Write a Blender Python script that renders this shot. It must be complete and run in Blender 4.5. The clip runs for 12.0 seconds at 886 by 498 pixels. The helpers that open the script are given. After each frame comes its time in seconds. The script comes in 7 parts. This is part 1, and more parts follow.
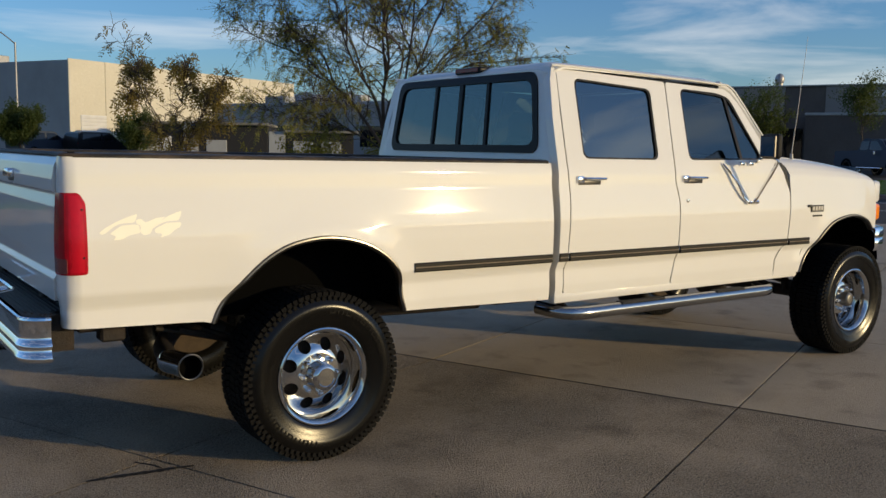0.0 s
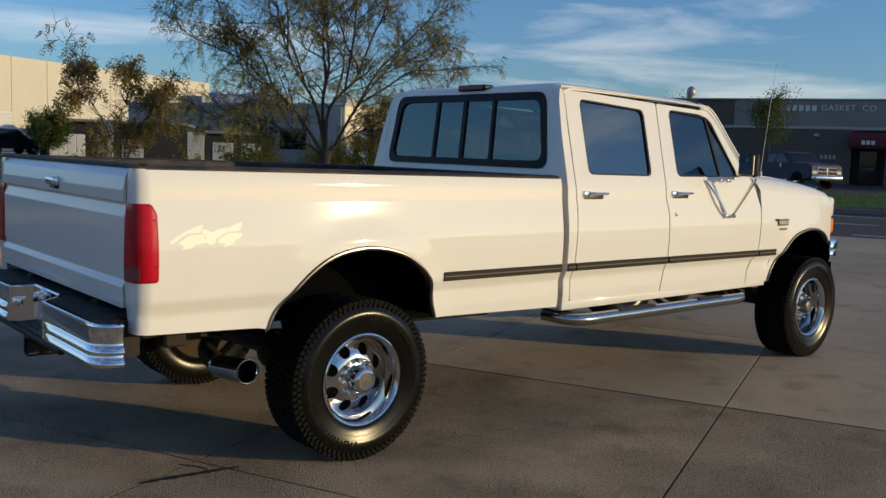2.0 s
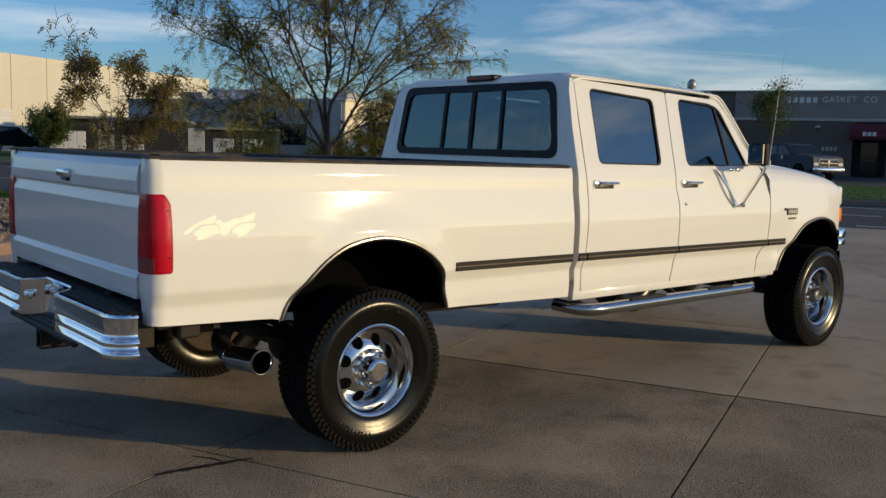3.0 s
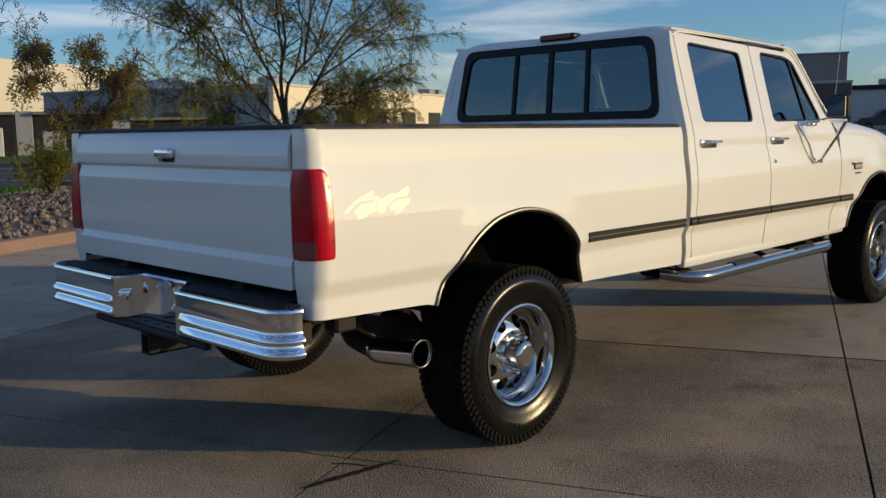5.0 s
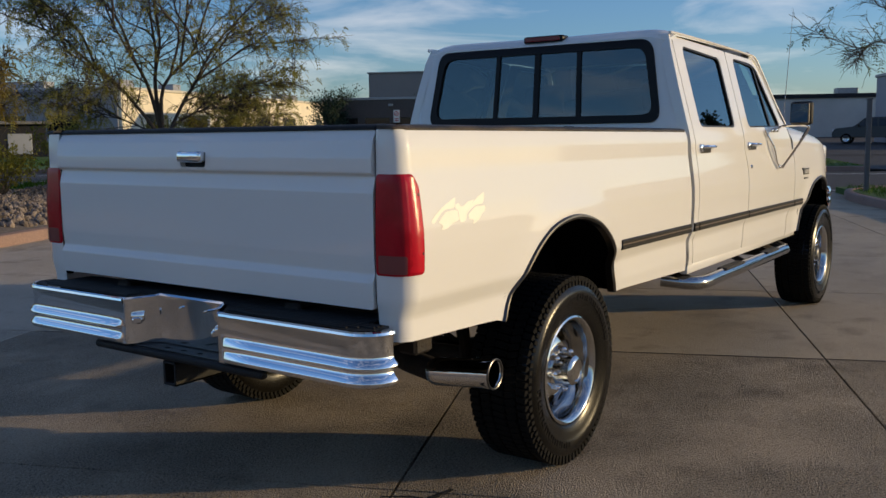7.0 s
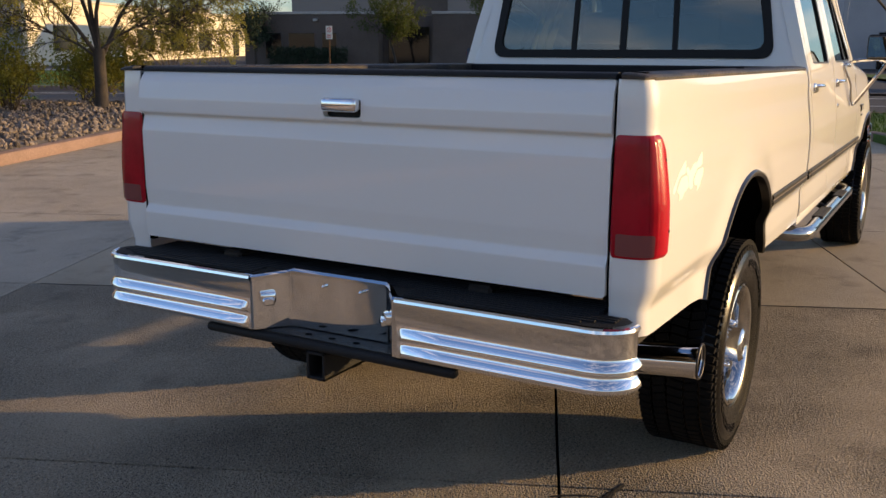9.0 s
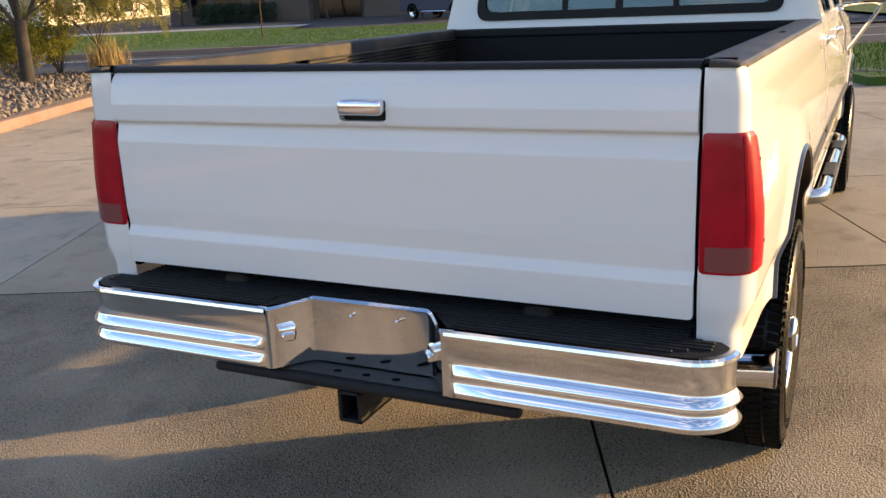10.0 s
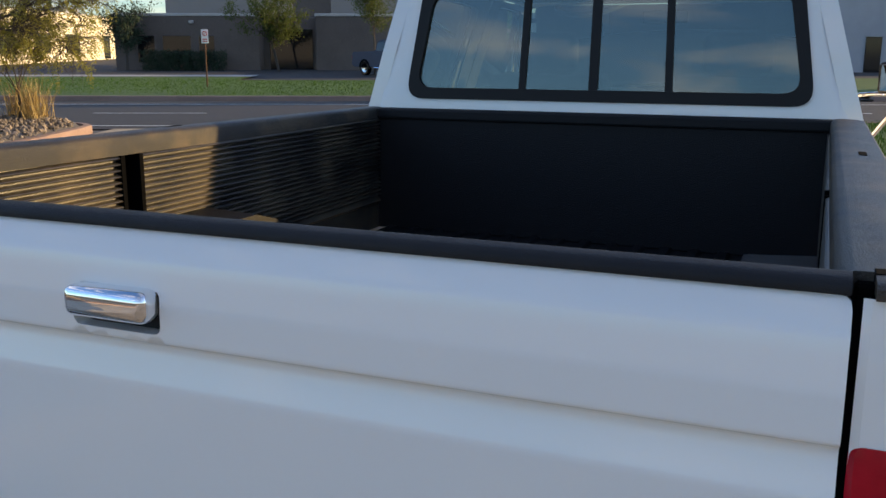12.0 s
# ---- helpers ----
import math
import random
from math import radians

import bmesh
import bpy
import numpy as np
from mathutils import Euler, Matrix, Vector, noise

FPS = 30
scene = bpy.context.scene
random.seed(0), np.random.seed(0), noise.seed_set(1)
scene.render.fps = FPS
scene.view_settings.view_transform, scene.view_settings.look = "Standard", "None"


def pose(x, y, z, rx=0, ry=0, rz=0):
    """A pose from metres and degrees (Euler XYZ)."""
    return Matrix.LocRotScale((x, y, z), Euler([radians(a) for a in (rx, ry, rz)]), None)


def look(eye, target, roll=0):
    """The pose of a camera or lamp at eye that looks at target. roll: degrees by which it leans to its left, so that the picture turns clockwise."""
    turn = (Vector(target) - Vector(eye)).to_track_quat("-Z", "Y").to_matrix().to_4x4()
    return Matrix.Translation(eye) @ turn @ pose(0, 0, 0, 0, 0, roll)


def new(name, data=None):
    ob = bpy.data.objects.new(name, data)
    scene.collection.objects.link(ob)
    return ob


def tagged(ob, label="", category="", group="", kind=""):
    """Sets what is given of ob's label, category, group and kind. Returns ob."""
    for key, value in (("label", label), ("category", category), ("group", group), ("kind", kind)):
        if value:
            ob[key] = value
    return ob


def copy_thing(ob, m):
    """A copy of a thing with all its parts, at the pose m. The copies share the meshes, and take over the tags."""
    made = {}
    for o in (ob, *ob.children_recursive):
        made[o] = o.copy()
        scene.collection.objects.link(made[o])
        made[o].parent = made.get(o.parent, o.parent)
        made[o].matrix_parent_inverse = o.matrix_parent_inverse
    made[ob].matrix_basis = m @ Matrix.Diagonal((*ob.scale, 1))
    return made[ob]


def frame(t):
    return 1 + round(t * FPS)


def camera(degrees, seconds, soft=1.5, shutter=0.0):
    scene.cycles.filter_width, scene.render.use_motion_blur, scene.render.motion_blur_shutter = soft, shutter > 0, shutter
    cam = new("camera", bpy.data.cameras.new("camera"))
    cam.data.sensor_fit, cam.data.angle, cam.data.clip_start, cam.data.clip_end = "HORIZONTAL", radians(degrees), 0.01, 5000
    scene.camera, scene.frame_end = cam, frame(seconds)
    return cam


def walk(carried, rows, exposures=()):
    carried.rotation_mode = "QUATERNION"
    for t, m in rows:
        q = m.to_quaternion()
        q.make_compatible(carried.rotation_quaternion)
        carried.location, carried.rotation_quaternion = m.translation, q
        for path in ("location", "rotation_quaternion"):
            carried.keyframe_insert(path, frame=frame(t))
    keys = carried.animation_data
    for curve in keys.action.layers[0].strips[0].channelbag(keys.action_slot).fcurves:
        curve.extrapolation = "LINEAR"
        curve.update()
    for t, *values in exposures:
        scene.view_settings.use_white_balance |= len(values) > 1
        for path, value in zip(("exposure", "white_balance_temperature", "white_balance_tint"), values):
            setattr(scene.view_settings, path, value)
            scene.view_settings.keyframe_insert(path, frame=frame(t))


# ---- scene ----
cam = camera(52.0, 12.0)
PATH = [
    (0, (-1.905, -4.627, 1.445), (-0.761, -3.001, 1.223), 0.9),
    (0.5, (-2.244, -4.558, 1.474), (-0.991, -3.015, 1.253), 1.4),
    (1, (-2.416, -4.494, 1.491), (-1.128, -2.982, 1.258), 1.8),
    (1.5, (-2.477, -4.465, 1.484), (-1.189, -2.951, 1.26), 2.2),
    (2, (-2.515, -4.467, 1.49), (-1.218, -2.958, 1.281), 2.0),
    (2.5, (-2.529, -4.467, 1.486), (-1.231, -2.961, 1.273), 1.7),
    (3, (-2.551, -4.421, 1.462), (-1.256, -2.913, 1.242), 1.6),
    (3.5, (-2.585, -4.216, 1.437), (-1.295, -2.704, 1.221), 1.2),
    (3.7, (-2.619, -4.107, 1.44), (-1.325, -2.597, 1.222), 1.1),
    (5.3, (-3.032, -3.336, 1.371), (-1.575, -1.991, 1.11), -1.1),
    (5.5, (-3.016, -3.253, 1.375), (-1.527, -1.943, 1.118), -1.0),
    (6, (-3.058, -3.103, 1.367), (-1.497, -1.878, 1.116), -0.7),
    (6.5, (-3.247, -2.875, 1.374), (-1.644, -1.703, 1.133), -1.2),
    (6.7, (-3.309, -2.802, 1.373), (-1.701, -1.639, 1.13), -1.1),
    (8.3, (-3.331, -1.949, 1.362), (-1.622, -0.965, 1.027), 1.7),
    (8.5, (-3.36, -1.857, 1.389), (-1.657, -0.875, 1.02), 1.5),
    (9, (-3.344, -1.633, 1.459), (-1.647, -0.665, 1.032), 0.1),
    (9.5, (-3.203, -1.423, 1.552), (-1.495, -0.505, 1.065), -1.8),
    (10, (-3.13, -1.209, 1.565), (-1.399, -0.363, 1.027), -2.7),
    (10.5, (-3.06, -0.99, 1.576), (-1.298, -0.215, 1.034), -2.9),
    (11, (-2.78, -0.949, 1.552), (-1.005, -0.178, 1.046), -2.5),
    (11.5, (-2.392, -0.944, 1.592), (-0.604, -0.159, 1.157), -1.8),
    (12, (-1.975, -0.816, 1.606), (-0.171, -0.066, 1.182), 0.1),
]
# seconds, stops, kelvin, tint
EXPOSURES = [(0.0, -0.46, 6650, 10), (2.5, -0.46, 6650, 10), (6.5, -0.40, 6800, 12), (8.3, -0.19, 7500, 20), (9.0, 0.28, 8400, 21), (10.0, 1.13, 9100, 19), (10.5, 1.57, 9200, 15), (11.0, 1.50, 8800, 11), (11.5, 1.34, 8400, 11), (12.0, 0.79, 7900, 14)]
walk(cam, [(t, look(eye, target, roll)) for t, eye, target, roll in PATH], EXPOSURES)

# ---- light ----
SUN_AZ, SUN_EL = -54.5, 9.2          # degrees from +x towards +y, and above the horizon
world = bpy.data.worlds.new("sky")
scene.world = world
world.use_nodes = True
wt = world.node_tree
wt.nodes.clear()


def wnode(kind, **keys):
    n = wt.nodes.new(kind)
    for k, v in keys.items():
        n.inputs[k].default_value = v
    return n


sky = wt.nodes.new("ShaderNodeTexSky")
sky.sky_type = "NISHITA"
sky.sun_disc = False
sky.sun_elevation = radians(SUN_EL)
sky.sun_rotation = radians(90.0 - SUN_AZ)
sky.air_density, sky.dust_density, sky.ozone_density = 1.0, 0.45, 4.2
coord = wt.nodes.new("ShaderNodeTexCoord")
mapping = wt.nodes.new("ShaderNodeMapping")
mapping.inputs["Rotation"].default_value = (0.0, 0.0, radians(35))
mapping.inputs["Scale"].default_value = (1.6, 4.0, 17.0)
clouds = wnode("ShaderNodeTexNoise", Scale=1.25, Detail=7.0, Roughness=0.55, Distortion=0.35)
ramp = wt.nodes.new("ShaderNodeValToRGB")
ramp.color_ramp.elements[0].position, ramp.color_ramp.elements[1].position = 0.50, 0.88
mixer = wt.nodes.new("ShaderNodeMix")
mixer.data_type = "RGBA"
mixer.inputs["B"].default_value = (11.0, 10.6, 10.2, 1)
clear_air = wt.nodes.new("ShaderNodeMix")
clear_air.data_type, clear_air.blend_type = "RGBA", "MULTIPLY"
clear_air.inputs["Factor"].default_value = 1.0
clear_air.inputs["B"].default_value = (1.20, 1.33, 1.52, 1)
veil = wt.nodes.new("ShaderNodeMath")
veil.operation = "MULTIPLY"
veil.inputs[1].default_value = 0.65
back = wnode("ShaderNodeBackground", Strength=0.15)
world_out = wt.nodes.new("ShaderNodeOutputWorld")
for a, b in ((coord.outputs["Generated"], mapping.inputs["Vector"]), (mapping.outputs["Vector"], clouds.inputs["Vector"]),
             (clouds.outputs["Fac"], ramp.inputs["Fac"]), (ramp.outputs["Color"], veil.inputs[0]), (veil.outputs[0], mixer.inputs["Factor"]),
             (sky.outputs["Color"], clear_air.inputs["A"]), (clear_air.outputs["Result"], mixer.inputs["A"]), (mixer.outputs["Result"], back.inputs["Color"]), (back.outputs["Background"], world_out.inputs["Surface"])):
    wt.links.new(a, b)
sun = new("sun", bpy.data.lights.new("sun", "SUN"))
sun.data.energy, sun.data.angle, sun.data.color = 4.2, radians(0.6), (1.0, 0.77, 0.41)
sun_to = Vector((math.cos(radians(SUN_AZ)) * math.cos(radians(SUN_EL)), math.sin(radians(SUN_AZ)) * math.cos(radians(SUN_EL)), math.sin(radians(SUN_EL))))
sun.matrix_world = look(sun_to * 60, (0, 0, 0))


# ---- materials ----
def material(name, color, rough=0.5, metal=0.0, grain=0.0, grain_size=200.0, stain=0.0, stain_size=3.0, bump=0.0, bump_size=300.0,
             coat=0.0, spec=0.5, second=None, random_piece=0.0, island=0.0, rough_var=0.0, coat_rough=0.04, transmission=0.0, ior=1.45):
    """A procedural surface: base colour with fine grain, broad stains and bump, all in metres."""
    m = bpy.data.materials.new(name)
    m.use_nodes = True
    t = m.node_tree
    b = t.nodes["Principled BSDF"]
    L = t.links.new
    b.inputs["Roughness"].default_value, b.inputs["Metallic"].default_value = rough, metal
    b.inputs["Coat Weight"].default_value, b.inputs["Coat Roughness"].default_value = coat, coat_rough
    b.inputs["Specular IOR Level"].default_value = spec
    b.inputs["Transmission Weight"].default_value, b.inputs["IOR"].default_value = transmission, ior
    place = t.nodes.new("ShaderNodeNewGeometry")
    c = (*color, 1)
    last = None

    def noise_at(scale, detail=4.0, rough_n=0.6):
        n = t.nodes.new("ShaderNodeTexNoise")
        n.inputs["Scale"].default_value, n.inputs["Detail"].default_value, n.inputs["Roughness"].default_value = scale, detail, rough_n
        L(place.outputs["Position"], n.inputs["Vector"])
        return n

    def mix(fac, a, bb):
        x = t.nodes.new("ShaderNodeMix")
        x.data_type = "RGBA"
        L(fac, x.inputs["Factor"])
        if a is None:
            x.inputs["A"].default_value = c
        else:
            L(a, x.inputs["A"])
        x.inputs["B"].default_value = bb
        return x.outputs["Result"]

    def spread(n, lo, hi, gain=1.0):
        r = t.nodes.new("ShaderNodeMapRange")
        r.inputs["From Min"].default_value, r.inputs["From Max"].default_value = lo, hi
        r.inputs["To Max"].default_value = gain
        L(n, r.inputs["Value"])
        return r.outputs["Result"]

    if stain:
        dark = second or tuple(v * 0.45 for v in color)
        last = mix(spread(noise_at(stain_size, 5.0).outputs["Fac"], 0.42, 0.72, stain), last, (*dark, 1))
    if grain:
        n = noise_at(grain_size, 3.0)
        last = mix(spread(n.outputs["Fac"], 0.45, 0.75, grain), last, (*[v * 0.35 for v in color], 1))
        n2 = noise_at(grain_size * 0.71, 2.0)
        last = mix(spread(n2.outputs["Fac"], 0.55, 0.8, grain), last, (*[min(1.0, v * 1.9 + 0.03) for v in color], 1))
    if random_piece or island:
        src = t.nodes.new("ShaderNodeObjectInfo").outputs["Random"] if random_piece else place.outputs["Random Per Island"]
        amount = random_piece or island
        h = t.nodes.new("ShaderNodeHueSaturation")
        r = t.nodes.new("ShaderNodeMapRange")
        r.inputs["To Min"].default_value, r.inputs["To Max"].default_value = 1 - amount, 1 + amount
        L(src, r.inputs["Value"])
        L(r.outputs["Result"], h.inputs["Value"])
        if last is None:
            h.inputs["Color"].default_value = c
        else:
            L(last, h.inputs["Color"])
        last = h.outputs["Color"]
    if last is None:
        b.inputs["Base Color"].default_value = c
    else:
        L(last, b.inputs["Base Color"])
    if rough_var:
        r = t.nodes.new("ShaderNodeMapRange")
        r.inputs["To Min"].default_value, r.inputs["To Max"].default_value = max(0.02, rough - rough_var), min(1.0, rough + rough_var)
        L(noise_at(stain_size * 2.3, 5.0).outputs["Fac"], r.inputs["Value"])
        L(r.outputs["Result"], b.inputs["Roughness"])
    if bump:
        bn = t.nodes.new("ShaderNodeBump")
        bn.inputs["Strength"].default_value, bn.inputs["Distance"].default_value = bump, 0.01
        L(noise_at(bump_size, 3.0).outputs["Fac"], bn.inputs["Height"])
        L(bn.outputs["Normal"], b.inputs["Normal"])
    return m


M = dict(
    paint=material("white_paint", (0.775, 0.76, 0.72), 0.55, spec=0.25, coat=1.0, coat_rough=0.042, stain=0.06, stain_size=1.2, second=(0.62, 0.58, 0.50), bump=0.004, bump_size=9.0),
    chrome=material("chrome", (0.86, 0.86, 0.87), 0.07, 1.0, rough_var=0.04, stain_size=5.0, bump=0.01, bump_size=25.0),
    trim_chrome=material("brushed_trim", (0.13, 0.125, 0.12), 0.3, 1.0, rough_var=0.05, stain_size=9.0),
    polished=material("polished_aluminium", (0.60, 0.595, 0.585), 0.08, 1.0, rough_var=0.05, stain_size=9.0),
    # darker copy of the chrome: the side step's dark reflections put into it
    step_chrome=material("dark_chrome", (0.42, 0.42, 0.42), 0.12, 1.0, rough_var=0.06, stain_size=5.0),
    hub=material("dull_hub_metal", (0.16, 0.155, 0.15), 0.4, 0.8, stain=0.5, stain_size=30.0),
    black=material("black_plastic", (0.013, 0.013, 0.014), 0.55, spec=0.25, bump=0.25, bump_size=500.0, stain=0.3, stain_size=6.0, second=(0.035, 0.033, 0.03)),
    rubber=material("tyre_rubber", (0.004, 0.0039, 0.0037), 0.24, spec=0.32, stain=0.3, stain_size=9.0, second=(0.008, 0.007, 0.006), bump=0.05, bump_size=160.0),
    liner=material("bed_liner", (0.012, 0.012, 0.013), 0.6, spec=0.35, stain=0.6, stain_size=5.0, second=(0.022, 0.018, 0.013), bump=0.3, bump_size=240.0),
    liner_wall=material("ribbed_liner", (0.014, 0.013, 0.012), 0.36, spec=0.7, stain=0.7, stain_size=5.0, second=(0.13, 0.10, 0.062), bump=0.12, bump_size=240.0),
    # darker copy of the bed liner, the bed's shade put into its colour
    liner_dark=material("shaded_liner", (0.0075, 0.0075, 0.0085), 0.55, spec=0.28, bump=0.3, bump_size=240.0, stain=0.2, stain_size=3.0, second=(0.010, 0.010, 0.011)),
    rail=material("rail_cap", (0.020, 0.019, 0.019), 0.46, spec=0.35, stain=0.7, stain_size=7.0, second=(0.13, 0.09, 0.052), bump=0.35, bump_size=300.0),
    dusty=material("road_dust", (0.060, 0.042, 0.028), 0.9, stain=0.7, stain_size=14.0, second=(0.025, 0.018, 0.013), bump=0.3, bump_size=80.0),
    under=material("chassis", (0.012, 0.010, 0.009), 0.75, stain=0.6, stain_size=12.0, second=(0.04, 0.024, 0.014), bump=0.4, bump_size=60.0),
    rust=material("rusty_steel", (0.10, 0.045, 0.02), 0.8, stain=0.7, stain_size=25.0, second=(0.03, 0.02, 0.015), bump=0.4, bump_size=120.0),
    # near-black for exhaust soot, and for shade put into gaps and holes
    soot_and_shade=material("soot_and_shade", (0.003, 0.003, 0.003), 1.0, spec=0.05, bump=0.2, bump_size=80.0),
    tread=material("tread_rubber", (0.006, 0.0058, 0.0055), 0.8, spec=0.15, bump=0.2, bump_size=160.0, stain=0.3, stain_size=9.0, second=(0.012, 0.010, 0.009)),
    seal=material("window_seal", (0.008, 0.008, 0.009), 0.4, spec=0.22),
    trim=material("side_moulding", (0.008, 0.007, 0.006), 0.5, spec=0.25, stain=0.3, stain_size=8.0),
    insert=material("moulding_stripe", (0.17, 0.13, 0.095), 0.4, stain=0.3, stain_size=8.0),
    decal=material("decal_cream", (0.95, 0.93, 0.80), 0.45, stain=0.05, stain_size=9.0),
    amber=material("amber_lens", (0.85, 0.22, 0.01), 0.12, coat=0.6),
    seat=material("grey_cloth", (0.05, 0.05, 0.053), 0.9, bump=0.4, bump_size=350.0, grain=0.4, grain_size=400.0),
    dash=material("dark_dash", (0.05, 0.05, 0.055), 0.6, bump=0.2, bump_size=400.0),
    headliner=material("headliner", (0.16, 0.16, 0.16), 0.95, bump=0.3, bump_size=300.0),
    badge=material("badge_dark", (0.05, 0.05, 0.045), 0.35, 0.4),
    sealant=material("joint_sealant", (0.014, 0.012, 0.011), 0.8, bump=0.5, bump_size=120.0, stain=0.4, stain_size=20.0, second=(0.03, 0.026, 0.022)),
    asphalt=material("asphalt", (0.042, 0.041, 0.042), 0.88, grain=0.5, grain_size=60.0, stain=0.4, stain_size=0.5, second=(0.035, 0.034, 0.034), bump=0.4, bump_size=80.0),
    kerb=material("kerb_concrete", (0.29, 0.19, 0.155), 0.85, grain=0.4, grain_size=60.0, stain=0.5, stain_size=1.5, second=(0.16, 0.10, 0.07), bump=0.4, bump_size=50.0),
    line=material("road_paint", (0.62, 0.62, 0.60), 0.7, stain=0.5, stain_size=4.0, second=(0.25, 0.25, 0.25)),
    lawn=material("lawn", (0.050, 0.110, 0.012), 0.9, grain=0.5, grain_size=22.0, stain=0.5, stain_size=0.6, second=(0.030, 0.078, 0.010), bump=0.8, bump_size=30.0),
    grass=material("grass_blades", (0.060, 0.130, 0.014), 0.95, stain=0.5, stain_size=0.5, second=(0.036, 0.085, 0.010), island=0.25, spec=0.1),
    soil=material("far_ground", (0.16, 0.145, 0.125), 0.95, stain=0.5, stain_size=0.08, second=(0.10, 0.10, 0.09), grain=0.3, grain_size=8.0),
    rock=material("river_rock", (0.205, 0.165, 0.135), 0.85, island=0.55, stain=0.3, stain_size=14.0, bump=0.3, bump_size=60.0),
    mulch=material("gravel_bed", (0.16, 0.135, 0.115), 0.95, grain=0.7, grain_size=26.0, bump=1.0, bump_size=24.0),
    bark=material("bark", (0.070, 0.056, 0.045), 0.9, stain=0.5, stain_size=14.0, bump=0.8, bump_size=55.0),
    straw=material("dry_grass", (0.38, 0.27, 0.11), 0.8, island=0.35),
    needle=material("conifer", (0.022, 0.045, 0.022), 0.8, island=0.4),
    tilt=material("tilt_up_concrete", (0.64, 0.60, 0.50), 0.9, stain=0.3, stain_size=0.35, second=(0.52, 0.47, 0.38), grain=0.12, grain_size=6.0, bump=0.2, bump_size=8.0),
    # grey concrete; carries the shade on the wing and the warehouse sides
    tilt_grey=material("grey_concrete", (0.36, 0.355, 0.35), 0.9, stain=0.3, stain_size=0.3, bump=0.2, bump_size=8.0),
    tilt_pale=material("pale_painted_concrete", (0.60, 0.58, 0.53), 0.9, stain=0.3, stain_size=0.3, bump=0.2, bump_size=8.0),
    post_grey=material("painted_steel_post", (0.10, 0.10, 0.105), 0.5, stain=0.3, stain_size=5.0),
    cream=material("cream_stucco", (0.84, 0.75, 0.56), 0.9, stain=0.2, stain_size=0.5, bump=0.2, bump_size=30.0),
    brown=material("brown_brick_paint", (0.145, 0.113, 0.096), 0.9, stain=0.3, stain_size=0.6, grain=0.15, grain_size=14.0, bump=0.3, bump_size=18.0),
    taupe=material("taupe_panel", (0.285, 0.25, 0.225), 0.88, stain=0.25, stain_size=0.4, bump=0.2, bump_size=10.0),
    pale=material("pale_metal_wall", (0.36, 0.37, 0.39), 0.7, stain=0.25, stain_size=0.4, bump=0.1, bump_size=10.0),
    white_wall=material("white_panel", (0.66, 0.66, 0.66), 0.7, stain=0.2, stain_size=0.8),
    dark_wall=material("dark_siding", (0.022, 0.022, 0.025), 0.85, stain=0.3, stain_size=0.7),
    roofing=material("roof_gravel", (0.20, 0.19, 0.18), 0.95, grain=0.4, grain_size=12.0),
    metal_grey=material("galvanised", (0.35, 0.35, 0.36), 0.5, 0.7, stain=0.3, stain_size=4.0),
    cap=material("parapet_cap", (0.48, 0.45, 0.41), 0.6, stain=0.3, stain_size=1.0),
    window_dark=material("dark_window", (0.010, 0.011, 0.013), 0.06, spec=0.6),
    awning=material("maroon_awning", (0.10, 0.012, 0.018), 0.8),
    letter=material("sign_letters", (0.70, 0.68, 0.66), 0.5),
    sign_white=material("sign_white", (0.80, 0.76, 0.70), 0.5, stain=0.15, stain_size=9.0),
    sign_red=material("sign_red", (0.55, 0.05, 0.03), 0.5),
    car_grey=material("slate_blue_car_paint", (0.030, 0.042, 0.066), 0.45, spec=0.3),
    car_black=material("black_car_paint", (0.010, 0.010, 0.012), 0.35, coat=0.3),
    car_white=material("white_car_paint", (0.7, 0.7, 0.7), 0.3, coat=1.0),
    lamp_glass=material("lamp_lens", (0.75, 0.75, 0.74), 0.12, coat=0.8),
    snow=material("mountain", (0.26, 0.29, 0.36), 0.95, stain=0.9, stain_size=0.006, second=(0.55, 0.56, 0.60), grain=0.25, grain_size=0.05),
)


def glass_material(name, tint, rough=0.0, gloss=0.10, film=0.0):
    """Thin window glass: a clear tinted pane with a mirror-like surface that grows at grazing angles."""
    m = bpy.data.materials.new(name)
    m.use_nodes = True
    t = m.node_tree
    t.nodes.remove(t.nodes["Principled BSDF"])
    clear, shine, mx, fr = (t.nodes.new("ShaderNode" + k) for k in ("BsdfTransparent", "BsdfGlossy", "MixShader", "Fresnel"))
    clear.inputs["Color"].default_value = (*tint, 1)
    shine.inputs["Roughness"].default_value = rough
    shine.inputs["Color"].default_value = (0.86, 0.96, 0.94, 1)
    fr.inputs["IOR"].default_value = 1.0 + gloss * 8
    t.links.new(fr.outputs["Fac"], mx.inputs["Fac"])
    t.links.new(clear.outputs["BSDF"], mx.inputs[1])
    t.links.new(shine.outputs["BSDF"], mx.inputs[2])
    # film: share of a pale green diffuse layer over the pane
    if film:
        milky, over = t.nodes.new("ShaderNodeBsdfDiffuse"), t.nodes.new("ShaderNodeMixShader")
        milky.inputs["Color"].default_value = (0.42, 0.55, 0.50, 1)
        over.inputs["Fac"].default_value = film
        t.links.new(mx.outputs["Shader"], over.inputs[1])
        t.links.new(milky.outputs["BSDF"], over.inputs[2])
        mx = over
    t.links.new(mx.outputs["Shader"], t.nodes["Material Output"].inputs["Surface"])
    return m


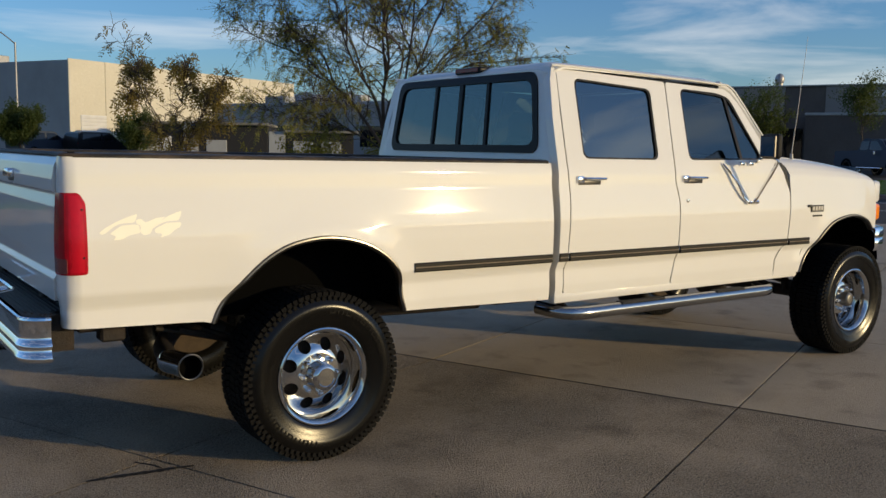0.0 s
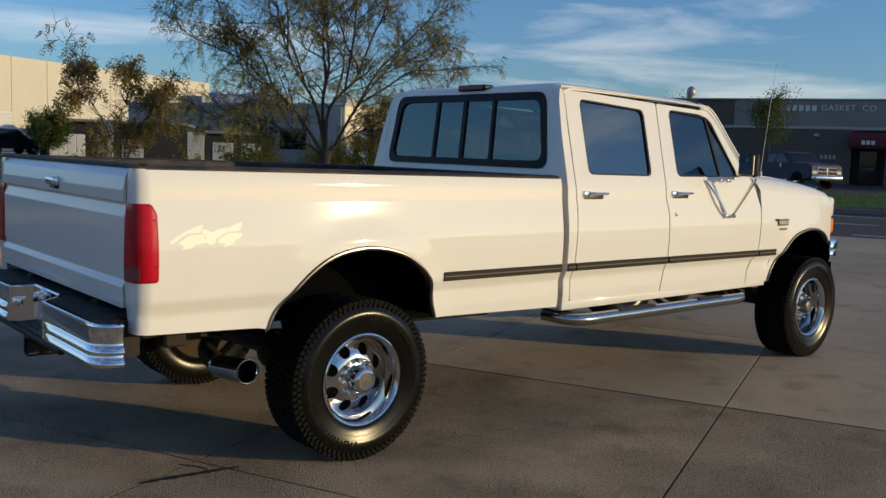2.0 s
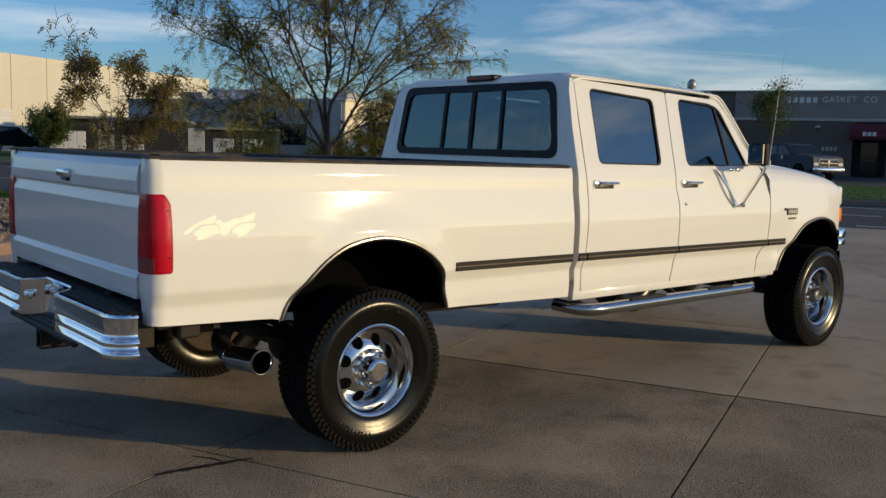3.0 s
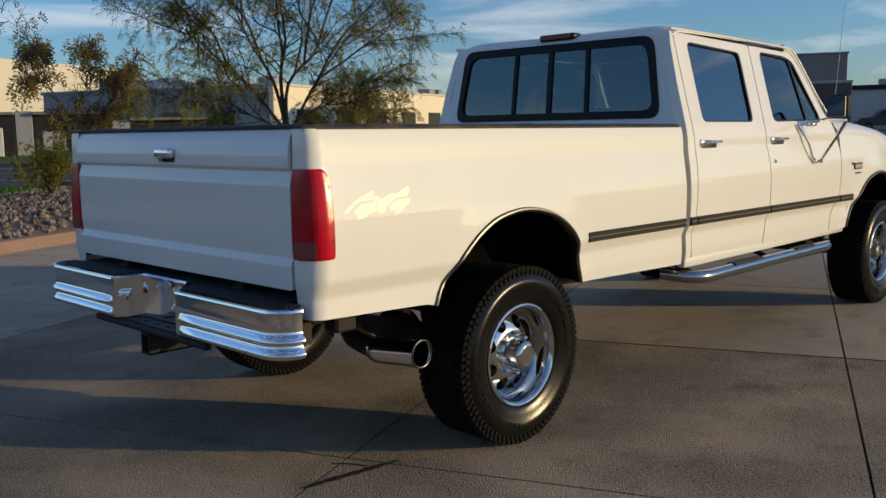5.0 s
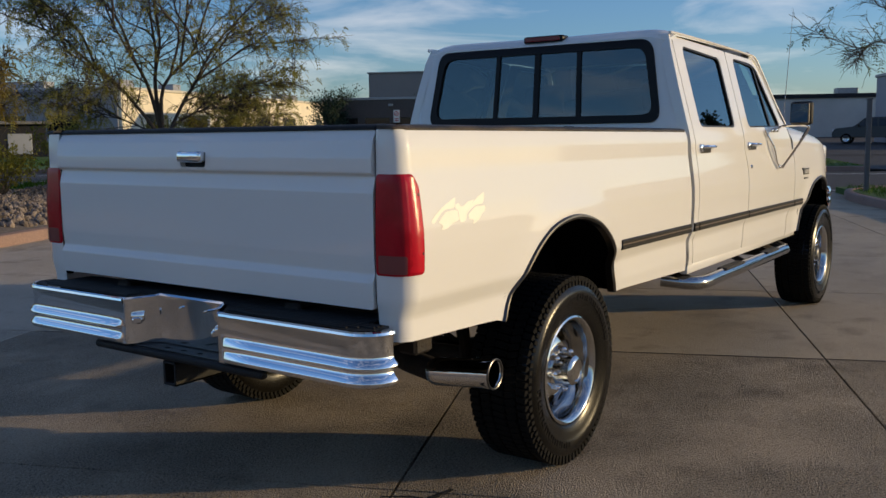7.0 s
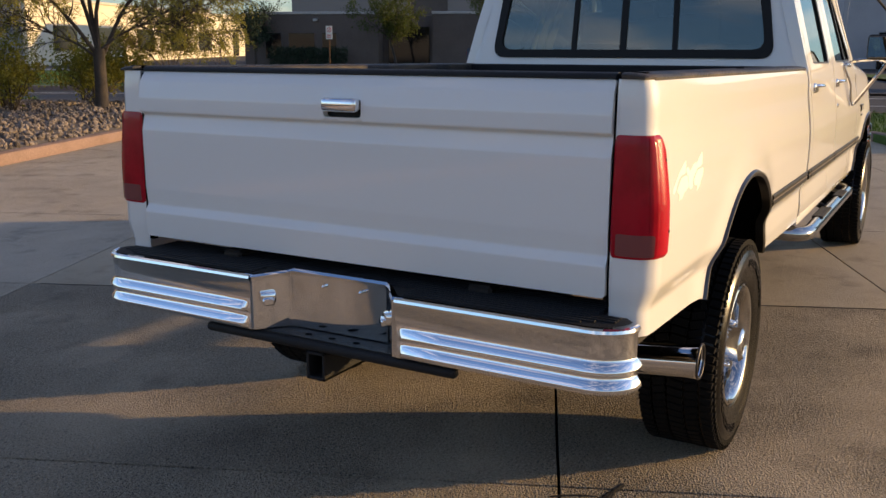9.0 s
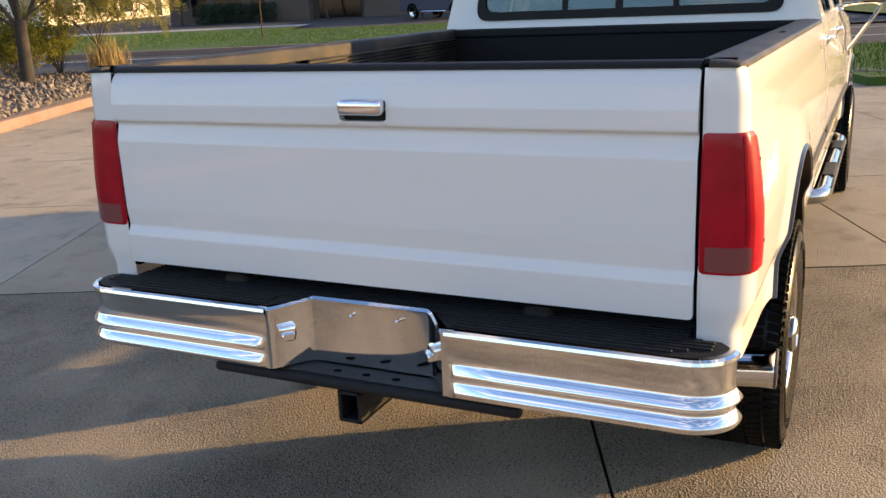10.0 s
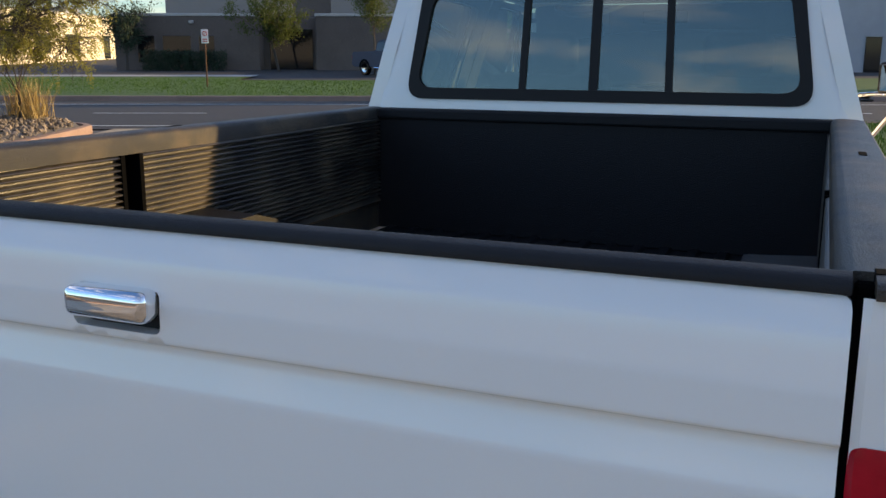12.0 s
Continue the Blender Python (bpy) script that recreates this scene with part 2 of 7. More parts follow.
M["glass"] = glass_material("tinted_glass", (0.24, 0.35, 0.31), gloss=0.12)
M["glass_filmed"] = glass_material("filmed_rear_glass", (0.17, 0.24, 0.22), gloss=0.125, film=0.035)
M["glass_clear"] = glass_material("windscreen_glass", (0.74, 0.82, 0.80))
M["glass_dark"] = glass_material("privacy_glass", (0.12, 0.16, 0.165), gloss=0.22)
M["mirror"] = material("mirror", (0.9, 0.9, 0.9), 0.01, 1.0)


def aggregate(name, color, second, grit, relief):
    """Worn concrete: pale and dark grit in a brown-grey paste, with broad stains, worn smooth patches and hairline marks; grit sets how much stone shows."""
    m = material(name, color, 0.82, stain=0.75, stain_size=0.5, second=second, random_piece=0.10)
    t = m.node_tree
    p = t.nodes["Principled BSDF"]
    L = t.links.new
    last = p.inputs["Base Color"].links[0].from_socket
    place = t.nodes.new("ShaderNodeNewGeometry")

    def noise_of(scale, detail=4.0, rough=0.65):
        k = t.nodes.new("ShaderNodeTexNoise")
        k.inputs["Scale"].default_value, k.inputs["Detail"].default_value, k.inputs["Roughness"].default_value = scale, detail, rough
        L(place.outputs["Position"], k.inputs["Vector"])
        return k.outputs["Fac"]

    def ranged(value, lo, hi, a, b):
        r = t.nodes.new("ShaderNodeMapRange")
        for key, v in (("From Min", lo), ("From Max", hi), ("To Min", a), ("To Max", b)):
            r.inputs[key].default_value = v
        L(value, r.inputs["Value"])
        return r.outputs["Result"]

    def times(a, b):
        x = t.nodes.new("ShaderNodeMath")
        x.operation = "MULTIPLY"
        L(a, x.inputs[0])
        L(b, x.inputs[1])
        return x.outputs[0]
    worn = ranged(noise_of(1.1, 5.0, 0.6), 0.40, 0.62, 0.35, 1.0)
    for scale, lo, hi, tone, amount in ((120.0, 0.545, 0.60, (0.64, 0.55, 0.42, 1), 0.75), (90.0, 0.535, 0.60, (0.035, 0.029, 0.024, 1), 0.75), (230.0, 0.56, 0.63, (0.56, 0.49, 0.39, 1), 0.6), (190.0, 0.56, 0.63, (0.03, 0.026, 0.022, 1), 0.6), (45.0, 0.59, 0.66, (0.06, 0.05, 0.04, 1), 0.6)):
        x = t.nodes.new("ShaderNodeMix")
        x.data_type = "RGBA"
        L(times(ranged(noise_of(scale), lo, hi, 0.0, amount * grit), worn), x.inputs["Factor"])
        L(last, x.inputs["A"])
        x.inputs["B"].default_value = tone
        last = x.outputs["Result"]
    for scale, lo, hi, tone, amount in ((2.6, 0.55, 0.70, (0.135, 0.108, 0.080, 1), 0.55), (0.9, 0.56, 0.72, (0.16, 0.13, 0.10, 1), 0.5), (7.0, 0.66, 0.74, (0.09, 0.072, 0.056, 1), 0.5)):
        x = t.nodes.new("ShaderNodeMix")
        x.data_type = "RGBA"
        L(ranged(noise_of(scale, 6.0, 0.6), lo, hi, 0.0, amount), x.inputs["Factor"])
        L(last, x.inputs["A"])
        x.inputs["B"].default_value = tone
        last = x.outputs["Result"]
    L(last, p.inputs["Base Color"])
    bn = t.nodes.new("ShaderNodeBump")
    bn.inputs["Strength"].default_value, bn.inputs["Distance"].default_value = relief, 0.026
    pebbles = t.nodes.new("ShaderNodeTexVoronoi")
    pebbles.inputs["Scale"].default_value = 140.0
    L(place.outputs["Position"], pebbles.inputs["Vector"])
    L(times(pebbles.outputs["Distance"], worn), bn.inputs["Height"])
    L(bn.outputs["Normal"], p.inputs["Normal"])
    return m


M["concrete"] = aggregate("aggregate_concrete", (0.43, 0.342, 0.243), (0.265, 0.208, 0.146), 1.3, 1.0)
M["concrete_pale"] = aggregate("pale_concrete", (0.50, 0.42, 0.325), (0.37, 0.305, 0.23), 0.6, 0.6)
M["concrete_smooth"] = aggregate("trowelled_concrete", (0.425, 0.345, 0.245), (0.285, 0.230, 0.160), 0.4, 0.35)


def leaf_material(name, color, second, through_color):
    """Thin leaves: a rough surface that lets part of the light through."""
    m = material(name, color, 0.6, island=0.4, stain=0.55, stain_size=1.2, second=second, spec=0.3)
    t = m.node_tree
    b = t.nodes["Principled BSDF"]
    thin, mx = t.nodes.new("ShaderNodeBsdfTranslucent"), t.nodes.new("ShaderNodeMixShader")
    thin.inputs["Color"].default_value = (*through_color, 1)
    mx.inputs["Fac"].default_value = 0.5
    t.links.new(b.outputs["BSDF"], mx.inputs[1])
    t.links.new(thin.outputs["BSDF"], mx.inputs[2])
    t.links.new(mx.outputs["Shader"], t.nodes["Material Output"].inputs["Surface"])
    return m


M["leaf"] = leaf_material("locust_leaves", (0.21, 0.205, 0.055), (0.26, 0.19, 0.045), (0.34, 0.32, 0.06))
M["leaf_olive"] = leaf_material("olive_leaves", (0.17, 0.145, 0.045), (0.20, 0.125, 0.04), (0.26, 0.20, 0.04))
M["leaf_green"] = leaf_material("green_leaves", (0.055, 0.085, 0.026), (0.10, 0.09, 0.026), (0.11, 0.14, 0.03))
M["shrub"] = leaf_material("shrub_leaves", (0.15, 0.15, 0.03), (0.20, 0.15, 0.025), (0.24, 0.22, 0.03))
lens = material("red_lens", (0.44, 0.004, 0.016), 0.2, coat=0.08, spec=0.3, bump=0.04, bump_size=190.0, stain=0.6, stain_size=11.0, second=(0.20, 0.001, 0.004))
M["lens"] = lens
M["lens_side"] = material("dark_red_lens", (0.20, 0.001, 0.006), 0.10, spec=0.4, stain=0.4, stain_size=14.0)
# brighter copy of the red lens: sun on the lamp's side put into it
M["lens_sunlit"] = material("sunlit_red_lens", (0.54, 0.006, 0.020), 0.2, coat=0.08, spec=0.35, stain=0.5, stain_size=26.0, second=(0.42, 0.003, 0.012), bump=0.10, bump_size=140.0)
M["lens_clear"] = material("reverse_lens", (0.22, 0.055, 0.052), 0.14, bump=0.12, bump_size=190.0)


# ---- mesh helpers ----
def link(name, mesh, mat, parent=None, label=""):
    mesh.materials.append(mat)
    ob = new(name, mesh)
    ob.parent = parent
    if label:
        ob["label"] = label
    return ob


def part(name, bm, mat, parent=None, label="", smooth=False):
    mesh = bpy.data.meshes.new(name)
    bm.normal_update()
    bm.to_mesh(mesh)
    bm.free()
    if smooth:
        mesh.shade_smooth()
        mesh.set_sharp_from_angle(angle=radians(38))
    return link(name, mesh, mat, parent, label)


def thing(name, label, category, group="", at=(0, 0, 0)):
    ob = tagged(new(name), label, category, group)
    ob.location = at
    ob.empty_display_size = 0.2
    return ob


def box(bm, x0, x1, y0, y1, z0, z1, bevel=0.0, seg=1, m=None):
    v = [bm.verts.new((x, y, z)) for x in (x0, x1) for y in (y0, y1) for z in (z0, z1)]
    faces = [bm.faces.new([v[i] for i in f]) for f in ((0, 1, 3, 2), (4, 6, 7, 5), (0, 4, 5, 1), (2, 3, 7, 6), (0, 2, 6, 4), (1, 5, 7, 3))]
    if m is not None:
        bmesh.ops.transform(bm, matrix=m, verts=v)
    if bevel:
        edges = list({e for f in faces for e in f.edges})
        bmesh.ops.bevel(bm, geom=edges, offset=bevel, segments=seg, affect="EDGES", profile=0.5)
    return bm


def tube(bm, path, radius, seg=12, caps=True):
    """A round bar along a path; radius is a number or one per point."""
    pts = [Vector(p) for p in path]
    rad = radius if isinstance(radius, (list, tuple)) else [radius] * len(pts)
    rings, side = [], None
    for i, p in enumerate(pts):
        d = (pts[min(i + 1, len(pts) - 1)] - pts[max(i - 1, 0)]).normalized()
        ref = side if side is not None else (Vector((0, 0, 1)) if abs(d.z) < 0.9 else Vector((1, 0, 0)))
        u = (ref - d * ref.dot(d)).normalized()
        side = u
        w = d.cross(u)
        rings.append([bm.verts.new(p + rad[i] * (math.cos(k * math.tau / seg) * u + math.sin(k * math.tau / seg) * w)) for k in range(seg)])
    for r0, r1 in zip(rings, rings[1:]):
        for k in range(seg):
            bm.faces.new((r0[k], r0[(k + 1) % seg], r1[(k + 1) % seg], r1[k]))
    if caps:
        bm.faces.new(rings[0][::-1])
        bm.faces.new(rings[-1])
    return bm


def curve_points(ctrl, n=8):
    """A smooth path (Catmull-Rom) through the given points."""
    p = [Vector(c) for c in ctrl]
    p = [2 * p[0] - p[1]] + p + [2 * p[-1] - p[-2]]
    out = []
    for i in range(1, len(p) - 2):
        for k in range(n):
            t = k / n
            out.append(0.5 * (2 * p[i] + (p[i + 1] - p[i - 1]) * t + (2 * p[i - 1] - 5 * p[i] + 4 * p[i + 1] - p[i + 2]) * t * t
                              + (3 * p[i] - p[i - 1] - 3 * p[i + 1] + p[i + 2]) * t ** 3))
    return out + [p[-2]]


def revolve(bm, profile, seg=48, axis_at=(0, 0, 0)):
    """Spins (radius, y) pairs round the y axis."""
    c = Vector(axis_at)
    rings = [[bm.verts.new(c + Vector((r * math.cos(k * math.tau / seg), y, r * math.sin(k * math.tau / seg)))) for k in range(seg)] for r, y in profile]
    for a, b in zip(rings, rings[1:]):
        for k in range(seg):
            bm.faces.new((a[k], a[(k + 1) % seg], b[(k + 1) % seg], b[k]))
    return rings


def inside(poly, pts):
    """Which of the points lie inside the closed polygon."""
    x, y = pts[:, 0], pts[:, 1]
    hit = np.zeros(len(pts), bool)
    for (x0, y0), (x1, y1) in zip(poly, np.roll(poly, -1, axis=0)):
        if y0 != y1:
            hit ^= ((y0 > y) != (y1 > y)) & (x < (x1 - x0) * (y - y0) / (y1 - y0) + x0)
    return hit


def rounded(points, r, n=5):
    """A polygon with its corners rounded by about r."""
    out, k = [], len(points)
    for i in range(k):
        p0, p, p1 = (Vector(points[j % k]) for j in (i - 1, i, i + 1))
        a, b = (p0 - p), (p1 - p)
        ra, rb = min(r, a.length * 0.48), min(r, b.length * 0.48)
        q0, q1 = p + a.normalized() * ra, p + b.normalized() * rb
        out += [tuple((1 - t) ** 2 * q0 + 2 * t * (1 - t) * p + t * t * q1) for t in (j / n for j in range(n + 1))]
    return out


def resample(poly, step, vstep=None):
    out = []
    for p, q in zip(poly, poly[1:] + poly[:1]):
        n = max(1, int(math.dist(p, q) / step), int(abs(q[1] - p[1]) / (vstep or step)))
        out += [(p[0] + (q[0] - p[0]) * k / n, p[1] + (q[1] - p[1]) * k / n) for k in range(n)]
    return out


from mathutils.geometry import delaunay_2d_cdt


def sheet(name, outline, fn, mat, parent, label="", holes=(), step=0.04, rows=(), depth=0.02, inward=None, vstep=None):
    """A pressed panel: the region of the (u, v) plane inside outline and outside holes, laid out in space by fn, with an edge turned inward by depth."""
    vstep = vstep or step
    loops = [resample(list(l), step, vstep) for l in (outline, *holes)]
    pts, edges = [], []
    for l in loops:
        n0 = len(pts)
        pts += l
        edges += [(n0 + i, n0 + (i + 1) % len(l)) for i in range(len(l))]
    o = np.array(loops[0])
    u0, v0, u1, v1 = *o.min(0), *o.max(0)
    us = np.arange(u0 + step / 2, u1, step)
    vs = np.array(sorted(set([*np.arange(v0 + vstep / 2, v1, vstep), *rows])))
    g = np.array([(u, v) for v in vs for u in us])
    if len(g):
        keep = inside(o, g)
        for l in loops[1:]:
            keep &= ~inside(np.array(l), g)
        edge_pts = np.array(pts)
        g = g[keep]
        if len(g):
            d = np.sqrt(((g[:, None, :] - edge_pts[None, :, :]) ** 2).sum(2)).min(1)
            g = g[d > min(step, vstep) * 0.35]
    allp = [Vector(p) for p in pts] + [Vector((float(a), float(b))) for a, b in g]
    res = delaunay_2d_cdt(allp, edges, [], 0, 1e-6)
    vv, tris = res[0], res[2]
    cen = np.array([[sum(vv[i][k] for i in t) / len(t) for k in (0, 1)] for t in tris])
    ok = inside(o, cen)
    for l in loops[1:]:
        ok &= ~inside(np.array(l), cen)
    tris = [t for t, k in zip(tris, ok) if k]
    e = 0.002
    co = [Vector(fn(p[0], p[1])) for p in vv]
    nor = []
    for p in vv:
        du = Vector(fn(p[0] + e, p[1])) - Vector(fn(p[0] - e, p[1]))
        dv = Vector(fn(p[0], p[1] + e)) - Vector(fn(p[0], p[1] - e))
        nor.append(du.cross(dv).normalized())
    inward = Vector(inward)
    mid = sum(nor, Vector()) / len(nor)
    flip = mid.dot(inward) > 0
    if flip:
        nor = [-n for n in nor]
    faces = [tuple(t) if (co[t[1]] - co[t[0]]).cross(co[t[2]] - co[t[0]]).dot(nor[t[0]]) > 0 else tuple(reversed(t)) for t in tris]
    seen = {}
    for f in faces:
        for a, b in zip(f, f[1:] + f[:1]):
            seen[(a, b)] = seen.get((a, b), 0) + 1
    border = [(a, b) for a, b in seen if (b, a) not in seen]
    verts = list(co)
    loop_n = [nor[i] for f in faces for i in f]
    all_faces = list(faces)
    if depth:
        for a, b in border:
            k = len(verts)
            verts += [co[a], co[b], co[b] + inward * depth, co[a] + inward * depth]
            q = (k + 1, k, k + 3, k + 2)
            all_faces.append(q)
            n = (verts[q[1]] - verts[q[0]]).cross(verts[q[2]] - verts[q[1]])
            loop_n += [n.normalized() if n.length else inward] * 4
    mesh = bpy.data.meshes.new(name)
    mesh.from_pydata([tuple(v) for v in verts], [], all_faces)
    mesh.shade_smooth()
    mesh.normals_split_custom_set([tuple(n) for n in loop_n])
    return link(name, mesh, mat, parent, label)


def smooth_table(points, sigma=0.007):
    """A profile through (v, value) pairs with its corners softened."""
    v = np.array([p[0] for p in points])
    w = np.array([p[1] for p in points])
    x = np.arange(v.min(), v.max(), 0.001)
    y = np.interp(x, v, w)
    k = np.exp(-0.5 * (np.arange(-30, 31) * 0.001 / sigma) ** 2)
    pad = np.concatenate([np.linspace(y[0] - (y[30] - y[0]), y[0], 30, endpoint=False), y, np.linspace(y[-1], y[-1] + (y[-1] - y[-31]), 31)[1:]])
    y = np.convolve(pad, k / k.sum(), "valid")[:len(x)]
    return lambda q: float(np.interp(q, x, y))


# ---- the pickup truck: rear axle at x = 0, front towards +x, right side at -y ----
truck = thing("pickup_truck", "white crew-cab pickup truck with chrome bumpers, parked on concrete", "truck")
LOWER = [(0.55, 0.950), (0.70, 0.962), (0.790, 0.957), (0.850, 0.983), (1.0, 0.986), (1.07, 0.984), (1.13, 0.977), (1.19, 0.968), (1.255, 0.9585)]
bed_half = smooth_table(LOWER + [(1.325, 0.956), (1.36, 0.950), (1.382, 0.943), (1.41, 0.934)])
cab_half = smooth_table(LOWER + [(1.31, 0.956), (1.375, 0.943), (1.46, 0.918), (1.84, 0.803), (1.95, 0.765)])
fender_half = smooth_table(LOWER + [(1.30, 0.954), (1.345, 0.935), (1.38, 0.905), (1.40, 0.87), (1.42, 0.80)])

REAR_ARCH = [tuple(p[:2]) for p in curve_points([(-0.515, 0.690, 0), (-0.478, 0.765, 0), (-0.385, 0.862, 0), (-0.27, 0.956, 0), (-0.145, 1.012, 0), (0.03, 1.031, 0),
                                                 (0.21, 0.995, 0), (0.345, 0.914, 0), (0.411, 0.82, 0), (0.424, 0.73, 0), (0.445, 0.655, 0)], 5)]
FRONT_ARCH = [tuple(p[:2]) for p in curve_points([(3.665, 0.635, 0), (3.70, 0.72, 0), (3.82, 0.838, 0), (3.97, 0.95, 0), (4.12, 0.995, 0), (4.28, 1.005, 0),
                                                  (4.44, 0.965, 0), (4.53, 0.895, 0)], 5)]


def flare(x, z, arch):
    best = 9.0
    for (a0, b0), (a1, b1) in zip(arch, arch[1:]):
        u, v = a1 - a0, b1 - b0
        k = min(1.0, max(0.0, ((x - a0) * u + (z - b0) * v) / (u * u + v * v)))
        best = min(best, (x - a0 - k * u) ** 2 + (z - b0 - k * v) ** 2)
    return 0.011 * math.exp(-best / 0.0065)


BED_SLOPE = 0.0070          # the rail drops towards the cab


def bed_point(sgn, off=0.0):
    """The bed's side: s runs along x, then round the rear corner towards the tailgate."""
    def at(s, z):
        h = bed_half(min(z - BED_SLOPE * max(0.0, z - 1.1) / 0.28 * (0.15 - max(s, -1.1)), 1.405)) + off
        if s > -1.045:
            return (s, sgn * (h + (flare(s, z, REAR_ARCH) if s > -0.75 and s < 0.68 and z < 1.25 else 0)), z)
        r, back = max(0.012, h - 0.915), 0.070 - (0.985 - h) * 0.35
        mid = h - r
        a = (-1.045 - s) / 0.07
        if a < math.pi / 2:
            return (-1.045 - back * math.sin(a), sgn * (mid + r * math.cos(a)), z)
        return (-1.045 - back, sgn * (mid - (a - math.pi / 2) * 0.07 * (mid - 0.864) / 0.051), z)
    return at


def lamp_face(sgn):
    """The tail lamp's lens: a raised rib and a softly stepped face."""
    def at(s, z):
        step = 0.004 / (1 + math.exp((s + 1.085) / 0.004)) - 0.003 * math.exp(-((s + 1.150) / 0.006) ** 2) + 0.0003 * math.sin(s * 420.0) * (0.35 if s > -1.085 else 1.0)
        edge = min(z - 0.931, 1.250 - z)
        return bed_point(sgn, 0.007 + step - 0.006 * math.exp(-max(0.0, edge) / 0.008))(s, z)
    return at


for sgn, BED_EDGE in ((-1, -1.199), (1, -1.216)):
    outline = [(BED_EDGE, 0.722), (-0.56, 0.700)] + REAR_ARCH + [(1.385, 0.630), (1.385, 1.371), (BED_EDGE, 1.3895)]
    bedside = sheet("bed_side", outline, bed_point(sgn), M["paint"], truck, step=0.045, vstep=0.012, depth=0.008, inward=(0.3, -sgn, 0))
    # bright lip round the wheel opening
    bm = bmesh.new()
    rim = [Vector(bed_point(sgn, 0.004)(x, z)) for x, z in REAR_ARCH]
    mid = Vector((-0.02, 0, 0.66))
    prev = None
    for p in rim:
        away = Vector((p.x - mid.x, 0, p.z - mid.z)).normalized()
        ring = [bm.verts.new(q) for q in (p + away * 0.012 + Vector((0, -sgn * 0.004, 0)), p + away * 0.007 + Vector((0, sgn * 0.006, 0)), p + Vector((0, sgn * 0.007, 0)),
                                          p - away * 0.010 + Vector((0, sgn * 0.001, 0)), p - away * 0.010 + Vector((0, -sgn * 0.03, 0)))]
        if prev:
            for k in range(4):
                bm.faces.new((prev[k], prev[k + 1], ring[k + 1], ring[k]) if sgn > 0 else (prev[k + 1], prev[k], ring[k], ring[k + 1]))
        prev = ring
    part("arch_trim", bm, M["trim_chrome"], bedside, "chrome wheel-arch trim", smooth=True)
    # tail lamp
    lamp_out = rounded([(BED_EDGE - 0.003, 0.931), (-1.028, 0.933), (-1.028, 1.210), (-1.050, 1.250), (BED_EDGE - 0.003, 1.250)], 0.010, 4)
    lamp = sheet("tail_lamp", lamp_out, lamp_face(sgn), M["lens"], truck, "red plastic tail lamp lens", step=0.0045, vstep=0.02, depth=0.011, inward=(0.6, -sgn * 0.5, 0))
    inner = rounded([(BED_EDGE + 0.008, 0.938), (-1.098, 0.938), (-1.098, 0.996), (BED_EDGE + 0.008, 0.996)], 0.006, 2)
    sheet("reverse_lens", inner, bed_point(sgn, 0.0148), M["lens_clear"], lamp, "pale reverse lamp lens", step=0.02, depth=0.004, inward=(0.6, -sgn * 0.6, 0))
    side = rounded([(-1.090, 0.942), (-1.034, 0.942), (-1.034, 1.206), (-1.052, 1.241), (-1.090, 1.241)], 0.006, 2)
    sheet("side_lens", side, bed_point(sgn, 0.0086), M["lens_sunlit"], lamp, "ribbed red side lens with sunlight put into its colour", step=0.012, vstep=0.03, depth=0.002, inward=(0.3, -sgn * 0.9, 0))
    stripe = rounded([(-1.112, 1.001), (-1.104, 1.001), (-1.104, 1.243), (-1.112, 1.243)], 0.002, 2)
    sheet("lens_rib", stripe, bed_point(sgn, 0.0135), M["lens"], lamp, step=0.02, depth=0.005, inward=(0.6, -sgn * 0.6, 0))
    for z in (1.0, 1.185):
        bm = bmesh.new()
        c = bed_point(sgn, 0.0082)(-1.038, z)
        revolve(bm, [(0.0005, sgn * 0.0022), (0.004, sgn * 0.002), (0.005, 0.0)], 10, c)
        part("lamp_screw", bm, M["seal"], lamp)
    # moulding along the side
    for x0, x1, name in ((0.49, 1.378, "side_moulding"), (1.432, 1.494, "side_moulding"), (1.506, 2.394, "side_moulding"), (2.408, 3.485, "side_moulding"), (3.502, 3.735, "side_moulding")):
        bm = bmesh.new()
        for zc, hh, out in ((0.862, 0.023, 0.010),):
            prof = [(-hh, -0.004), (-hh, 0.006), (-hh + 0.006, out), (-0.006, out), (-0.003, out - 0.004), (0.003, out - 0.004), (0.006, out), (hh - 0.006, out), (hh, 0.006), (hh, -0.004)]
            slope = -0.0045
            ends = []
            for x in (x0, x1):
                z0 = zc + slope * (x - 1.0)
                ends.append([bm.verts.new((x, sgn * (cab_half(z0) + o), z0 + dz)) for dz, o in prof])
            for k in range(len(prof) - 1):
                bm.faces.new((ends[0][k], ends[0][k + 1], ends[1][k + 1], ends[1][k]))
            bm.faces.new(ends[0][::-1])
            bm.faces.new(ends[1])
            bmesh.ops.recalc_face_normals(bm, faces=bm.faces)
        strip = part(name, bm, M["trim"], truck, "dark grey rubber side moulding")
        bm = bmesh.new()
        for x in (x0 + 0.004, x1 - 0.004):
            z0 = 0.862 - 0.0045 * (x - 1.0)
            for dz, o in ((-0.0035, 0.006), (-0.0022, 0.0095), (0.0022, 0.0095), (0.0035, 0.006)):
                bm.verts.new((x, sgn * (cab_half(z0) + o), z0 + dz))
        vs = bm.verts[:]
        for k in range(3):
            bm.faces.new((vs[k], vs[k + 1], vs[k + 5], vs[k + 4]))
        bmesh.ops.recalc_face_normals(bm, faces=bm.faces)
        part("moulding_insert", bm, M["insert"], strip, "thin tan stripe along the moulding")

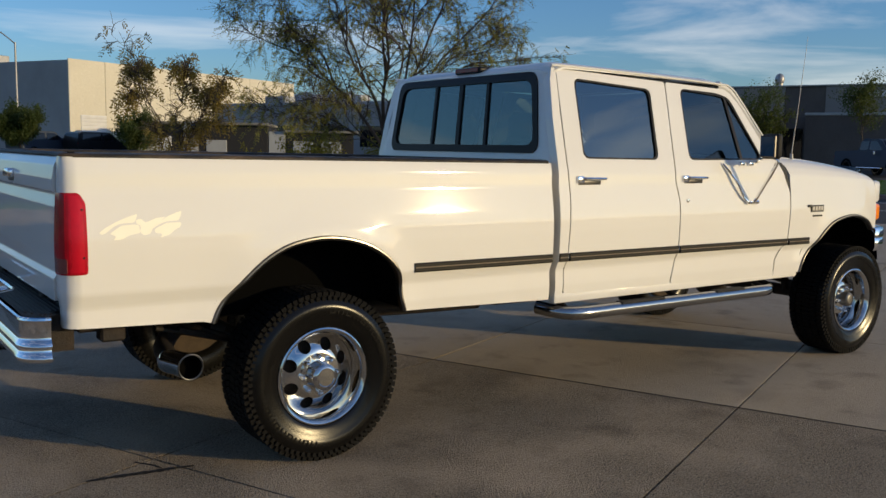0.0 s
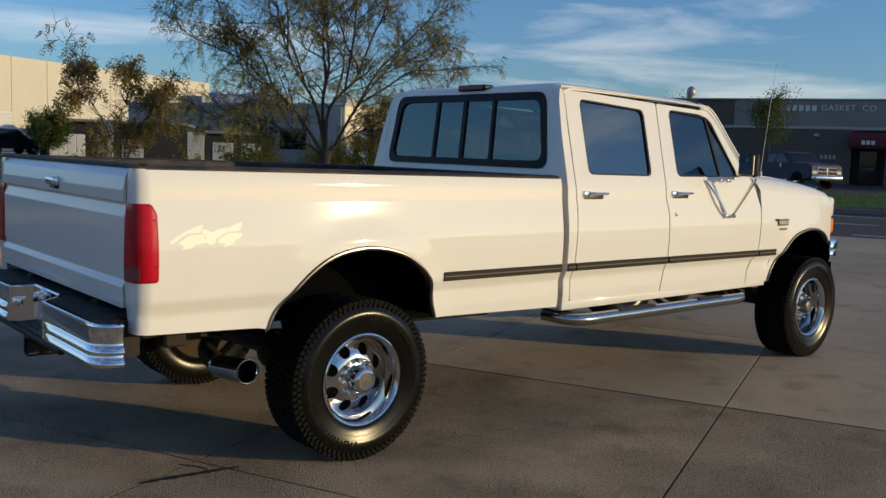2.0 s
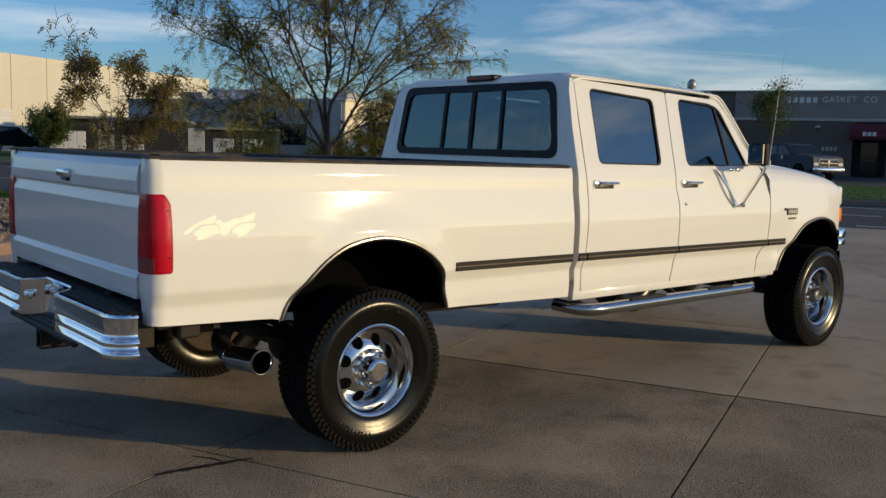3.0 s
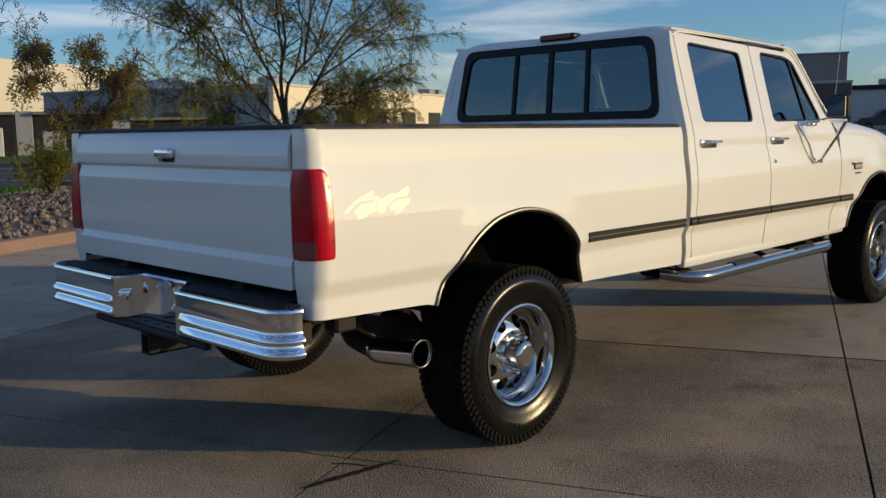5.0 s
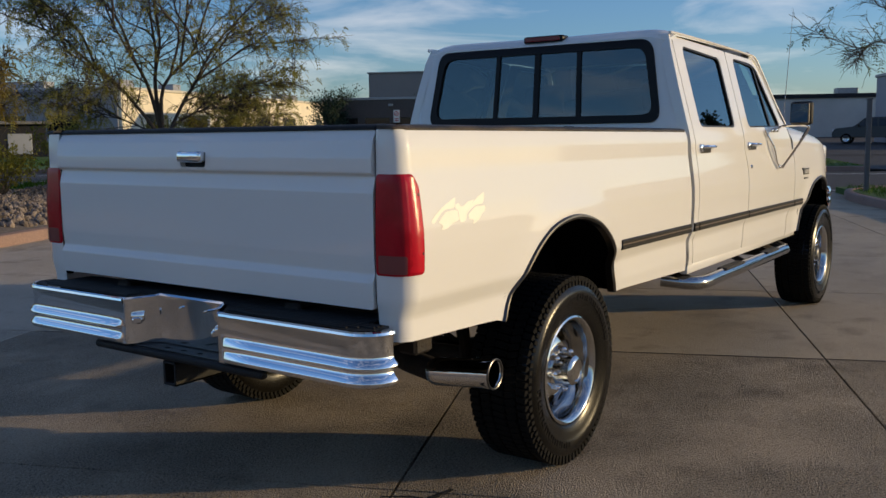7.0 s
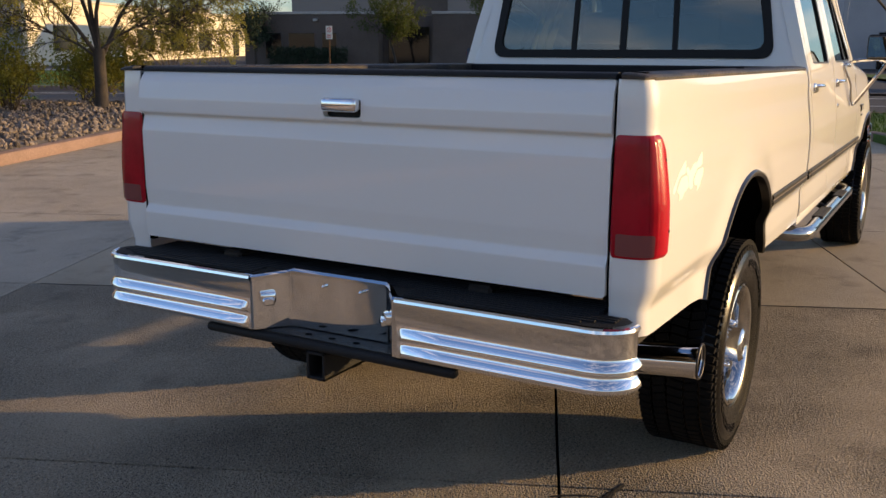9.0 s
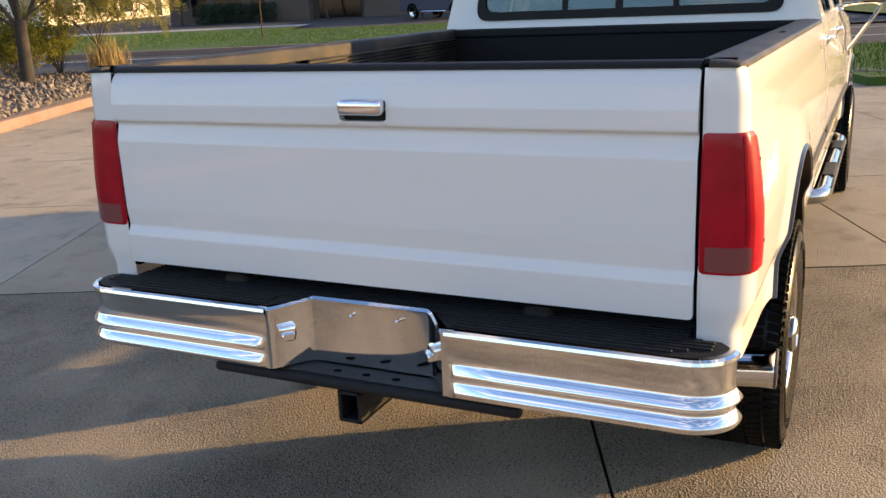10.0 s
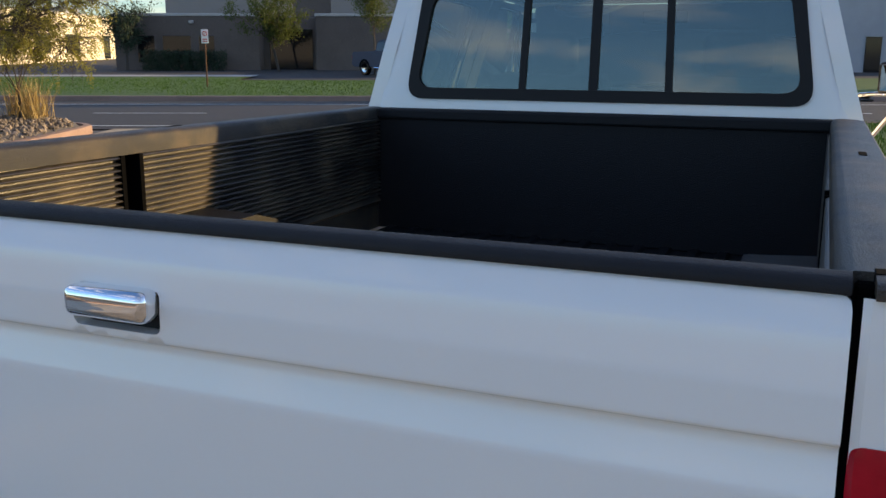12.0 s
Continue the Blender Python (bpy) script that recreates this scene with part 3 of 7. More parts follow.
# decal on the bed's side
def flat_text(words, size, mat, parent, m, name, depth=0.002, shear=0.0, spacing=1.0, label="", bold=0.006):
    curve = bpy.data.curves.new(name, "FONT")
    curve.body, curve.size, curve.extrude, curve.shear, curve.space_character, curve.offset = words, size, depth, shear, spacing, bold * size
    curve.align_x, curve.align_y = "CENTER", "CENTER"
    tmp = bpy.data.objects.new(name, curve)
    scene.collection.objects.link(tmp)
    bpy.context.view_layer.update()
    mesh = bpy.data.meshes.new_from_object(tmp)
    bpy.data.objects.remove(tmp)
    mesh.name = name
    mesh.transform(m)
    return link(name, mesh, mat, parent, label)


# the 4x4 mark as brush strokes, in hundredths of its width and height
STROKES = (((0, 71), (9, 52), (22, 32), (36, 16), (46, 7), (44, 24), (42, 39), (25, 41), (17, 52), (7, 75), (3, 79)),
           ((12, 76), (26, 48), (41, 45), (48, 49), (47, 62), (49, 76), (34, 85), (27, 97), (16, 100), (20, 86)),
           ((43, 30), (50, 25), (54, 39), (59, 36), (67, 25), (80, 21), (72, 36), (64, 57), (60, 82), (52, 86), (48, 75), (49, 49), (44, 44)),
           ((72, 36), (86, 14), (100, 0), (98, 21), (95, 36), (80, 38), (70, 50), (63, 64), (65, 55)),
           ((65, 65), (80, 43), (99, 43), (97, 61), (91, 68), (84, 86), (72, 97), (75, 82), (66, 80)))
for sgn in (-1, 1):
    for stroke in STROKES:
        loop = [(-0.978 + 0.00333 * u, 1.172 - 0.0011 * v) for u, v in (stroke if sgn < 0 else [(100 - u, v) for u, v in stroke])]
        sheet("decal", rounded(loop, 0.008, 2), bed_point(sgn, 0.0007), M["decal"], truck, "cream 4x4 lettering in brush strokes", step=0.03, depth=0.0005, inward=(0, -sgn, 0))

# tailgate
gate_x = smooth_table([(0.78, -1.117), (0.905, -1.122), (0.930, -1.107), (0.985, -1.1125), (1.19, -1.112), (1.236, -1.099), (1.245, -1.099), (1.251, -1.119), (1.30, -1.118), (1.355, -1.108), (1.389, -1.086), (1.41, -1.05)], 0.0022)
GY = 0.0
gate_out = rounded([(-0.8548, 0.818), (0.841, 0.818), (0.841, 1.388), (-0.8548, 1.388)], 0.012, 3)
gate = sheet("tailgate", gate_out, lambda u, v: (gate_x(v), GY + u, v), M["paint"], truck, "white pressed-steel tailgate", step=0.03, vstep=0.005, depth=0.03, inward=(1, 0, 0), rows=[1.2345 + 0.0021 * k for k in range(11)],
             holes=[rounded([(-0.083, 1.263), (0.055, 1.263), (0.055, 1.318), (-0.083, 1.318)], 0.012, 3)])
# recess behind the tailgate handle made near-black, its shade put into the colour
bm = bmesh.new()
box(bm, -1.096, -1.070, GY - 0.090, GY + 0.061, 1.256, 1.325, 0.004)
part("handle_recess", bm, M["seal"], gate)
bm = bmesh.new()
box(bm, -1.145, -1.105, GY - 0.080, GY + 0.049, 1.280, 1.321, 0.012, 3)
part("handle", bm, M["chrome"], gate, "chrome tailgate handle", smooth=True)
bm = bmesh.new()
box(bm, -1.075, -1.045, GY - 0.850, GY + 0.834, 0.820, 1.384, 0.006)
part("inner_panel", bm, M["liner"], gate, "black liner on the tailgate's inside")
bm = bmesh.new()
prev = None
cap_prof = [(-1.084, 1.387), (-1.0915, 1.389), (-1.0925, 1.394), (-1.090, 1.399), (-1.082, 1.4035), (-1.066, 1.406), (-1.050, 1.403), (-1.044, 1.39), (-1.044, 1.35)]
ends = [[bm.verts.new((x, GY + y, z)) for x, z in cap_prof] for y in (-0.853, 0.838)]
for k in range(len(cap_prof) - 1):
    bm.faces.new((ends[0][k], ends[0][k + 1], ends[1][k + 1], ends[1][k]))
bm.faces.new(ends[0][::-1])
bm.faces.new(ends[1])
bmesh.ops.recalc_face_normals(bm, faces=bm.faces)
part("top_cap", bm, M["black"], gate, "black plastic cap along the tailgate top", smooth=True)
# dark strips behind the tailgate's side gaps, standing in for their shade
for sgn in (-1, 1):
    bm = bmesh.new()
    box(bm, -1.086, -1.02, min(sgn * 0.876, sgn * 0.918), max(sgn * 0.876, sgn * 0.918), 1.345, 1.3865, 0.005, 2)
    part("corner_cap", bm, M["paint"], truck, smooth=True)
    bm = bmesh.new()
    yj = sgn * (0.8565 - 0.009 * sgn)
    zs = [0.80 + 0.0307 * k for k in range(20)]
    strip = [[bm.verts.new((max(gate_x(z), -1.045 - 0.070 + (0.985 - bed_half(z)) * 0.35) + d, y, z)) for y, d in ((yj - 0.012, 0.03), (yj - 0.011, 0.009), (yj + 0.011, 0.009), (yj + 0.012, 0.03))] for z in zs]
    for r0, r1 in zip(strip, strip[1:]):
        for k in range(3):
            bm.faces.new((r0[k], r0[k + 1], r1[k + 1], r1[k]))
    bmesh.ops.recalc_face_normals(bm, faces=bm.faces)
    part("jamb", bm, M["soot_and_shade"], truck)
    bm = bmesh.new()
    box(bm, -1.075, -1.04, sgn * (0.856 - 0.009 * sgn) - 0.009, sgn * (0.856 - 0.009 * sgn) + 0.009, 1.36, 1.3965, 0.003)
    part("latch_cover", bm, M["soot_and_shade"], truck)

# bed: floor, ribbed liner walls, wheel housings, rail caps
bm = bmesh.new()
floor_z = 0.90
prof, y = [], -0.80
while y < 0.80:
    prof += [(y, floor_z), (y + 0.05, floor_z), (y + 0.06, floor_z + 0.012), (y + 0.09, floor_z + 0.012)]
    y += 0.10
prof.append((0.80, floor_z))
for x0, x1, hw in ((-1.05, -0.5, 0.81), (-0.5, 0.5, 0.65), (0.5, 1.36, 0.81)):
    ends = [[bm.verts.new((x, yy, zz)) for yy, zz in prof if abs(yy) < hw] for x in (x0, x1)]
    for k in range(len(ends[0]) - 1):
        bm.faces.new((ends[0][k], ends[1][k], ends[1][k + 1], ends[0][k + 1]))
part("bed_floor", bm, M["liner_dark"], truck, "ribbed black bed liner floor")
for sgn in (-1, 1):
    bm = bmesh.new()
    zs, n = [], 20
    z0, z1 = 1.03, 1.345
    for k in range(n):
        z = z0 + (z1 - z0) * k / n
        w = (z1 - z0) / n
        zs += [(z, 0.0), (z + w * 0.30, 0.0), (z + w * 0.36, 0.009), (z + w * 0.46, 0.0135), (z + w * 0.58, 0.015), (z + w * 0.70, 0.0138), (z + w * 0.82, 0.0105), (z + w * 0.94, 0.004)]
    zs = [(floor_z, 0.0), (1.0, 0.0), (1.012, 0.014)] + zs + [(z1, 0.0), (1.385, -0.004)]
    upper = [(1.06, 0.0)] + [q for q in zs if q[0] > 1.06]
    for x0, x1, prof in ((-1.04, -0.52, zs), (-0.52, -0.145, upper), (-0.085, 0.50, upper), (0.50, 1.35, zs)):
        e = [[bm.verts.new((x, sgn * (0.846 - o), z)) for z, o in prof] for x in (x0, x1)]
        for k in range(len(prof) - 1):
            bm.faces.new((e[0][k], e[0][k + 1], e[1][k + 1], e[1][k]) if sgn < 0 else (e[0][k + 1], e[0][k], e[1][k], e[1][k + 1]))
    part("liner_wall", bm, M["liner_wall"], truck, "ribbed black liner wall")
    # slot faces near-black: the recess's shade is put into the colour
    bm = bmesh.new()
    for x0, x1, y0, y1 in ((-0.155, -0.075, 0.905, 0.913), (-0.156, -0.142, 0.829, 0.908), (-0.088, -0.074, 0.829, 0.908)):
        box(bm, x0, x1, min(sgn * y0, sgn * y1), max(sgn * y0, sgn * y1), 1.062, 1.345)
    part("stake_slot", bm, M["soot_and_shade"], truck, "dark recess in the liner wall")
    # wheel housing
    bm = bmesh.new()
    pts = [(-0.47, 0.90), (-0.44, 1.02), (-0.36, 1.10), (-0.20, 1.145), (0.2, 1.145), (0.36, 1.10), (0.44, 1.02), (0.47, 0.90)]
    a = [bm.verts.new((x, sgn * 0.64, z)) for x, z in pts]
    b = [bm.verts.new((x, sgn * 0.845, z + 0.012)) for x, z in pts]
    for k in range(len(pts) - 1):
        bm.faces.new((a[k], a[k + 1], b[k + 1], b[k]))
    bm.faces.new(a)
    bmesh.ops.recalc_face_normals(bm, faces=bm.faces)
    bmesh.ops.bevel(bm, geom=[e for e in bm.edges if len(e.link_faces) == 2 and e.calc_face_angle(0) > 0.9], offset=0.03, segments=3, affect="EDGES")
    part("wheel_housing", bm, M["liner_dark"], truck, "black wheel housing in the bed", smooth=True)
    # rail cap
    bm = bmesh.new()
    prof = [(0.931, 1.371), (0.945, 1.377), (0.946, 1.385), (0.940, 1.392), (0.915, 1.396), (0.88, 1.3975), (0.856, 1.397), (0.845, 1.394), (0.8385, 1.386), (0.8375, 1.343)]
    xs = [-1.108, -1.102, -1.090, -1.0585, -1.0575, -0.4, 0.4, 1.37]
    rows = []
    for x in xs:
        tuck = 0.006 if x < -1.105 else (0.002 if x < -1.10 else 0.0)
        rows.append([bm.verts.new((x, sgn * (max(y0, 0.8725) if x < -1.058 else y0) - sgn * (tuck + (0.006 if x < -1.08 else 0.0)) * (1 if y0 > 0.9 else 0),
                                   max(z, 1.381 if x < -1.058 else 0.0) - (tuck if z > 1.39 else 0.0) + BED_SLOPE * (0.15 - x))) for y0, z in prof])
    for r0, r1 in zip(rows, rows[1:]):
        for k in range(len(prof) - 1):
            bm.faces.new((r0[k], r0[k + 1], r1[k + 1], r1[k]))
    bm.faces.new(rows[0])
    bmesh.ops.recalc_face_normals(bm, faces=bm.faces)
    cap = part("rail_cap", bm, M["rail"], truck, "dusty black plastic bed rail cap", smooth=True)
    # near-black plates on the cap stand for the shade in the pockets
    for x, hx, hy in ((-1.058, 0.012, 0.026), (0.135, 0.034, 0.008)):
        bm = bmesh.new()
        zt = 1.3975 + BED_SLOPE * (0.15 - x)
        box(bm, x - hx, x + hx, sgn * 0.898 - hy, sgn * 0.898 + hy, zt - 0.008, zt + 0.001, 0.0008)
        part("stake_pocket", bm, M["soot_and_shade"], cap)
bm = bmesh.new()
box(bm, 1.330, 1.36, -0.853, 0.853, floor_z, 1.37, 0.004)
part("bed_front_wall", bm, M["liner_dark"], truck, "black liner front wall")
bm = bmesh.new()
box(bm, 1.315, 1.384, -0.93, 0.93, 1.345, 1.386, 0.008, 2)
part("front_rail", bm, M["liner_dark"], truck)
bm = bmesh.new()
box(bm, 1.34, 1.383, -0.93, 0.93, 0.66, 1.345)
part("bed_bulkhead", bm, M["paint"], truck)

# cab
def lift(x, z):
    """The upper cab stands a little higher towards the rear."""
    return 0.026 * min(1.0, max(0.0, (z - 1.45) / 0.38)) * min(1.0, max(0.0, (3.1 - x) / 1.6))


def cab_point(sgn, off=0.0):
    return lambda x, z: (x, sgn * (cab_half(z) + off), z + lift(x, z))


DOOR_R = [(1.49, 0.655), (2.355, 0.645), (2.362, 0.69), (2.392, 0.79), (2.398, 1.16), (2.372, 1.27), (2.372, 1.39), (2.415, 1.852), (1.535, 1.868), (1.508, 1.37), (1.52, 1.19), (1.492, 0.78)]
DOOR_F = [(2.366, 0.645), (3.378, 0.625), (3.384, 0.735), (3.485, 0.85), (3.512, 1.18), (3.455, 1.30), (3.405, 1.372), (3.30, 1.46), (3.075, 1.79), (3.03, 1.842), (2.424, 1.852), (2.381, 1.39), (2.381, 1.27), (2.407, 1.16), (2.401, 0.79), (2.371, 0.69)]
WIN_R = rounded([(1.636, 1.396), (2.245, 1.392), (2.275, 1.80), (1.656, 1.822)], 0.045, 5)
WIN_F = rounded([(2.515, 1.392), (3.245, 1.398), (3.015, 1.79), (2.90, 1.815), (2.545, 1.822)], 0.05, 5)


def seal_ring(loop, fn, sgn, parent, w=0.016, name="window_seal"):
    """A dark rubber frame that follows a window's edge."""
    c = Vector((sum(p[0] for p in loop) / len(loop), sum(p[1] for p in loop) / len(loop)))
    outer = [tuple(Vector(p) + (Vector(p) - c).normalized() * 0.004) for p in loop]
    inner = [tuple(Vector(p) - (Vector(p) - c).normalized() * w) for p in loop]
    sheet(name, outer, fn, M["seal"], parent, holes=[inner], step=0.05, depth=0.012, inward=(0, -sgn, 0))


for sgn in (-1, 1):
    fn = cab_point(sgn)
    corner = [(1.428, 0.650), (1.483, 0.648), (1.485, 0.78), (1.512, 1.19), (1.500, 1.37), (1.525, 1.872), (1.505, 1.874), (1.478, 1.80), (1.452, 1.60), (1.438, 1.37)]
    sheet("cab_corner", corner, fn, M["paint"], truck, step=0.03, vstep=0.012, depth=0.06, inward=(0, -sgn, 0))
    for name, outline, win, hx in (("rear_door", DOOR_R, WIN_R, 1.566), ("front_door", DOOR_F, WIN_F, 2.436)):
        door = sheet(name, rounded(outline, 0.02, 3), fn, M["paint"], truck, "white cab door", holes=[win], step=0.045, vstep=0.014, depth=0.007, inward=(0, -sgn, 0))
        seal_ring(win, cab_point(sgn, -0.004), sgn, door, 0.015)
        if name == "rear_door":
            sheet("window_pane", win, cab_point(sgn, -0.014), M["glass_dark"], door, "tinted side window", step=0.2, depth=0, inward=(0, -sgn, 0))
        else:
            sheet("window_pane", win, cab_point(sgn, -0.014), M["glass"], door, "tinted side window", step=0.2, depth=0, inward=(0, -sgn, 0))
            sheet("vent_bar", [(3.018, 1.394), (3.044, 1.394), (2.985, 1.798), (2.962, 1.802)], cab_point(sgn, -0.006), M["seal"], door, step=0.1, depth=0.02, inward=(0, -sgn, 0))
        inside_cut = [(x, z) for x, z in outline]
        sheet("door_trim", rounded(inside_cut, 0.03, 2), cab_point(sgn, -0.055), M["dash"], door, "dark inner door trim", holes=[win], step=0.15, depth=0, inward=(0, -sgn, 0))
        # handle: push button, dark plate standing for the shade behind the grip, bar
        y0 = cab_half(1.28)
        bm = bmesh.new()
        box(bm, hx, hx + 0.055, sgn * (y0 + 0.002) - 0.011, sgn * (y0 + 0.002) + 0.011, 1.258, 1.302, 0.009, 2)
        handle = part("door_handle", bm, M["chrome"], door, "chrome door handle", smooth=True)
        bm = bmesh.new()
        box(bm, hx + 0.012, hx + 0.185, sgn * (y0 - 0.001) - 0.003, sgn * (y0 - 0.001) + 0.003, 1.250, 1.290, 0.0025, 2)
        part("handle_cup", bm, M["trim_chrome"], handle, "dark dished plate for the shade behind the grip", smooth=True)
        bm = bmesh.new()
        tube(bm, curve_points([(hx + 0.04, sgn * (y0 + 0.004), 1.288), (hx + 0.07, sgn * (y0 + 0.026), 1.288), (hx + 0.15, sgn * (y0 + 0.03), 1.287), (hx + 0.205, sgn * (y0 + 0.022), 1.286), (hx + 0.215, sgn * (y0 + 0.002), 1.285)], 3), 0.0085, 8)
        part("grip", bm, M["chrome"], handle, smooth=True)
        if name == "front_door":
            bm = bmesh.new()
            revolve(bm, [(0.001, sgn * 0.006), (0.010, sgn * 0.005), (0.013, 0.0)], 14, (2.475, sgn * (cab_half(1.148)), 1.148))
            part("door_lock", bm, M["chrome"], door, smooth=True)
    # A pillar and the gutter above the doors
    bm = bmesh.new()
    tube(bm, curve_points([(3.455, sgn * 0.895, 1.405), (3.29, sgn * 0.855, 1.55), (3.135, sgn * 0.812, 1.73), (3.035, sgn * 0.785, 1.835), (2.94, sgn * 0.775, 1.872)], 5), [0.03] * 21, 8)
    part("windscreen_pillar", bm, M["paint"], truck, smooth=True)
    bm = bmesh.new()
    tube(bm, curve_points([(3.44, sgn * 0.925, 1.40), (3.29, sgn * 0.884, 1.56), (3.115, sgn * 0.828, 1.785), (3.03, sgn * 0.808, 1.863), (2.9, sgn * 0.803, 1.877), (2.2, sgn * 0.803, 1.897), (1.56, sgn * 0.803, 1.908), (1.50, sgn * 0.806, 1.897)], 5), 0.008, 6)
    part("drip_rail", bm, M["paint"], truck, smooth=True)
    # sill under the doors
    bm = bmesh.new()
    box(bm, 1.43, 3.66, sgn * 0.93 - 0.025, sgn * 0.93 + 0.025, 0.60, 0.66, 0.012, 2)
    part("sill", bm, M["paint"], truck, smooth=True)

# dark strips added behind the door gaps to stand for their shade
for sgn in (-1, 1):
    for gap in ([(1.487, 0.655), (1.489, 0.78), (1.516, 1.19), (1.504, 1.37), (1.53, 1.868)], [(2.3605, 0.648), (2.3665, 0.69), (2.3965, 0.79), (2.4025, 1.16), (2.3765, 1.27), (2.3765, 1.39), (2.4195, 1.852)],
                [(3.383, 0.625), (3.389, 0.735), (3.490, 0.85), (3.517, 1.18), (3.487, 1.30), (3.435, 1.38)]):
        strip = [(x - 0.014, z) for x, z in gap] + [(x + 0.014, z) for x, z in reversed(gap)]
        sheet("door_jamb", strip, cab_point(sgn, -0.008), M["seal"], truck, step=0.05, depth=0, inward=(0, -sgn, 0))
    sheet("door_jamb", [(1.49, 0.632), (3.38, 0.612), (3.38, 0.632), (1.49, 0.668)], cab_point(sgn, -0.010), M["seal"], truck, step=0.1, depth=0, inward=(0, -sgn, 0))

# roof: crowned, with rounded rear edge
def roof_z(x, y):
    edge = max(0.0, (abs(y) - 0.60) / 0.21)
    zc = 1.928 - 0.006 * (x - 2.2) ** 2 - 0.012 * (y / 0.8) ** 2
    zc -= 0.036 * edge ** 3 - lift(x, 1.9) * (0.35 + 0.65 * min(1.0, abs(y) / 0.7))
    zc -= 0.05 * max(0.0, (1.62 - x) / 0.13) ** 2.4 + 0.055 * max(0.0, (x - 2.85) / 0.22) ** 2
    return zc


sheet("roof", rounded([(1.487, -0.805), (3.06, -0.80), (3.06, 0.80), (1.487, 0.805)], 0.05, 4), lambda u, v: (u, v, roof_z(u, v)), M["paint"], truck, step=0.05, depth=0.012, inward=(0, 0, -1))
# rear wall with its window
def rear_point(off=0.0):
    def at(y, z):
        f = max(0.0, z - 1.37)
        edge = max(0.0, abs(y) - (cab_half(z) - 0.085)) / 0.085
        return (1.430 + 0.10 * f + 0.055 * max(0.0, (z - 1.84) / 0.05) ** 2 + 0.045 * edge ** 2.5 - off, y, z + lift(1.5, z))
    return at


def half_at(z):
    return cab_half(z) - 0.004


rear_out = [(-half_at(z), z) for z in (1.30, 1.40, 1.5, 1.6, 1.7, 1.8, 1.85)] + [(-0.76, 1.872), (-0.5, 1.885), (0.5, 1.885), (0.76, 1.872)] + [(half_at(z), z) for z in (1.85, 1.8, 1.7, 1.6, 1.5, 1.40, 1.30)]
WIN_B = rounded([(-0.775, 1.432), (0.755, 1.432), (0.685, 1.842), (-0.705, 1.842)], 0.075, 6)
sheet("cab_rear", rear_out, rear_point(), M["paint"], truck, holes=[WIN_B], step=0.04, depth=0.02, inward=(1, 0, 0))
c = Vector((-0.01, 1.635))
inner = [tuple(Vector(p) - Vector(((p[0] - c.x) / 0.75 * 0.036, (p[1] - c.y) / 0.2 * 0.032))) for p in WIN_B]
outer = [tuple(Vector(p) + Vector(((p[0] - c.x) / 0.75 * 0.010, (p[1] - c.y) / 0.2 * 0.010))) for p in WIN_B]
rear_win = sheet("rear_window", outer, rear_point(0.008), M["seal"], truck, "sliding rear window in a black rubber frame", holes=[inner], step=0.05, depth=0.02, inward=(1, 0, 0))
sheet("window_pane", inner, rear_point(-0.006), M["glass_filmed"], rear_win, "tinted rear window glass", step=0.2, depth=0, inward=(1, 0, 0))
for y0, w in ((0.275, 0.013), (-0.005, 0.017), (-0.285, 0.013)):
    tilt = -0.012 if y0 > 0.1 else (0.012 if y0 < -0.1 else 0.0)
    sheet("slider_bar", [(y0 - w, 1.445), (y0 + w, 1.445), (y0 + w + tilt, 1.832), (y0 - w + tilt, 1.832)], rear_point(0.004), M["seal"], rear_win, step=0.1, depth=0.02, inward=(1, 0, 0))
bm = bmesh.new()
box(bm, 1.492, 1.58, -0.155, 0.105, 1.900, 1.940, 0.012, 3)
stop = part("brake_lamp", bm, M["seal"], truck, "dark housing of the third brake lamp", smooth=True)
bm = bmesh.new()
box(bm, 1.486, 1.496, -0.14, 0.09, 1.908, 1.932, 0.003, 2)
part("lens", bm, M["lens_side"], stop, "dark red lens")
# windscreen
sheet("windscreen", rounded([(-0.80, 0.0), (0.80, 0.0), (0.70, 1.0), (-0.70, 1.0)], 0.06, 4), lambda u, v: (3.53 - 0.47 * v - 0.10 * (u / 0.8) ** 2, u, 1.40 + 0.455 * v), M["glass_clear"], truck, "windscreen glass", step=0.1, depth=0.0, inward=(-1, 0, -1)).visible_shadow = False
# floor of the cab and inside trim
bm = bmesh.new()
box(bm, 1.45, 3.5, -0.90, 0.90, 0.66, 0.72)
part("cab_floor", bm, M["dash"], truck)
bm = bmesh.new()
box(bm, 1.46, 1.50, -0.86, 0.86, 0.72, 1.42, 0.01)
part("cab_back_trim", bm, M["dash"], truck)
bm = bmesh.new()
box(bm, 1.55, 2.95, -0.74, 0.74, 1.868, 1.876)
part("headliner", bm, M["headliner"], truck)
bm = bmesh.new()
box(bm, 3.20, 3.52, -0.88, 0.88, 1.05, 1.40, 0.05, 3)
part("dashboard", bm, M["dash"], truck, smooth=True)
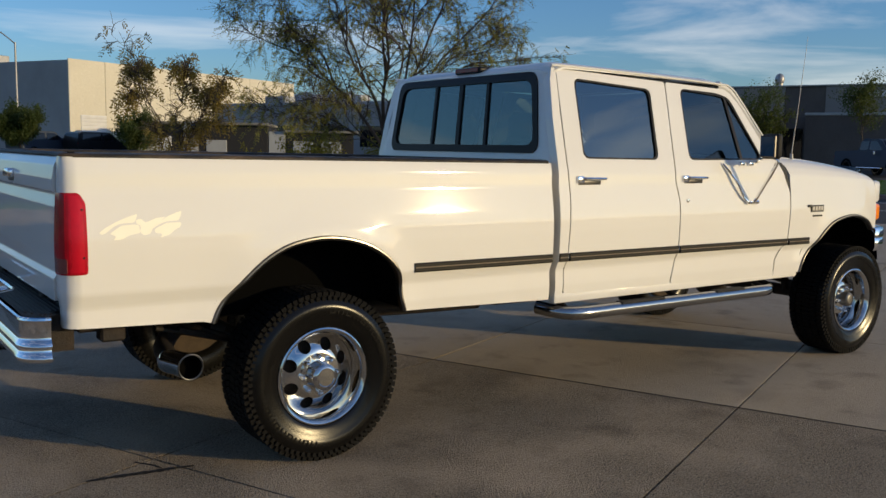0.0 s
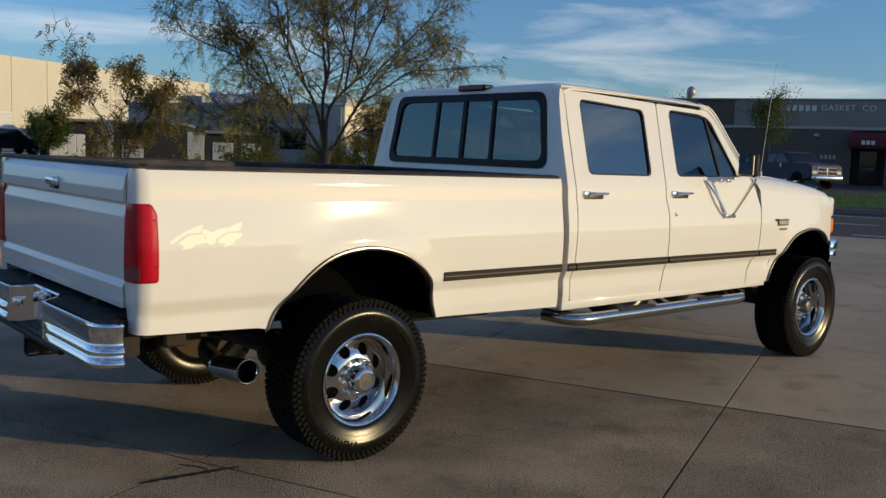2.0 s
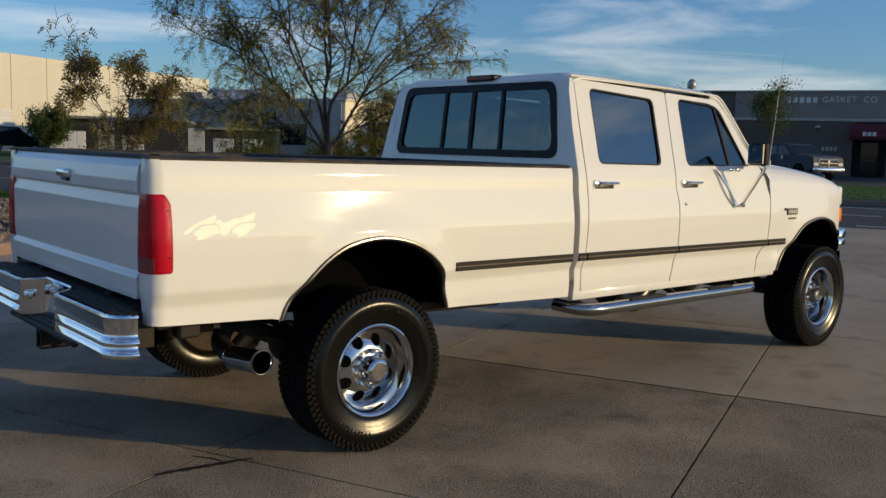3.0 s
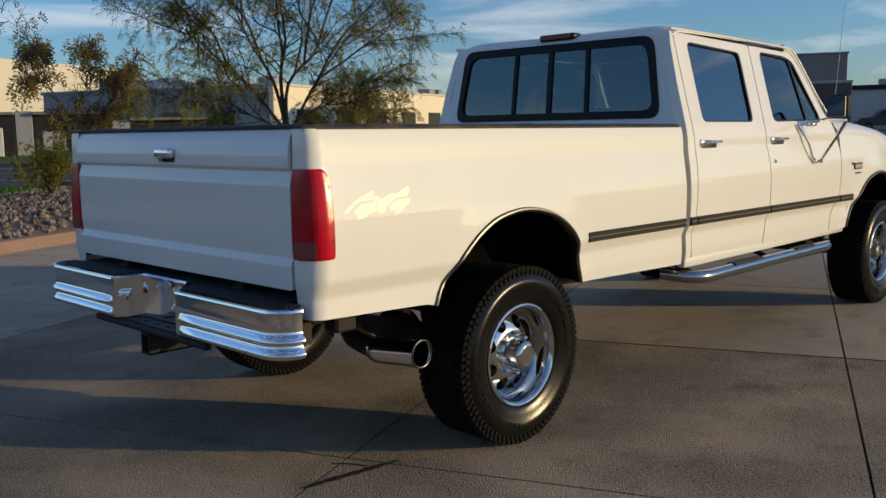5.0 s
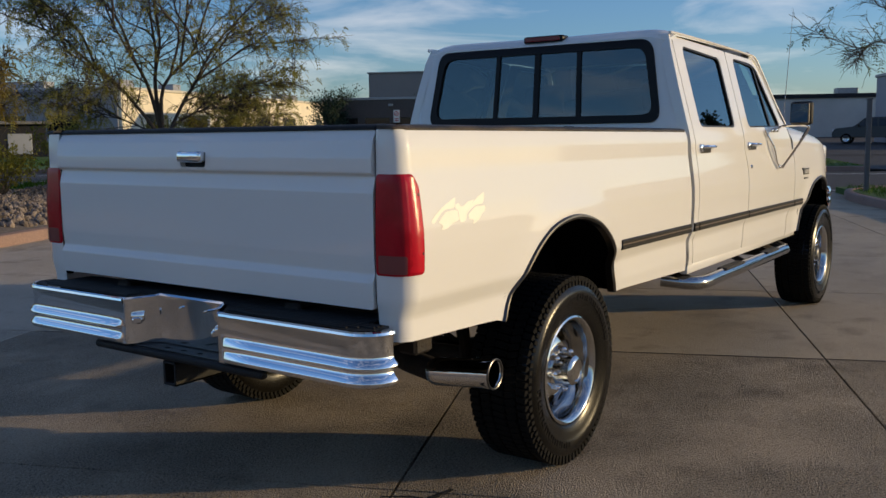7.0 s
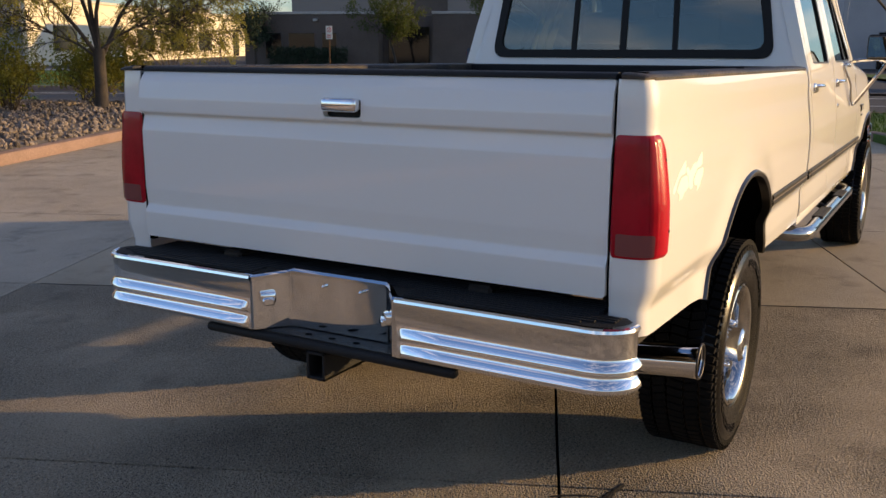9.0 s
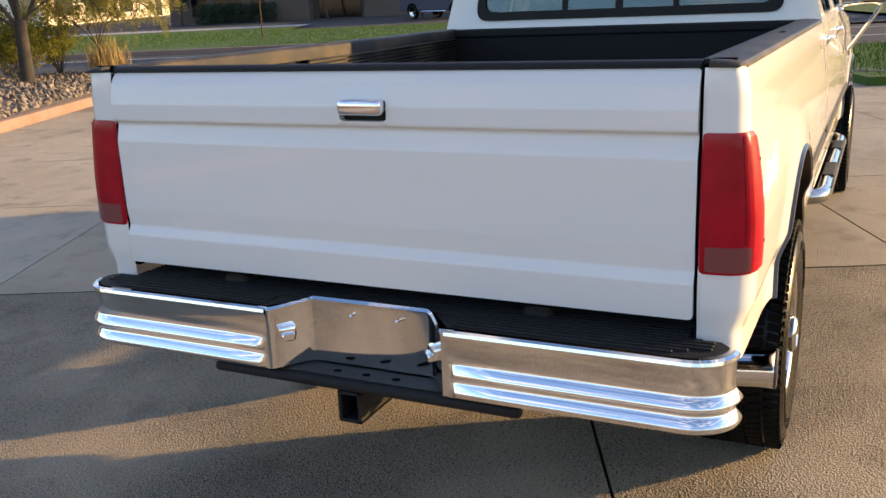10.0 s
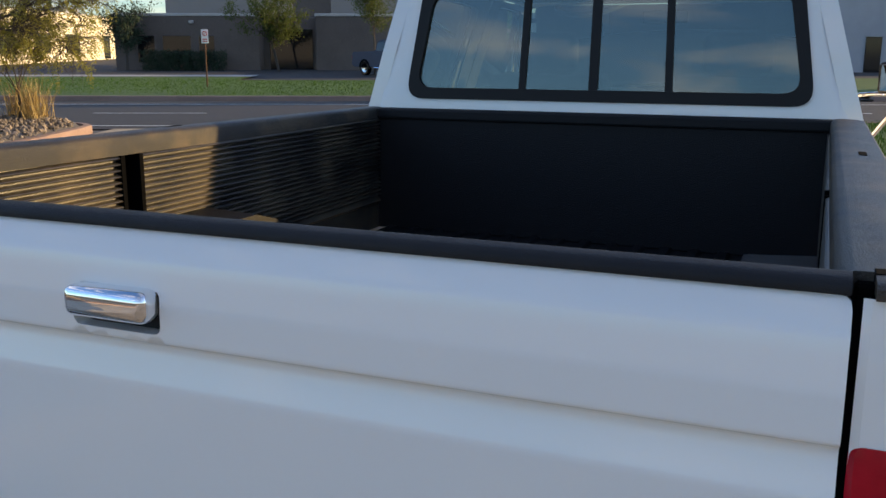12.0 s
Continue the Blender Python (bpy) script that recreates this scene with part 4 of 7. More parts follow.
for sx, sy_list in ((1.60, ((-0.42, 0.36), (0.42, 0.36))), (2.42, ((-0.44, 0.30), (0.44, 0.30)))):
    for yc, hw in sy_list:
        bm = bmesh.new()
        box(bm, sx, sx + 0.16, yc - hw, yc + hw, 1.02, 1.50 if sx > 2 else 1.44, 0.06, 3, Matrix.Translation((sx, 0, 1.0)) @ Matrix.Rotation(radians(-12), 4, "Y") @ Matrix.Translation((-sx, 0, -1.0)))
        box(bm, sx + 0.02, sx + 0.52, yc - hw, yc + hw, 0.84, 1.04, 0.05, 3)
        seat = part("seat", bm, M["seat"], truck, "grey cloth seat", smooth=True)
        if sx > 2:
            bm = bmesh.new()
            box(bm, sx - 0.115, sx - 0.005, yc - 0.15, yc + 0.15, 1.50, 1.70, 0.05, 4)
            part("headrest", bm, M["seat"], seat, smooth=True)
bm = bmesh.new()
ring = [(2.98 + 0.09 * math.sin(a), 0.44 + 0.19 * math.cos(a), 1.30 + 0.165 * math.sin(a)) for a in (k * math.tau / 24 for k in range(25))]
tube(bm, ring, 0.016, 8)
tube(bm, [(2.98, 0.26, 1.30), (2.99, 0.44, 1.30), (2.98, 0.62, 1.30)], 0.018, 6)
tube(bm, [(2.99, 0.44, 1.30), (3.30, 0.44, 1.16)], 0.025, 8)
part("steering_wheel", bm, M["dash"], truck, smooth=True)
bm = bmesh.new()
box(bm, 3.02, 3.035, -0.12, 0.12, 1.755, 1.82, 0.012, 2)
part("inside_mirror", bm, M["dash"], truck)

# front wings, bonnet, front end
def wing_point(sgn):
    def at(x, z):
        k = 1.0 - 0.42 * max(0.0, (x - 3.5) / 1.0) ** 1.6
        h = fender_half(min(z, 1.419)) - 0.030 * max(0.0, (x - 4.25) / 0.35) ** 2
        zz = z if z < 1.20 else 1.20 + (z - 1.20) * k
        return (x - 0.03 * max(0.0, (z - 1.25) / 0.17) ** 2 * (1 if x > 4.47 else 0), sgn * (h + (flare(x, z, FRONT_ARCH) if 3.55 < x and z < 1.25 else 0)), zz)
    return at


for sgn in (-1, 1):
    outline = [(3.389, 0.620)] + FRONT_ARCH + [(4.612, 0.90), (4.615, 1.26), (4.57, 1.36), (4.51, 1.418), (3.47, 1.418), (3.52, 1.30), (3.522, 1.18), (3.494, 0.85), (3.394, 0.73)]
    wing = sheet("front_wing", outline, wing_point(sgn), M["paint"], truck, step=0.04, vstep=0.014, depth=0.03, inward=(0, -sgn, 0))
    bm = bmesh.new()
    prev = None
    mid = Vector((4.15, 0, 0.62))
    for x, z in FRONT_ARCH:
        p = Vector(wing_point(sgn)(x, z)) + Vector((0, sgn * 0.004, 0))
        away = Vector((p.x - mid.x, 0, p.z - mid.z)).normalized()
        ring = [bm.verts.new(q) for q in (p + away * 0.012 + Vector((0, -sgn * 0.004, 0)), p + away * 0.007 + Vector((0, sgn * 0.006, 0)), p + Vector((0, sgn * 0.007, 0)),
                                          p - away * 0.010, p - away * 0.010 + Vector((0, -sgn * 0.03, 0)))]
        if prev:
            for k in range(4):
                bm.faces.new((prev[k], prev[k + 1], ring[k + 1], ring[k]) if sgn > 0 else (prev[k + 1], prev[k], ring[k], ring[k + 1]))
        prev = ring
    part("arch_trim", bm, M["trim_chrome"], wing, "chrome wheel-arch trim", smooth=True)
    # badge: dark plate with bars
    yb = cab_half(1.065) + 0.003
    bm = bmesh.new()
    box(bm, 3.735, 3.885, sgn * yb - 0.004, sgn * yb + 0.004, 1.045, 1.092, 0.003)
    box(bm, 3.70, 3.745, sgn * yb - 0.004, sgn * yb + 0.004, 1.078, 1.096, 0.003)
    badge = part("badge", bm, M["badge"], wing, "dark plastic badge")
    bm = bmesh.new()
    for k in range(4):
        box(bm, 3.748 + 0.033 * k, 3.772 + 0.033 * k, sgn * yb - 0.006, sgn * yb + 0.006, 1.055, 1.082)
    part("badge_bar", bm, M["metal_grey"], badge)
    bm = bmesh.new()
    box(bm, 3.76, 3.87, sgn * yb - 0.003, sgn * yb + 0.003, 1.012, 1.024, 0.002)
    part("badge_bar", bm, M["badge"], badge)
    # head lamp and turn lamp at the front corner
    bm = bmesh.new()
    box(bm, 4.60, 4.70, sgn * 0.815 - 0.12, sgn * 0.815 + 0.12, 1.085, 1.25, 0.03, 4)
    part("head_lamp", bm, M["lamp_glass"], truck, "clear head lamp", smooth=True)
    bm = bmesh.new()
    box(bm, 4.60, 4.705, sgn * 0.815 - 0.124, sgn * 0.815 + 0.124, 0.955, 1.080, 0.025, 4)
    part("turn_lamp", bm, M["amber"], truck, "amber turn lamp", smooth=True)
# bonnet
def hood_z(x, y):
    k = 1.0 - 0.42 * max(0.0, (x - 3.5) / 1.0) ** 1.6
    return 1.20 + 0.215 * k + 0.022 * (1 - (y / 0.82) ** 2) - 0.16 * max(0.0, (x - 4.49) / 0.16) ** 2.5


sheet("bonnet", rounded([(3.50, -0.835), (4.64, -0.80), (4.64, 0.80), (3.50, 0.835)], 0.05, 4), lambda u, v: (u, v, hood_z(u, v)), M["paint"], truck, step=0.06, depth=0.02, inward=(0, 0, -1))
# smoked deflector along the bonnet's front edge
bm = bmesh.new()
rings = []
for k in range(25):
    y = -0.76 + 1.52 * k / 24
    x = 4.655 - 0.05 * (y / 0.76) ** 2
    end = 1.0 - 0.45 * abs(y / 0.76) ** 6
    z = hood_z(4.60, y) - 0.045
    rings.append([bm.verts.new(q) for q in ((x - 0.02, y, z), (x + 0.012, y, z + 0.05 * end), (x + 0.006, y, z + 0.105 * end), (x + 0.001, y, z + 0.105 * end), (x + 0.005, y, z + 0.05 * end), (x - 0.026, y, z + 0.004))])
for r0, r1 in zip(rings, rings[1:]):
    for k in range(6):
        bm.faces.new((r0[k], r0[(k + 1) % 6], r1[(k + 1) % 6], r1[k]))
bm.faces.new(rings[0])
bm.faces.new(rings[-1][::-1])
bmesh.ops.recalc_face_normals(bm, faces=bm.faces)
part("bonnet_deflector", bm, M["seal"], truck, "smoked black stone deflector", smooth=True)
bm = bmesh.new()
ctrl = [(4.40, -0.865, 1.285), (4.50, -0.83, 1.30), (4.59, -0.70, 1.315), (4.62, -0.35, 1.325), (4.625, 0.0, 1.327), (4.62, 0.35, 1.325), (4.59, 0.70, 1.315), (4.50, 0.83, 1.30), (4.40, 0.865, 1.285)]
pts = [p + Vector((0.065, 0, 0)) for p in curve_points(ctrl, 4)]
lo = [bm.verts.new(p - Vector((0.012, 0, 0.045))) for p in pts]
hi = [bm.verts.new(p + Vector((0.012, 0, 0.03))) for p in pts]
hi2 = [bm.verts.new(p + Vector((0.0, 0, 0.036))) for p in pts]
lo2 = [bm.verts.new(p - Vector((0.022, 0, 0.045))) for p in pts]
for k in range(len(pts) - 1):
    for a, b in ((lo, hi), (hi, hi2), (hi2, lo2)):
        bm.faces.new((a[k], a[k + 1], b[k + 1], b[k]))
part("bug_shield", bm, M["window_dark"], truck, "dark smoked bonnet deflector", smooth=True)
bm = bmesh.new()
box(bm, 4.53, 4.615, -0.86, 0.86, 0.90, 1.26, 0.02, 2)
part("grille_panel", bm, M["black"], truck)
bm = bmesh.new()
pts = curve_points([(4.55, -0.985, 0.83), (4.62, -0.985, 0.83), (4.74, -0.93, 0.83), (4.80, -0.70, 0.83), (4.82, 0, 0.83), (4.80, 0.70, 0.83), (4.74, 0.93, 0.83), (4.62, 0.985, 0.83), (4.55, 0.985, 0.83)], 5)
prof = [(-0.03, 0.075), (0.0, 0.078), (0.012, 0.06), (0.012, 0.01), (0.004, 0.0), (0.012, -0.012), (0.012, -0.075), (0.0, -0.095), (-0.03, -0.095)]
rows = []
for i, p in enumerate(pts):
    d = (pts[min(i + 1, len(pts) - 1)] - pts[max(i - 1, 0)]).normalized()
    n = Vector((d.y, -d.x, 0))
    rows.append([bm.verts.new(p + n * o + Vector((0, 0, dz))) for o, dz in prof])
for r0, r1 in zip(rows, rows[1:]):
    for k in range(len(prof) - 1):
        bm.faces.new((r0[k], r0[k + 1], r1[k + 1], r1[k]))
bmesh.ops.recalc_face_normals(bm, faces=bm.faces)
part("front_bumper", bm, M["chrome"], truck, "chrome front bumper", smooth=True)

# rear bumper: chrome face bars with two ribs, black step pads, plate recess
BY = 0.022
face_prof = [(0.0, 0.772), (-0.008, 0.776), (-0.016, 0.772), (-0.018, 0.764), (-0.011, 0.753), (-0.010, 0.700), (-0.010, 0.689), (-0.0125, 0.685), (-0.0255, 0.670), (-0.0265, 0.664), (-0.0225, 0.658), (-0.010, 0.652),
             (-0.010, 0.640), (-0.0125, 0.636), (-0.0255, 0.620), (-0.0265, 0.612), (-0.022, 0.604), (-0.010, 0.598), (0.0, 0.597), (0.02, 0.597)]
bumper = tagged(new("rear_bumper"), "")
bumper.parent = truck
bumper.location = (-0.057, -0.040, 0)
bumper["label"] = "chrome step bumper with black step pads"


def face_bar(path, rib=1.0):
    """The bumper's bright face along a plan path of (x, y)."""
    bm = bmesh.new()
    rows = []
    pts = [Vector((x, y, 0)) for x, y in path]
    for i, p in enumerate(pts):
        d = (pts[min(i + 1, len(pts) - 1)] - pts[max(i - 1, 0)]).normalized()
        n = Vector((d.y, -d.x, 0))
        if n.x > 0 and abs(n.x) > 0.2:
            n = -n
        r = rib[i] if isinstance(rib, list) else rib
        rows.append([bm.verts.new(p - n * (-0.010 + (o + 0.010) * (r if -0.027 < o < -0.0101 and z < 0.75 else 1.0)) + Vector((0, 0, z))) for o, z in face_prof])
    for r0, r1 in zip(rows, rows[1:]):
        for k in range(len(face_prof) - 1):
            bm.faces.new((r0[k], r0[k + 1], r1[k + 1], r1[k]))
    bmesh.ops.recalc_face_normals(bm, faces=bm.faces)
    return bm


def corner_path(sgn):
    arc = [(-1.108 - 0.082 * math.cos(a), BY + sgn * (0.84 + 0.095 * math.sin(a))) for a in (radians(d) for d in range(0, 91, 10))]
    return [(-1.19, BY + sgn * y) for y in (0.268, 0.282, 0.297, 0.42, 0.56, 0.70, 0.80)] + arc + [(-1.102, BY + sgn * 0.935)]


for sgn in (-1, 1):
    part("face_bar", face_bar(corner_path(sgn), [0.0, 0.0] + [1.0] * 20), M["chrome"], bumper, "chrome bumper face with two ribs", smooth=True)
    # ends of the ribs, and the slanted cheek towards the plate
    bm = bmesh.new()
    pts = [(-1.1885, BY + sgn * 0.292), (-1.19, BY + sgn * 0.268), (-1.192, BY + sgn * 0.258), (-1.185, BY + sgn * 0.248), (-1.115, BY + sgn * 0.192), (-1.105, BY + sgn * 0.175), (-1.103, BY + sgn * 0.0)]
    zs = [(0.772, 0.012), (0.777, 0.004), (0.770, -0.004), (0.755, 0.0), (0.60, 0.0), (0.597, 0.02)]
    rows = [[bm.verts.new((x + o + (0 if i > 3 else (-0.0102 if i < 3 else -0.006)), y, z + (0.010 * min(1.0, max(0, i - 3) / 2) if z > 0.7 else 0))) for z, o in zs] for i, (x, y) in enumerate(pts)]
    for r0, r1 in zip(rows, rows[1:]):
        for k in range(len(zs) - 1):
            bm.faces.new((r0[k], r0[k + 1], r1[k + 1], r1[k]))
    bmesh.ops.recalc_face_normals(bm, faces=bm.faces)
    part("plate_recess", bm, M["chrome"], bumper, "chrome licence plate recess", smooth=True)
    # licence lamp
    bm = bmesh.new()
    box(bm, -0.030, 0.010, -0.026, 0.026, -0.016, 0.020, 0.009, 2, pose(-1.158, BY + sgn * 0.236, 0.700, 0, 0, sgn * 46))
    box(bm, -0.040, -0.020, -0.018, 0.018, -0.020, 0.004, 0.004, 1, pose(-1.158, BY + sgn * 0.236, 0.700, 0, 0, sgn * 46))
    part("licence_lamp", bm, M["chrome"], bumper, "small chrome licence lamp", smooth=True)
    # step pad with ribs
    bm = bmesh.new()
    path = corner_path(sgn)
    inner_x = -0.93
    yb = [BY, BY + sgn * 0.19, BY + sgn * 0.268]
    rim_pts = [(-1.098, yb[0]), (-1.098, yb[1])] + path
    top = [bm.verts.new((x + (0.006 if abs(y - BY) < 0.8 else 0.002), y - sgn * (0.006 if abs(y - BY) > 0.9 else 0), 0.777)) for x, y in rim_pts]
    back = [bm.verts.new((inner_x if abs(y - BY) < 0.82 else -1.072, BY + sgn * min(abs(y - BY), 0.905), 0.777)) for x, y in rim_pts]
    for k in range(len(rim_pts) - 1):
        try:
            bm.faces.new((top[k], top[k + 1], back[k + 1], back[k]))
        except ValueError:
            pass
    bmesh.ops.remove_doubles(bm, verts=bm.verts, dist=0.0008)
    bmesh.ops.recalc_face_normals(bm, faces=bm.faces)
    if bm.faces and sum(f.normal.z for f in bm.faces) < 0:
        bmesh.ops.reverse_faces(bm, faces=bm.faces)
    pad = part("step_pad", bm, M["black"], bumper, "ribbed black step pad")
    for r in range(12):
        bm = bmesh.new()
        x = -1.172 + 0.019 * r
        y1 = 0.895 - 0.05 * max(0, 2 - r) ** 0.7 if x < -1.09 else 0.83
        y0 = 0.28 if x < -1.1 else 0.0
        a, b = sorted((BY + sgn * y0, BY + sgn * y1))
        box(bm, x, x + 0.010, a, b, 0.776, 0.7815, 0.0015)
        part("tread_rib", bm, M["black"], pad)
# plate carrier, bolts and slots, hitch bar and receiver
for y, z in ((0.055, 0.745), (-0.085, 0.745)):
    bm = bmesh.new()
    tube(bm, [(-1.106, BY + y, z), (-1.117, BY + y - 0.004, z - 0.003)], 0.0042, 8)
    part("plate_bolt", bm, M["chrome"], bumper)
# black step floor under the plate recess
bm = bmesh.new()
plan = [(-1.180, -0.262), (-1.122, -0.205), (-1.109, -0.19), (-1.109, 0.19), (-1.122, 0.205), (-1.180, 0.262)]
low = [bm.verts.new((x, BY + y, 0.590)) for x, y in plan]
top = [bm.verts.new((x, BY + y, 0.597)) for x, y in plan]
bm.faces.new(top)
bm.faces.new(low[::-1])
for k in range(6):
    bm.faces.new((low[k], low[(k + 1) % 6], top[(k + 1) % 6], top[k]))
bmesh.ops.recalc_face_normals(bm, faces=bm.faces)
step = part("lower_step", bm, M["black"], bumper, "black steel lower step with slots")


def oval(bm, centre, across, along_v, rx, ry):
    """A dark oval laid on the plate, standing for a hole's shade."""
    c, u, v = Vector(centre), Vector(across), Vector(along_v)
    bm.faces.new([bm.verts.new(c + u * rx * math.cos(a) + v * ry * math.sin(a)) for a in (k * math.tau / 14 for k in range(14))])


for y in (-0.125, -0.035, 0.055):
    bm = bmesh.new()
    oval(bm, (-1.148, BY + y + 0.03, 0.5976), (0, 1, 0), (-1, 0, 0), 0.013, 0.010)
    part("step_hole", bm, M["soot_and_shade"], step)
bm = bmesh.new()
box(bm, -1.197, -1.165, BY - 0.46, BY + 0.47, 0.562, 0.592, 0.013, 4)
box(bm, -1.17, -1.12, BY - 0.30, BY + 0.30, 0.566, 0.588, 0.004)
box(bm, -1.15, -0.95, BY - 0.30, BY + 0.30, 0.545, 0.585, 0.01)
part("hitch_bar", bm, M["black"], bumper, "black steel hitch bar")
bm = bmesh.new()
for a in ((-0.035, -0.025, 0.47, 0.56), (0.025, 0.035, 0.47, 0.56), (-0.035, 0.035, 0.47, 0.48), (-0.035, 0.035, 0.55, 0.56)):
    box(bm, -1.19, -0.85, BY + 0.03 + a[0], BY + 0.03 + a[1], a[2], a[3], 0.002)
part("receiver", bm, M["black"], bumper, "black square hitch receiver")
bm = bmesh.new()
box(bm, -1.085, -1.0, BY - 0.86, BY + 0.86, 0.62, 0.77)
part("bumper_core", bm, M["under"], bumper)

# wheels
def make_wheel(deep):
    """A wheel at the origin, its outer face towards -y; deep: a dished rear rim, else a front rim with its hub."""
    w = tagged(new("wheel"), "")
    R, HW = 0.393, 0.135
    bm = bmesh.new()
    prof = [(0.222, 0.10), (0.235, 0.12), (0.27, 0.137), (0.32, 0.142), (0.352, 0.135), (0.372, 0.118), (0.380, 0.09), (0.382, 0.0), (0.380, -0.09), (0.372, -0.118), (0.352, -0.135),
            (0.338, -0.1395), (0.335, -0.1415), (0.32, -0.1425), (0.298, -0.1420), (0.294, -0.1395), (0.27, -0.137), (0.247, -0.128), (0.235, -0.124), (0.226, -0.116), (0.218, -0.10)]
    revolve(bm, prof, 72)
    tyre = part("tyre", bm, M["rubber"], w, "black all-terrain tyre", smooth=True)
    bm = bmesh.new()
    rnd = random.Random(5)
    for k in range(78):
        a = k * math.tau / 78
        for row, (y0, y1, da) in enumerate(((-0.128, -0.088, 0.0), (-0.078, -0.036, 0.5), (-0.026, 0.026, 0.0), (0.036, 0.078, 0.5), (0.088, 0.128, 0.0))):
            aa = a + da * math.tau / 78
            ln = (0.0112 if row in (0, 4) else 0.0118) * (1 + rnd.uniform(-0.12, 0.12))
            m = Matrix.Rotation(-aa, 4, "Y") @ Matrix.Translation((0.380, 0, 0))
            box(bm, -0.012, 0.0125, y0, y1, -ln, ln, 0.0, 1, m @ Matrix.Rotation(radians(14 if row % 2 else -8), 4, "X"))
        for sy in (-1, 1):
            m = Matrix.Rotation(-a, 4, "Y") @ Matrix.Translation((0.366, 0, 0))
            box(bm, -0.014, 0.008, sy * 0.120, sy * 0.134, -0.0085, 0.0085, 0.0, 1, m)
    part("tread", bm, M["tread"], tyre)["kind"] = "stuff"
    # raised marks on the side wall, as plain bars
    bm = bmesh.new()
    for start, count in ((38, 9), (205, 10)):
        for k in range(count):
            a = radians(start + k * 8.2)
            m = Matrix.Rotation(-a, 4, "Y") @ Matrix.Translation((0.308, -0.1425, 0))
            for dz in (-0.012, 0.012):
                box(bm, -0.013, 0.013, -0.0022, 0.002, dz - 0.0035, dz + 0.0035, 0.0, 1, m)
            box(bm, 0.007 if k % 2 else -0.013, 0.013 if k % 2 else -0.007, -0.0022, 0.002, -0.012, 0.012, 0.0, 1, m)
    part("sidewall_mark", bm, M["rubber"], tyre)["kind"] = "stuff"
    # rim barrel and lip
    bm = bmesh.new()
    face = -0.045 if deep else -0.030
    revolve(bm, [(0.200, 0.11), (0.212, 0.02), (0.196, -0.05), (0.200, -0.105), (0.207, -0.116), (0.2135, -0.124), (0.221, -0.127), (0.2275, -0.124), (0.229, -0.116), (0.226, -0.10)], 72)
    rim = part("rim", bm, M["polished"], w, "polished aluminium rim", smooth=True)
    holes = [[(0.142 * math.cos(a) + 0.030 * math.cos(q), 0.142 * math.sin(a) + 0.030 * math.sin(q)) for q in (k * math.tau / 16 for k in range(16))] for a in (i * math.tau / 8 for i in range(8))]

    def disc(u, v):
        r = math.hypot(u, v)
        return (u, face - 0.020 * math.cos(min(1.0, max(0.0, (r - 0.09) / 0.11)) * math.pi) - (0.02 if r < 0.08 else 0.0) * (1 - r / 0.08), v)
    ring = [(0.1995 * math.cos(a), 0.1995 * math.sin(a)) for a in (k * math.tau / 64 for k in range(64))]
    sheet("rim_face", ring, disc, M["polished"], rim, "polished rim face with round holes", holes=holes, step=0.02, depth=0.022, inward=(0, 1, 0))
    bm = bmesh.new()
    revolve(bm, [(0.001, face + 0.04), (0.19, face + 0.05)], 32)
    part("brake_drum", bm, M["under"], rim)
    bm = bmesh.new()
    revolve(bm, [(0.001, 0.098), (0.224, 0.098), (0.232, 0.112), (0.222, 0.126), (0.150, 0.130), (0.001, 0.136)], 32)
    part("backing_plate", bm, M["dusty"], rim, "dusty brown brake backing plate")
    hub_r, hub_y = (0.058, -0.150) if deep else (0.046, -0.112)
    bm = bmesh.new()
    revolve(bm, [(hub_r + 0.012, face - 0.01), (hub_r + 0.006, face - 0.03), (hub_r + 0.004, hub_y + 0.012), (hub_r - 0.004, hub_y + 0.003), (hub_r - 0.014, hub_y), (hub_r - 0.018, hub_y + 0.004), (0.001, hub_y + 0.003)], 36)
    part("hub_cap", bm, M["polished"] if deep else M["hub"], rim, "chrome centre cap" if deep else "dull locking hub", smooth=True)
    for i in range(8):
        a = (i + 0.5) * math.tau / 8
        bm = bmesh.new()
        revolve(bm, [(0.0135, face + 0.0), (0.0125, face - 0.040), (0.010, face - 0.050), (0.004, face - 0.056), (0.0005, face - 0.057)], 10, (0.086 * math.cos(a), 0, 0.086 * math.sin(a)))
        part("wheel_nut", bm, M["chrome"], rim, smooth=True)
    return w


rear_wheel, front_wheel = make_wheel(True), make_wheel(False)
AX = 0.393
for src, x, y in ((rear_wheel, 0.0, 0.862), (front_wheel, 4.277, 0.885)):
    src.parent = truck
    src.matrix_basis = pose(x, -y, AX, 0, 20, 0)
    copy_thing(src, pose(x, y, AX, 0, 40, 180))

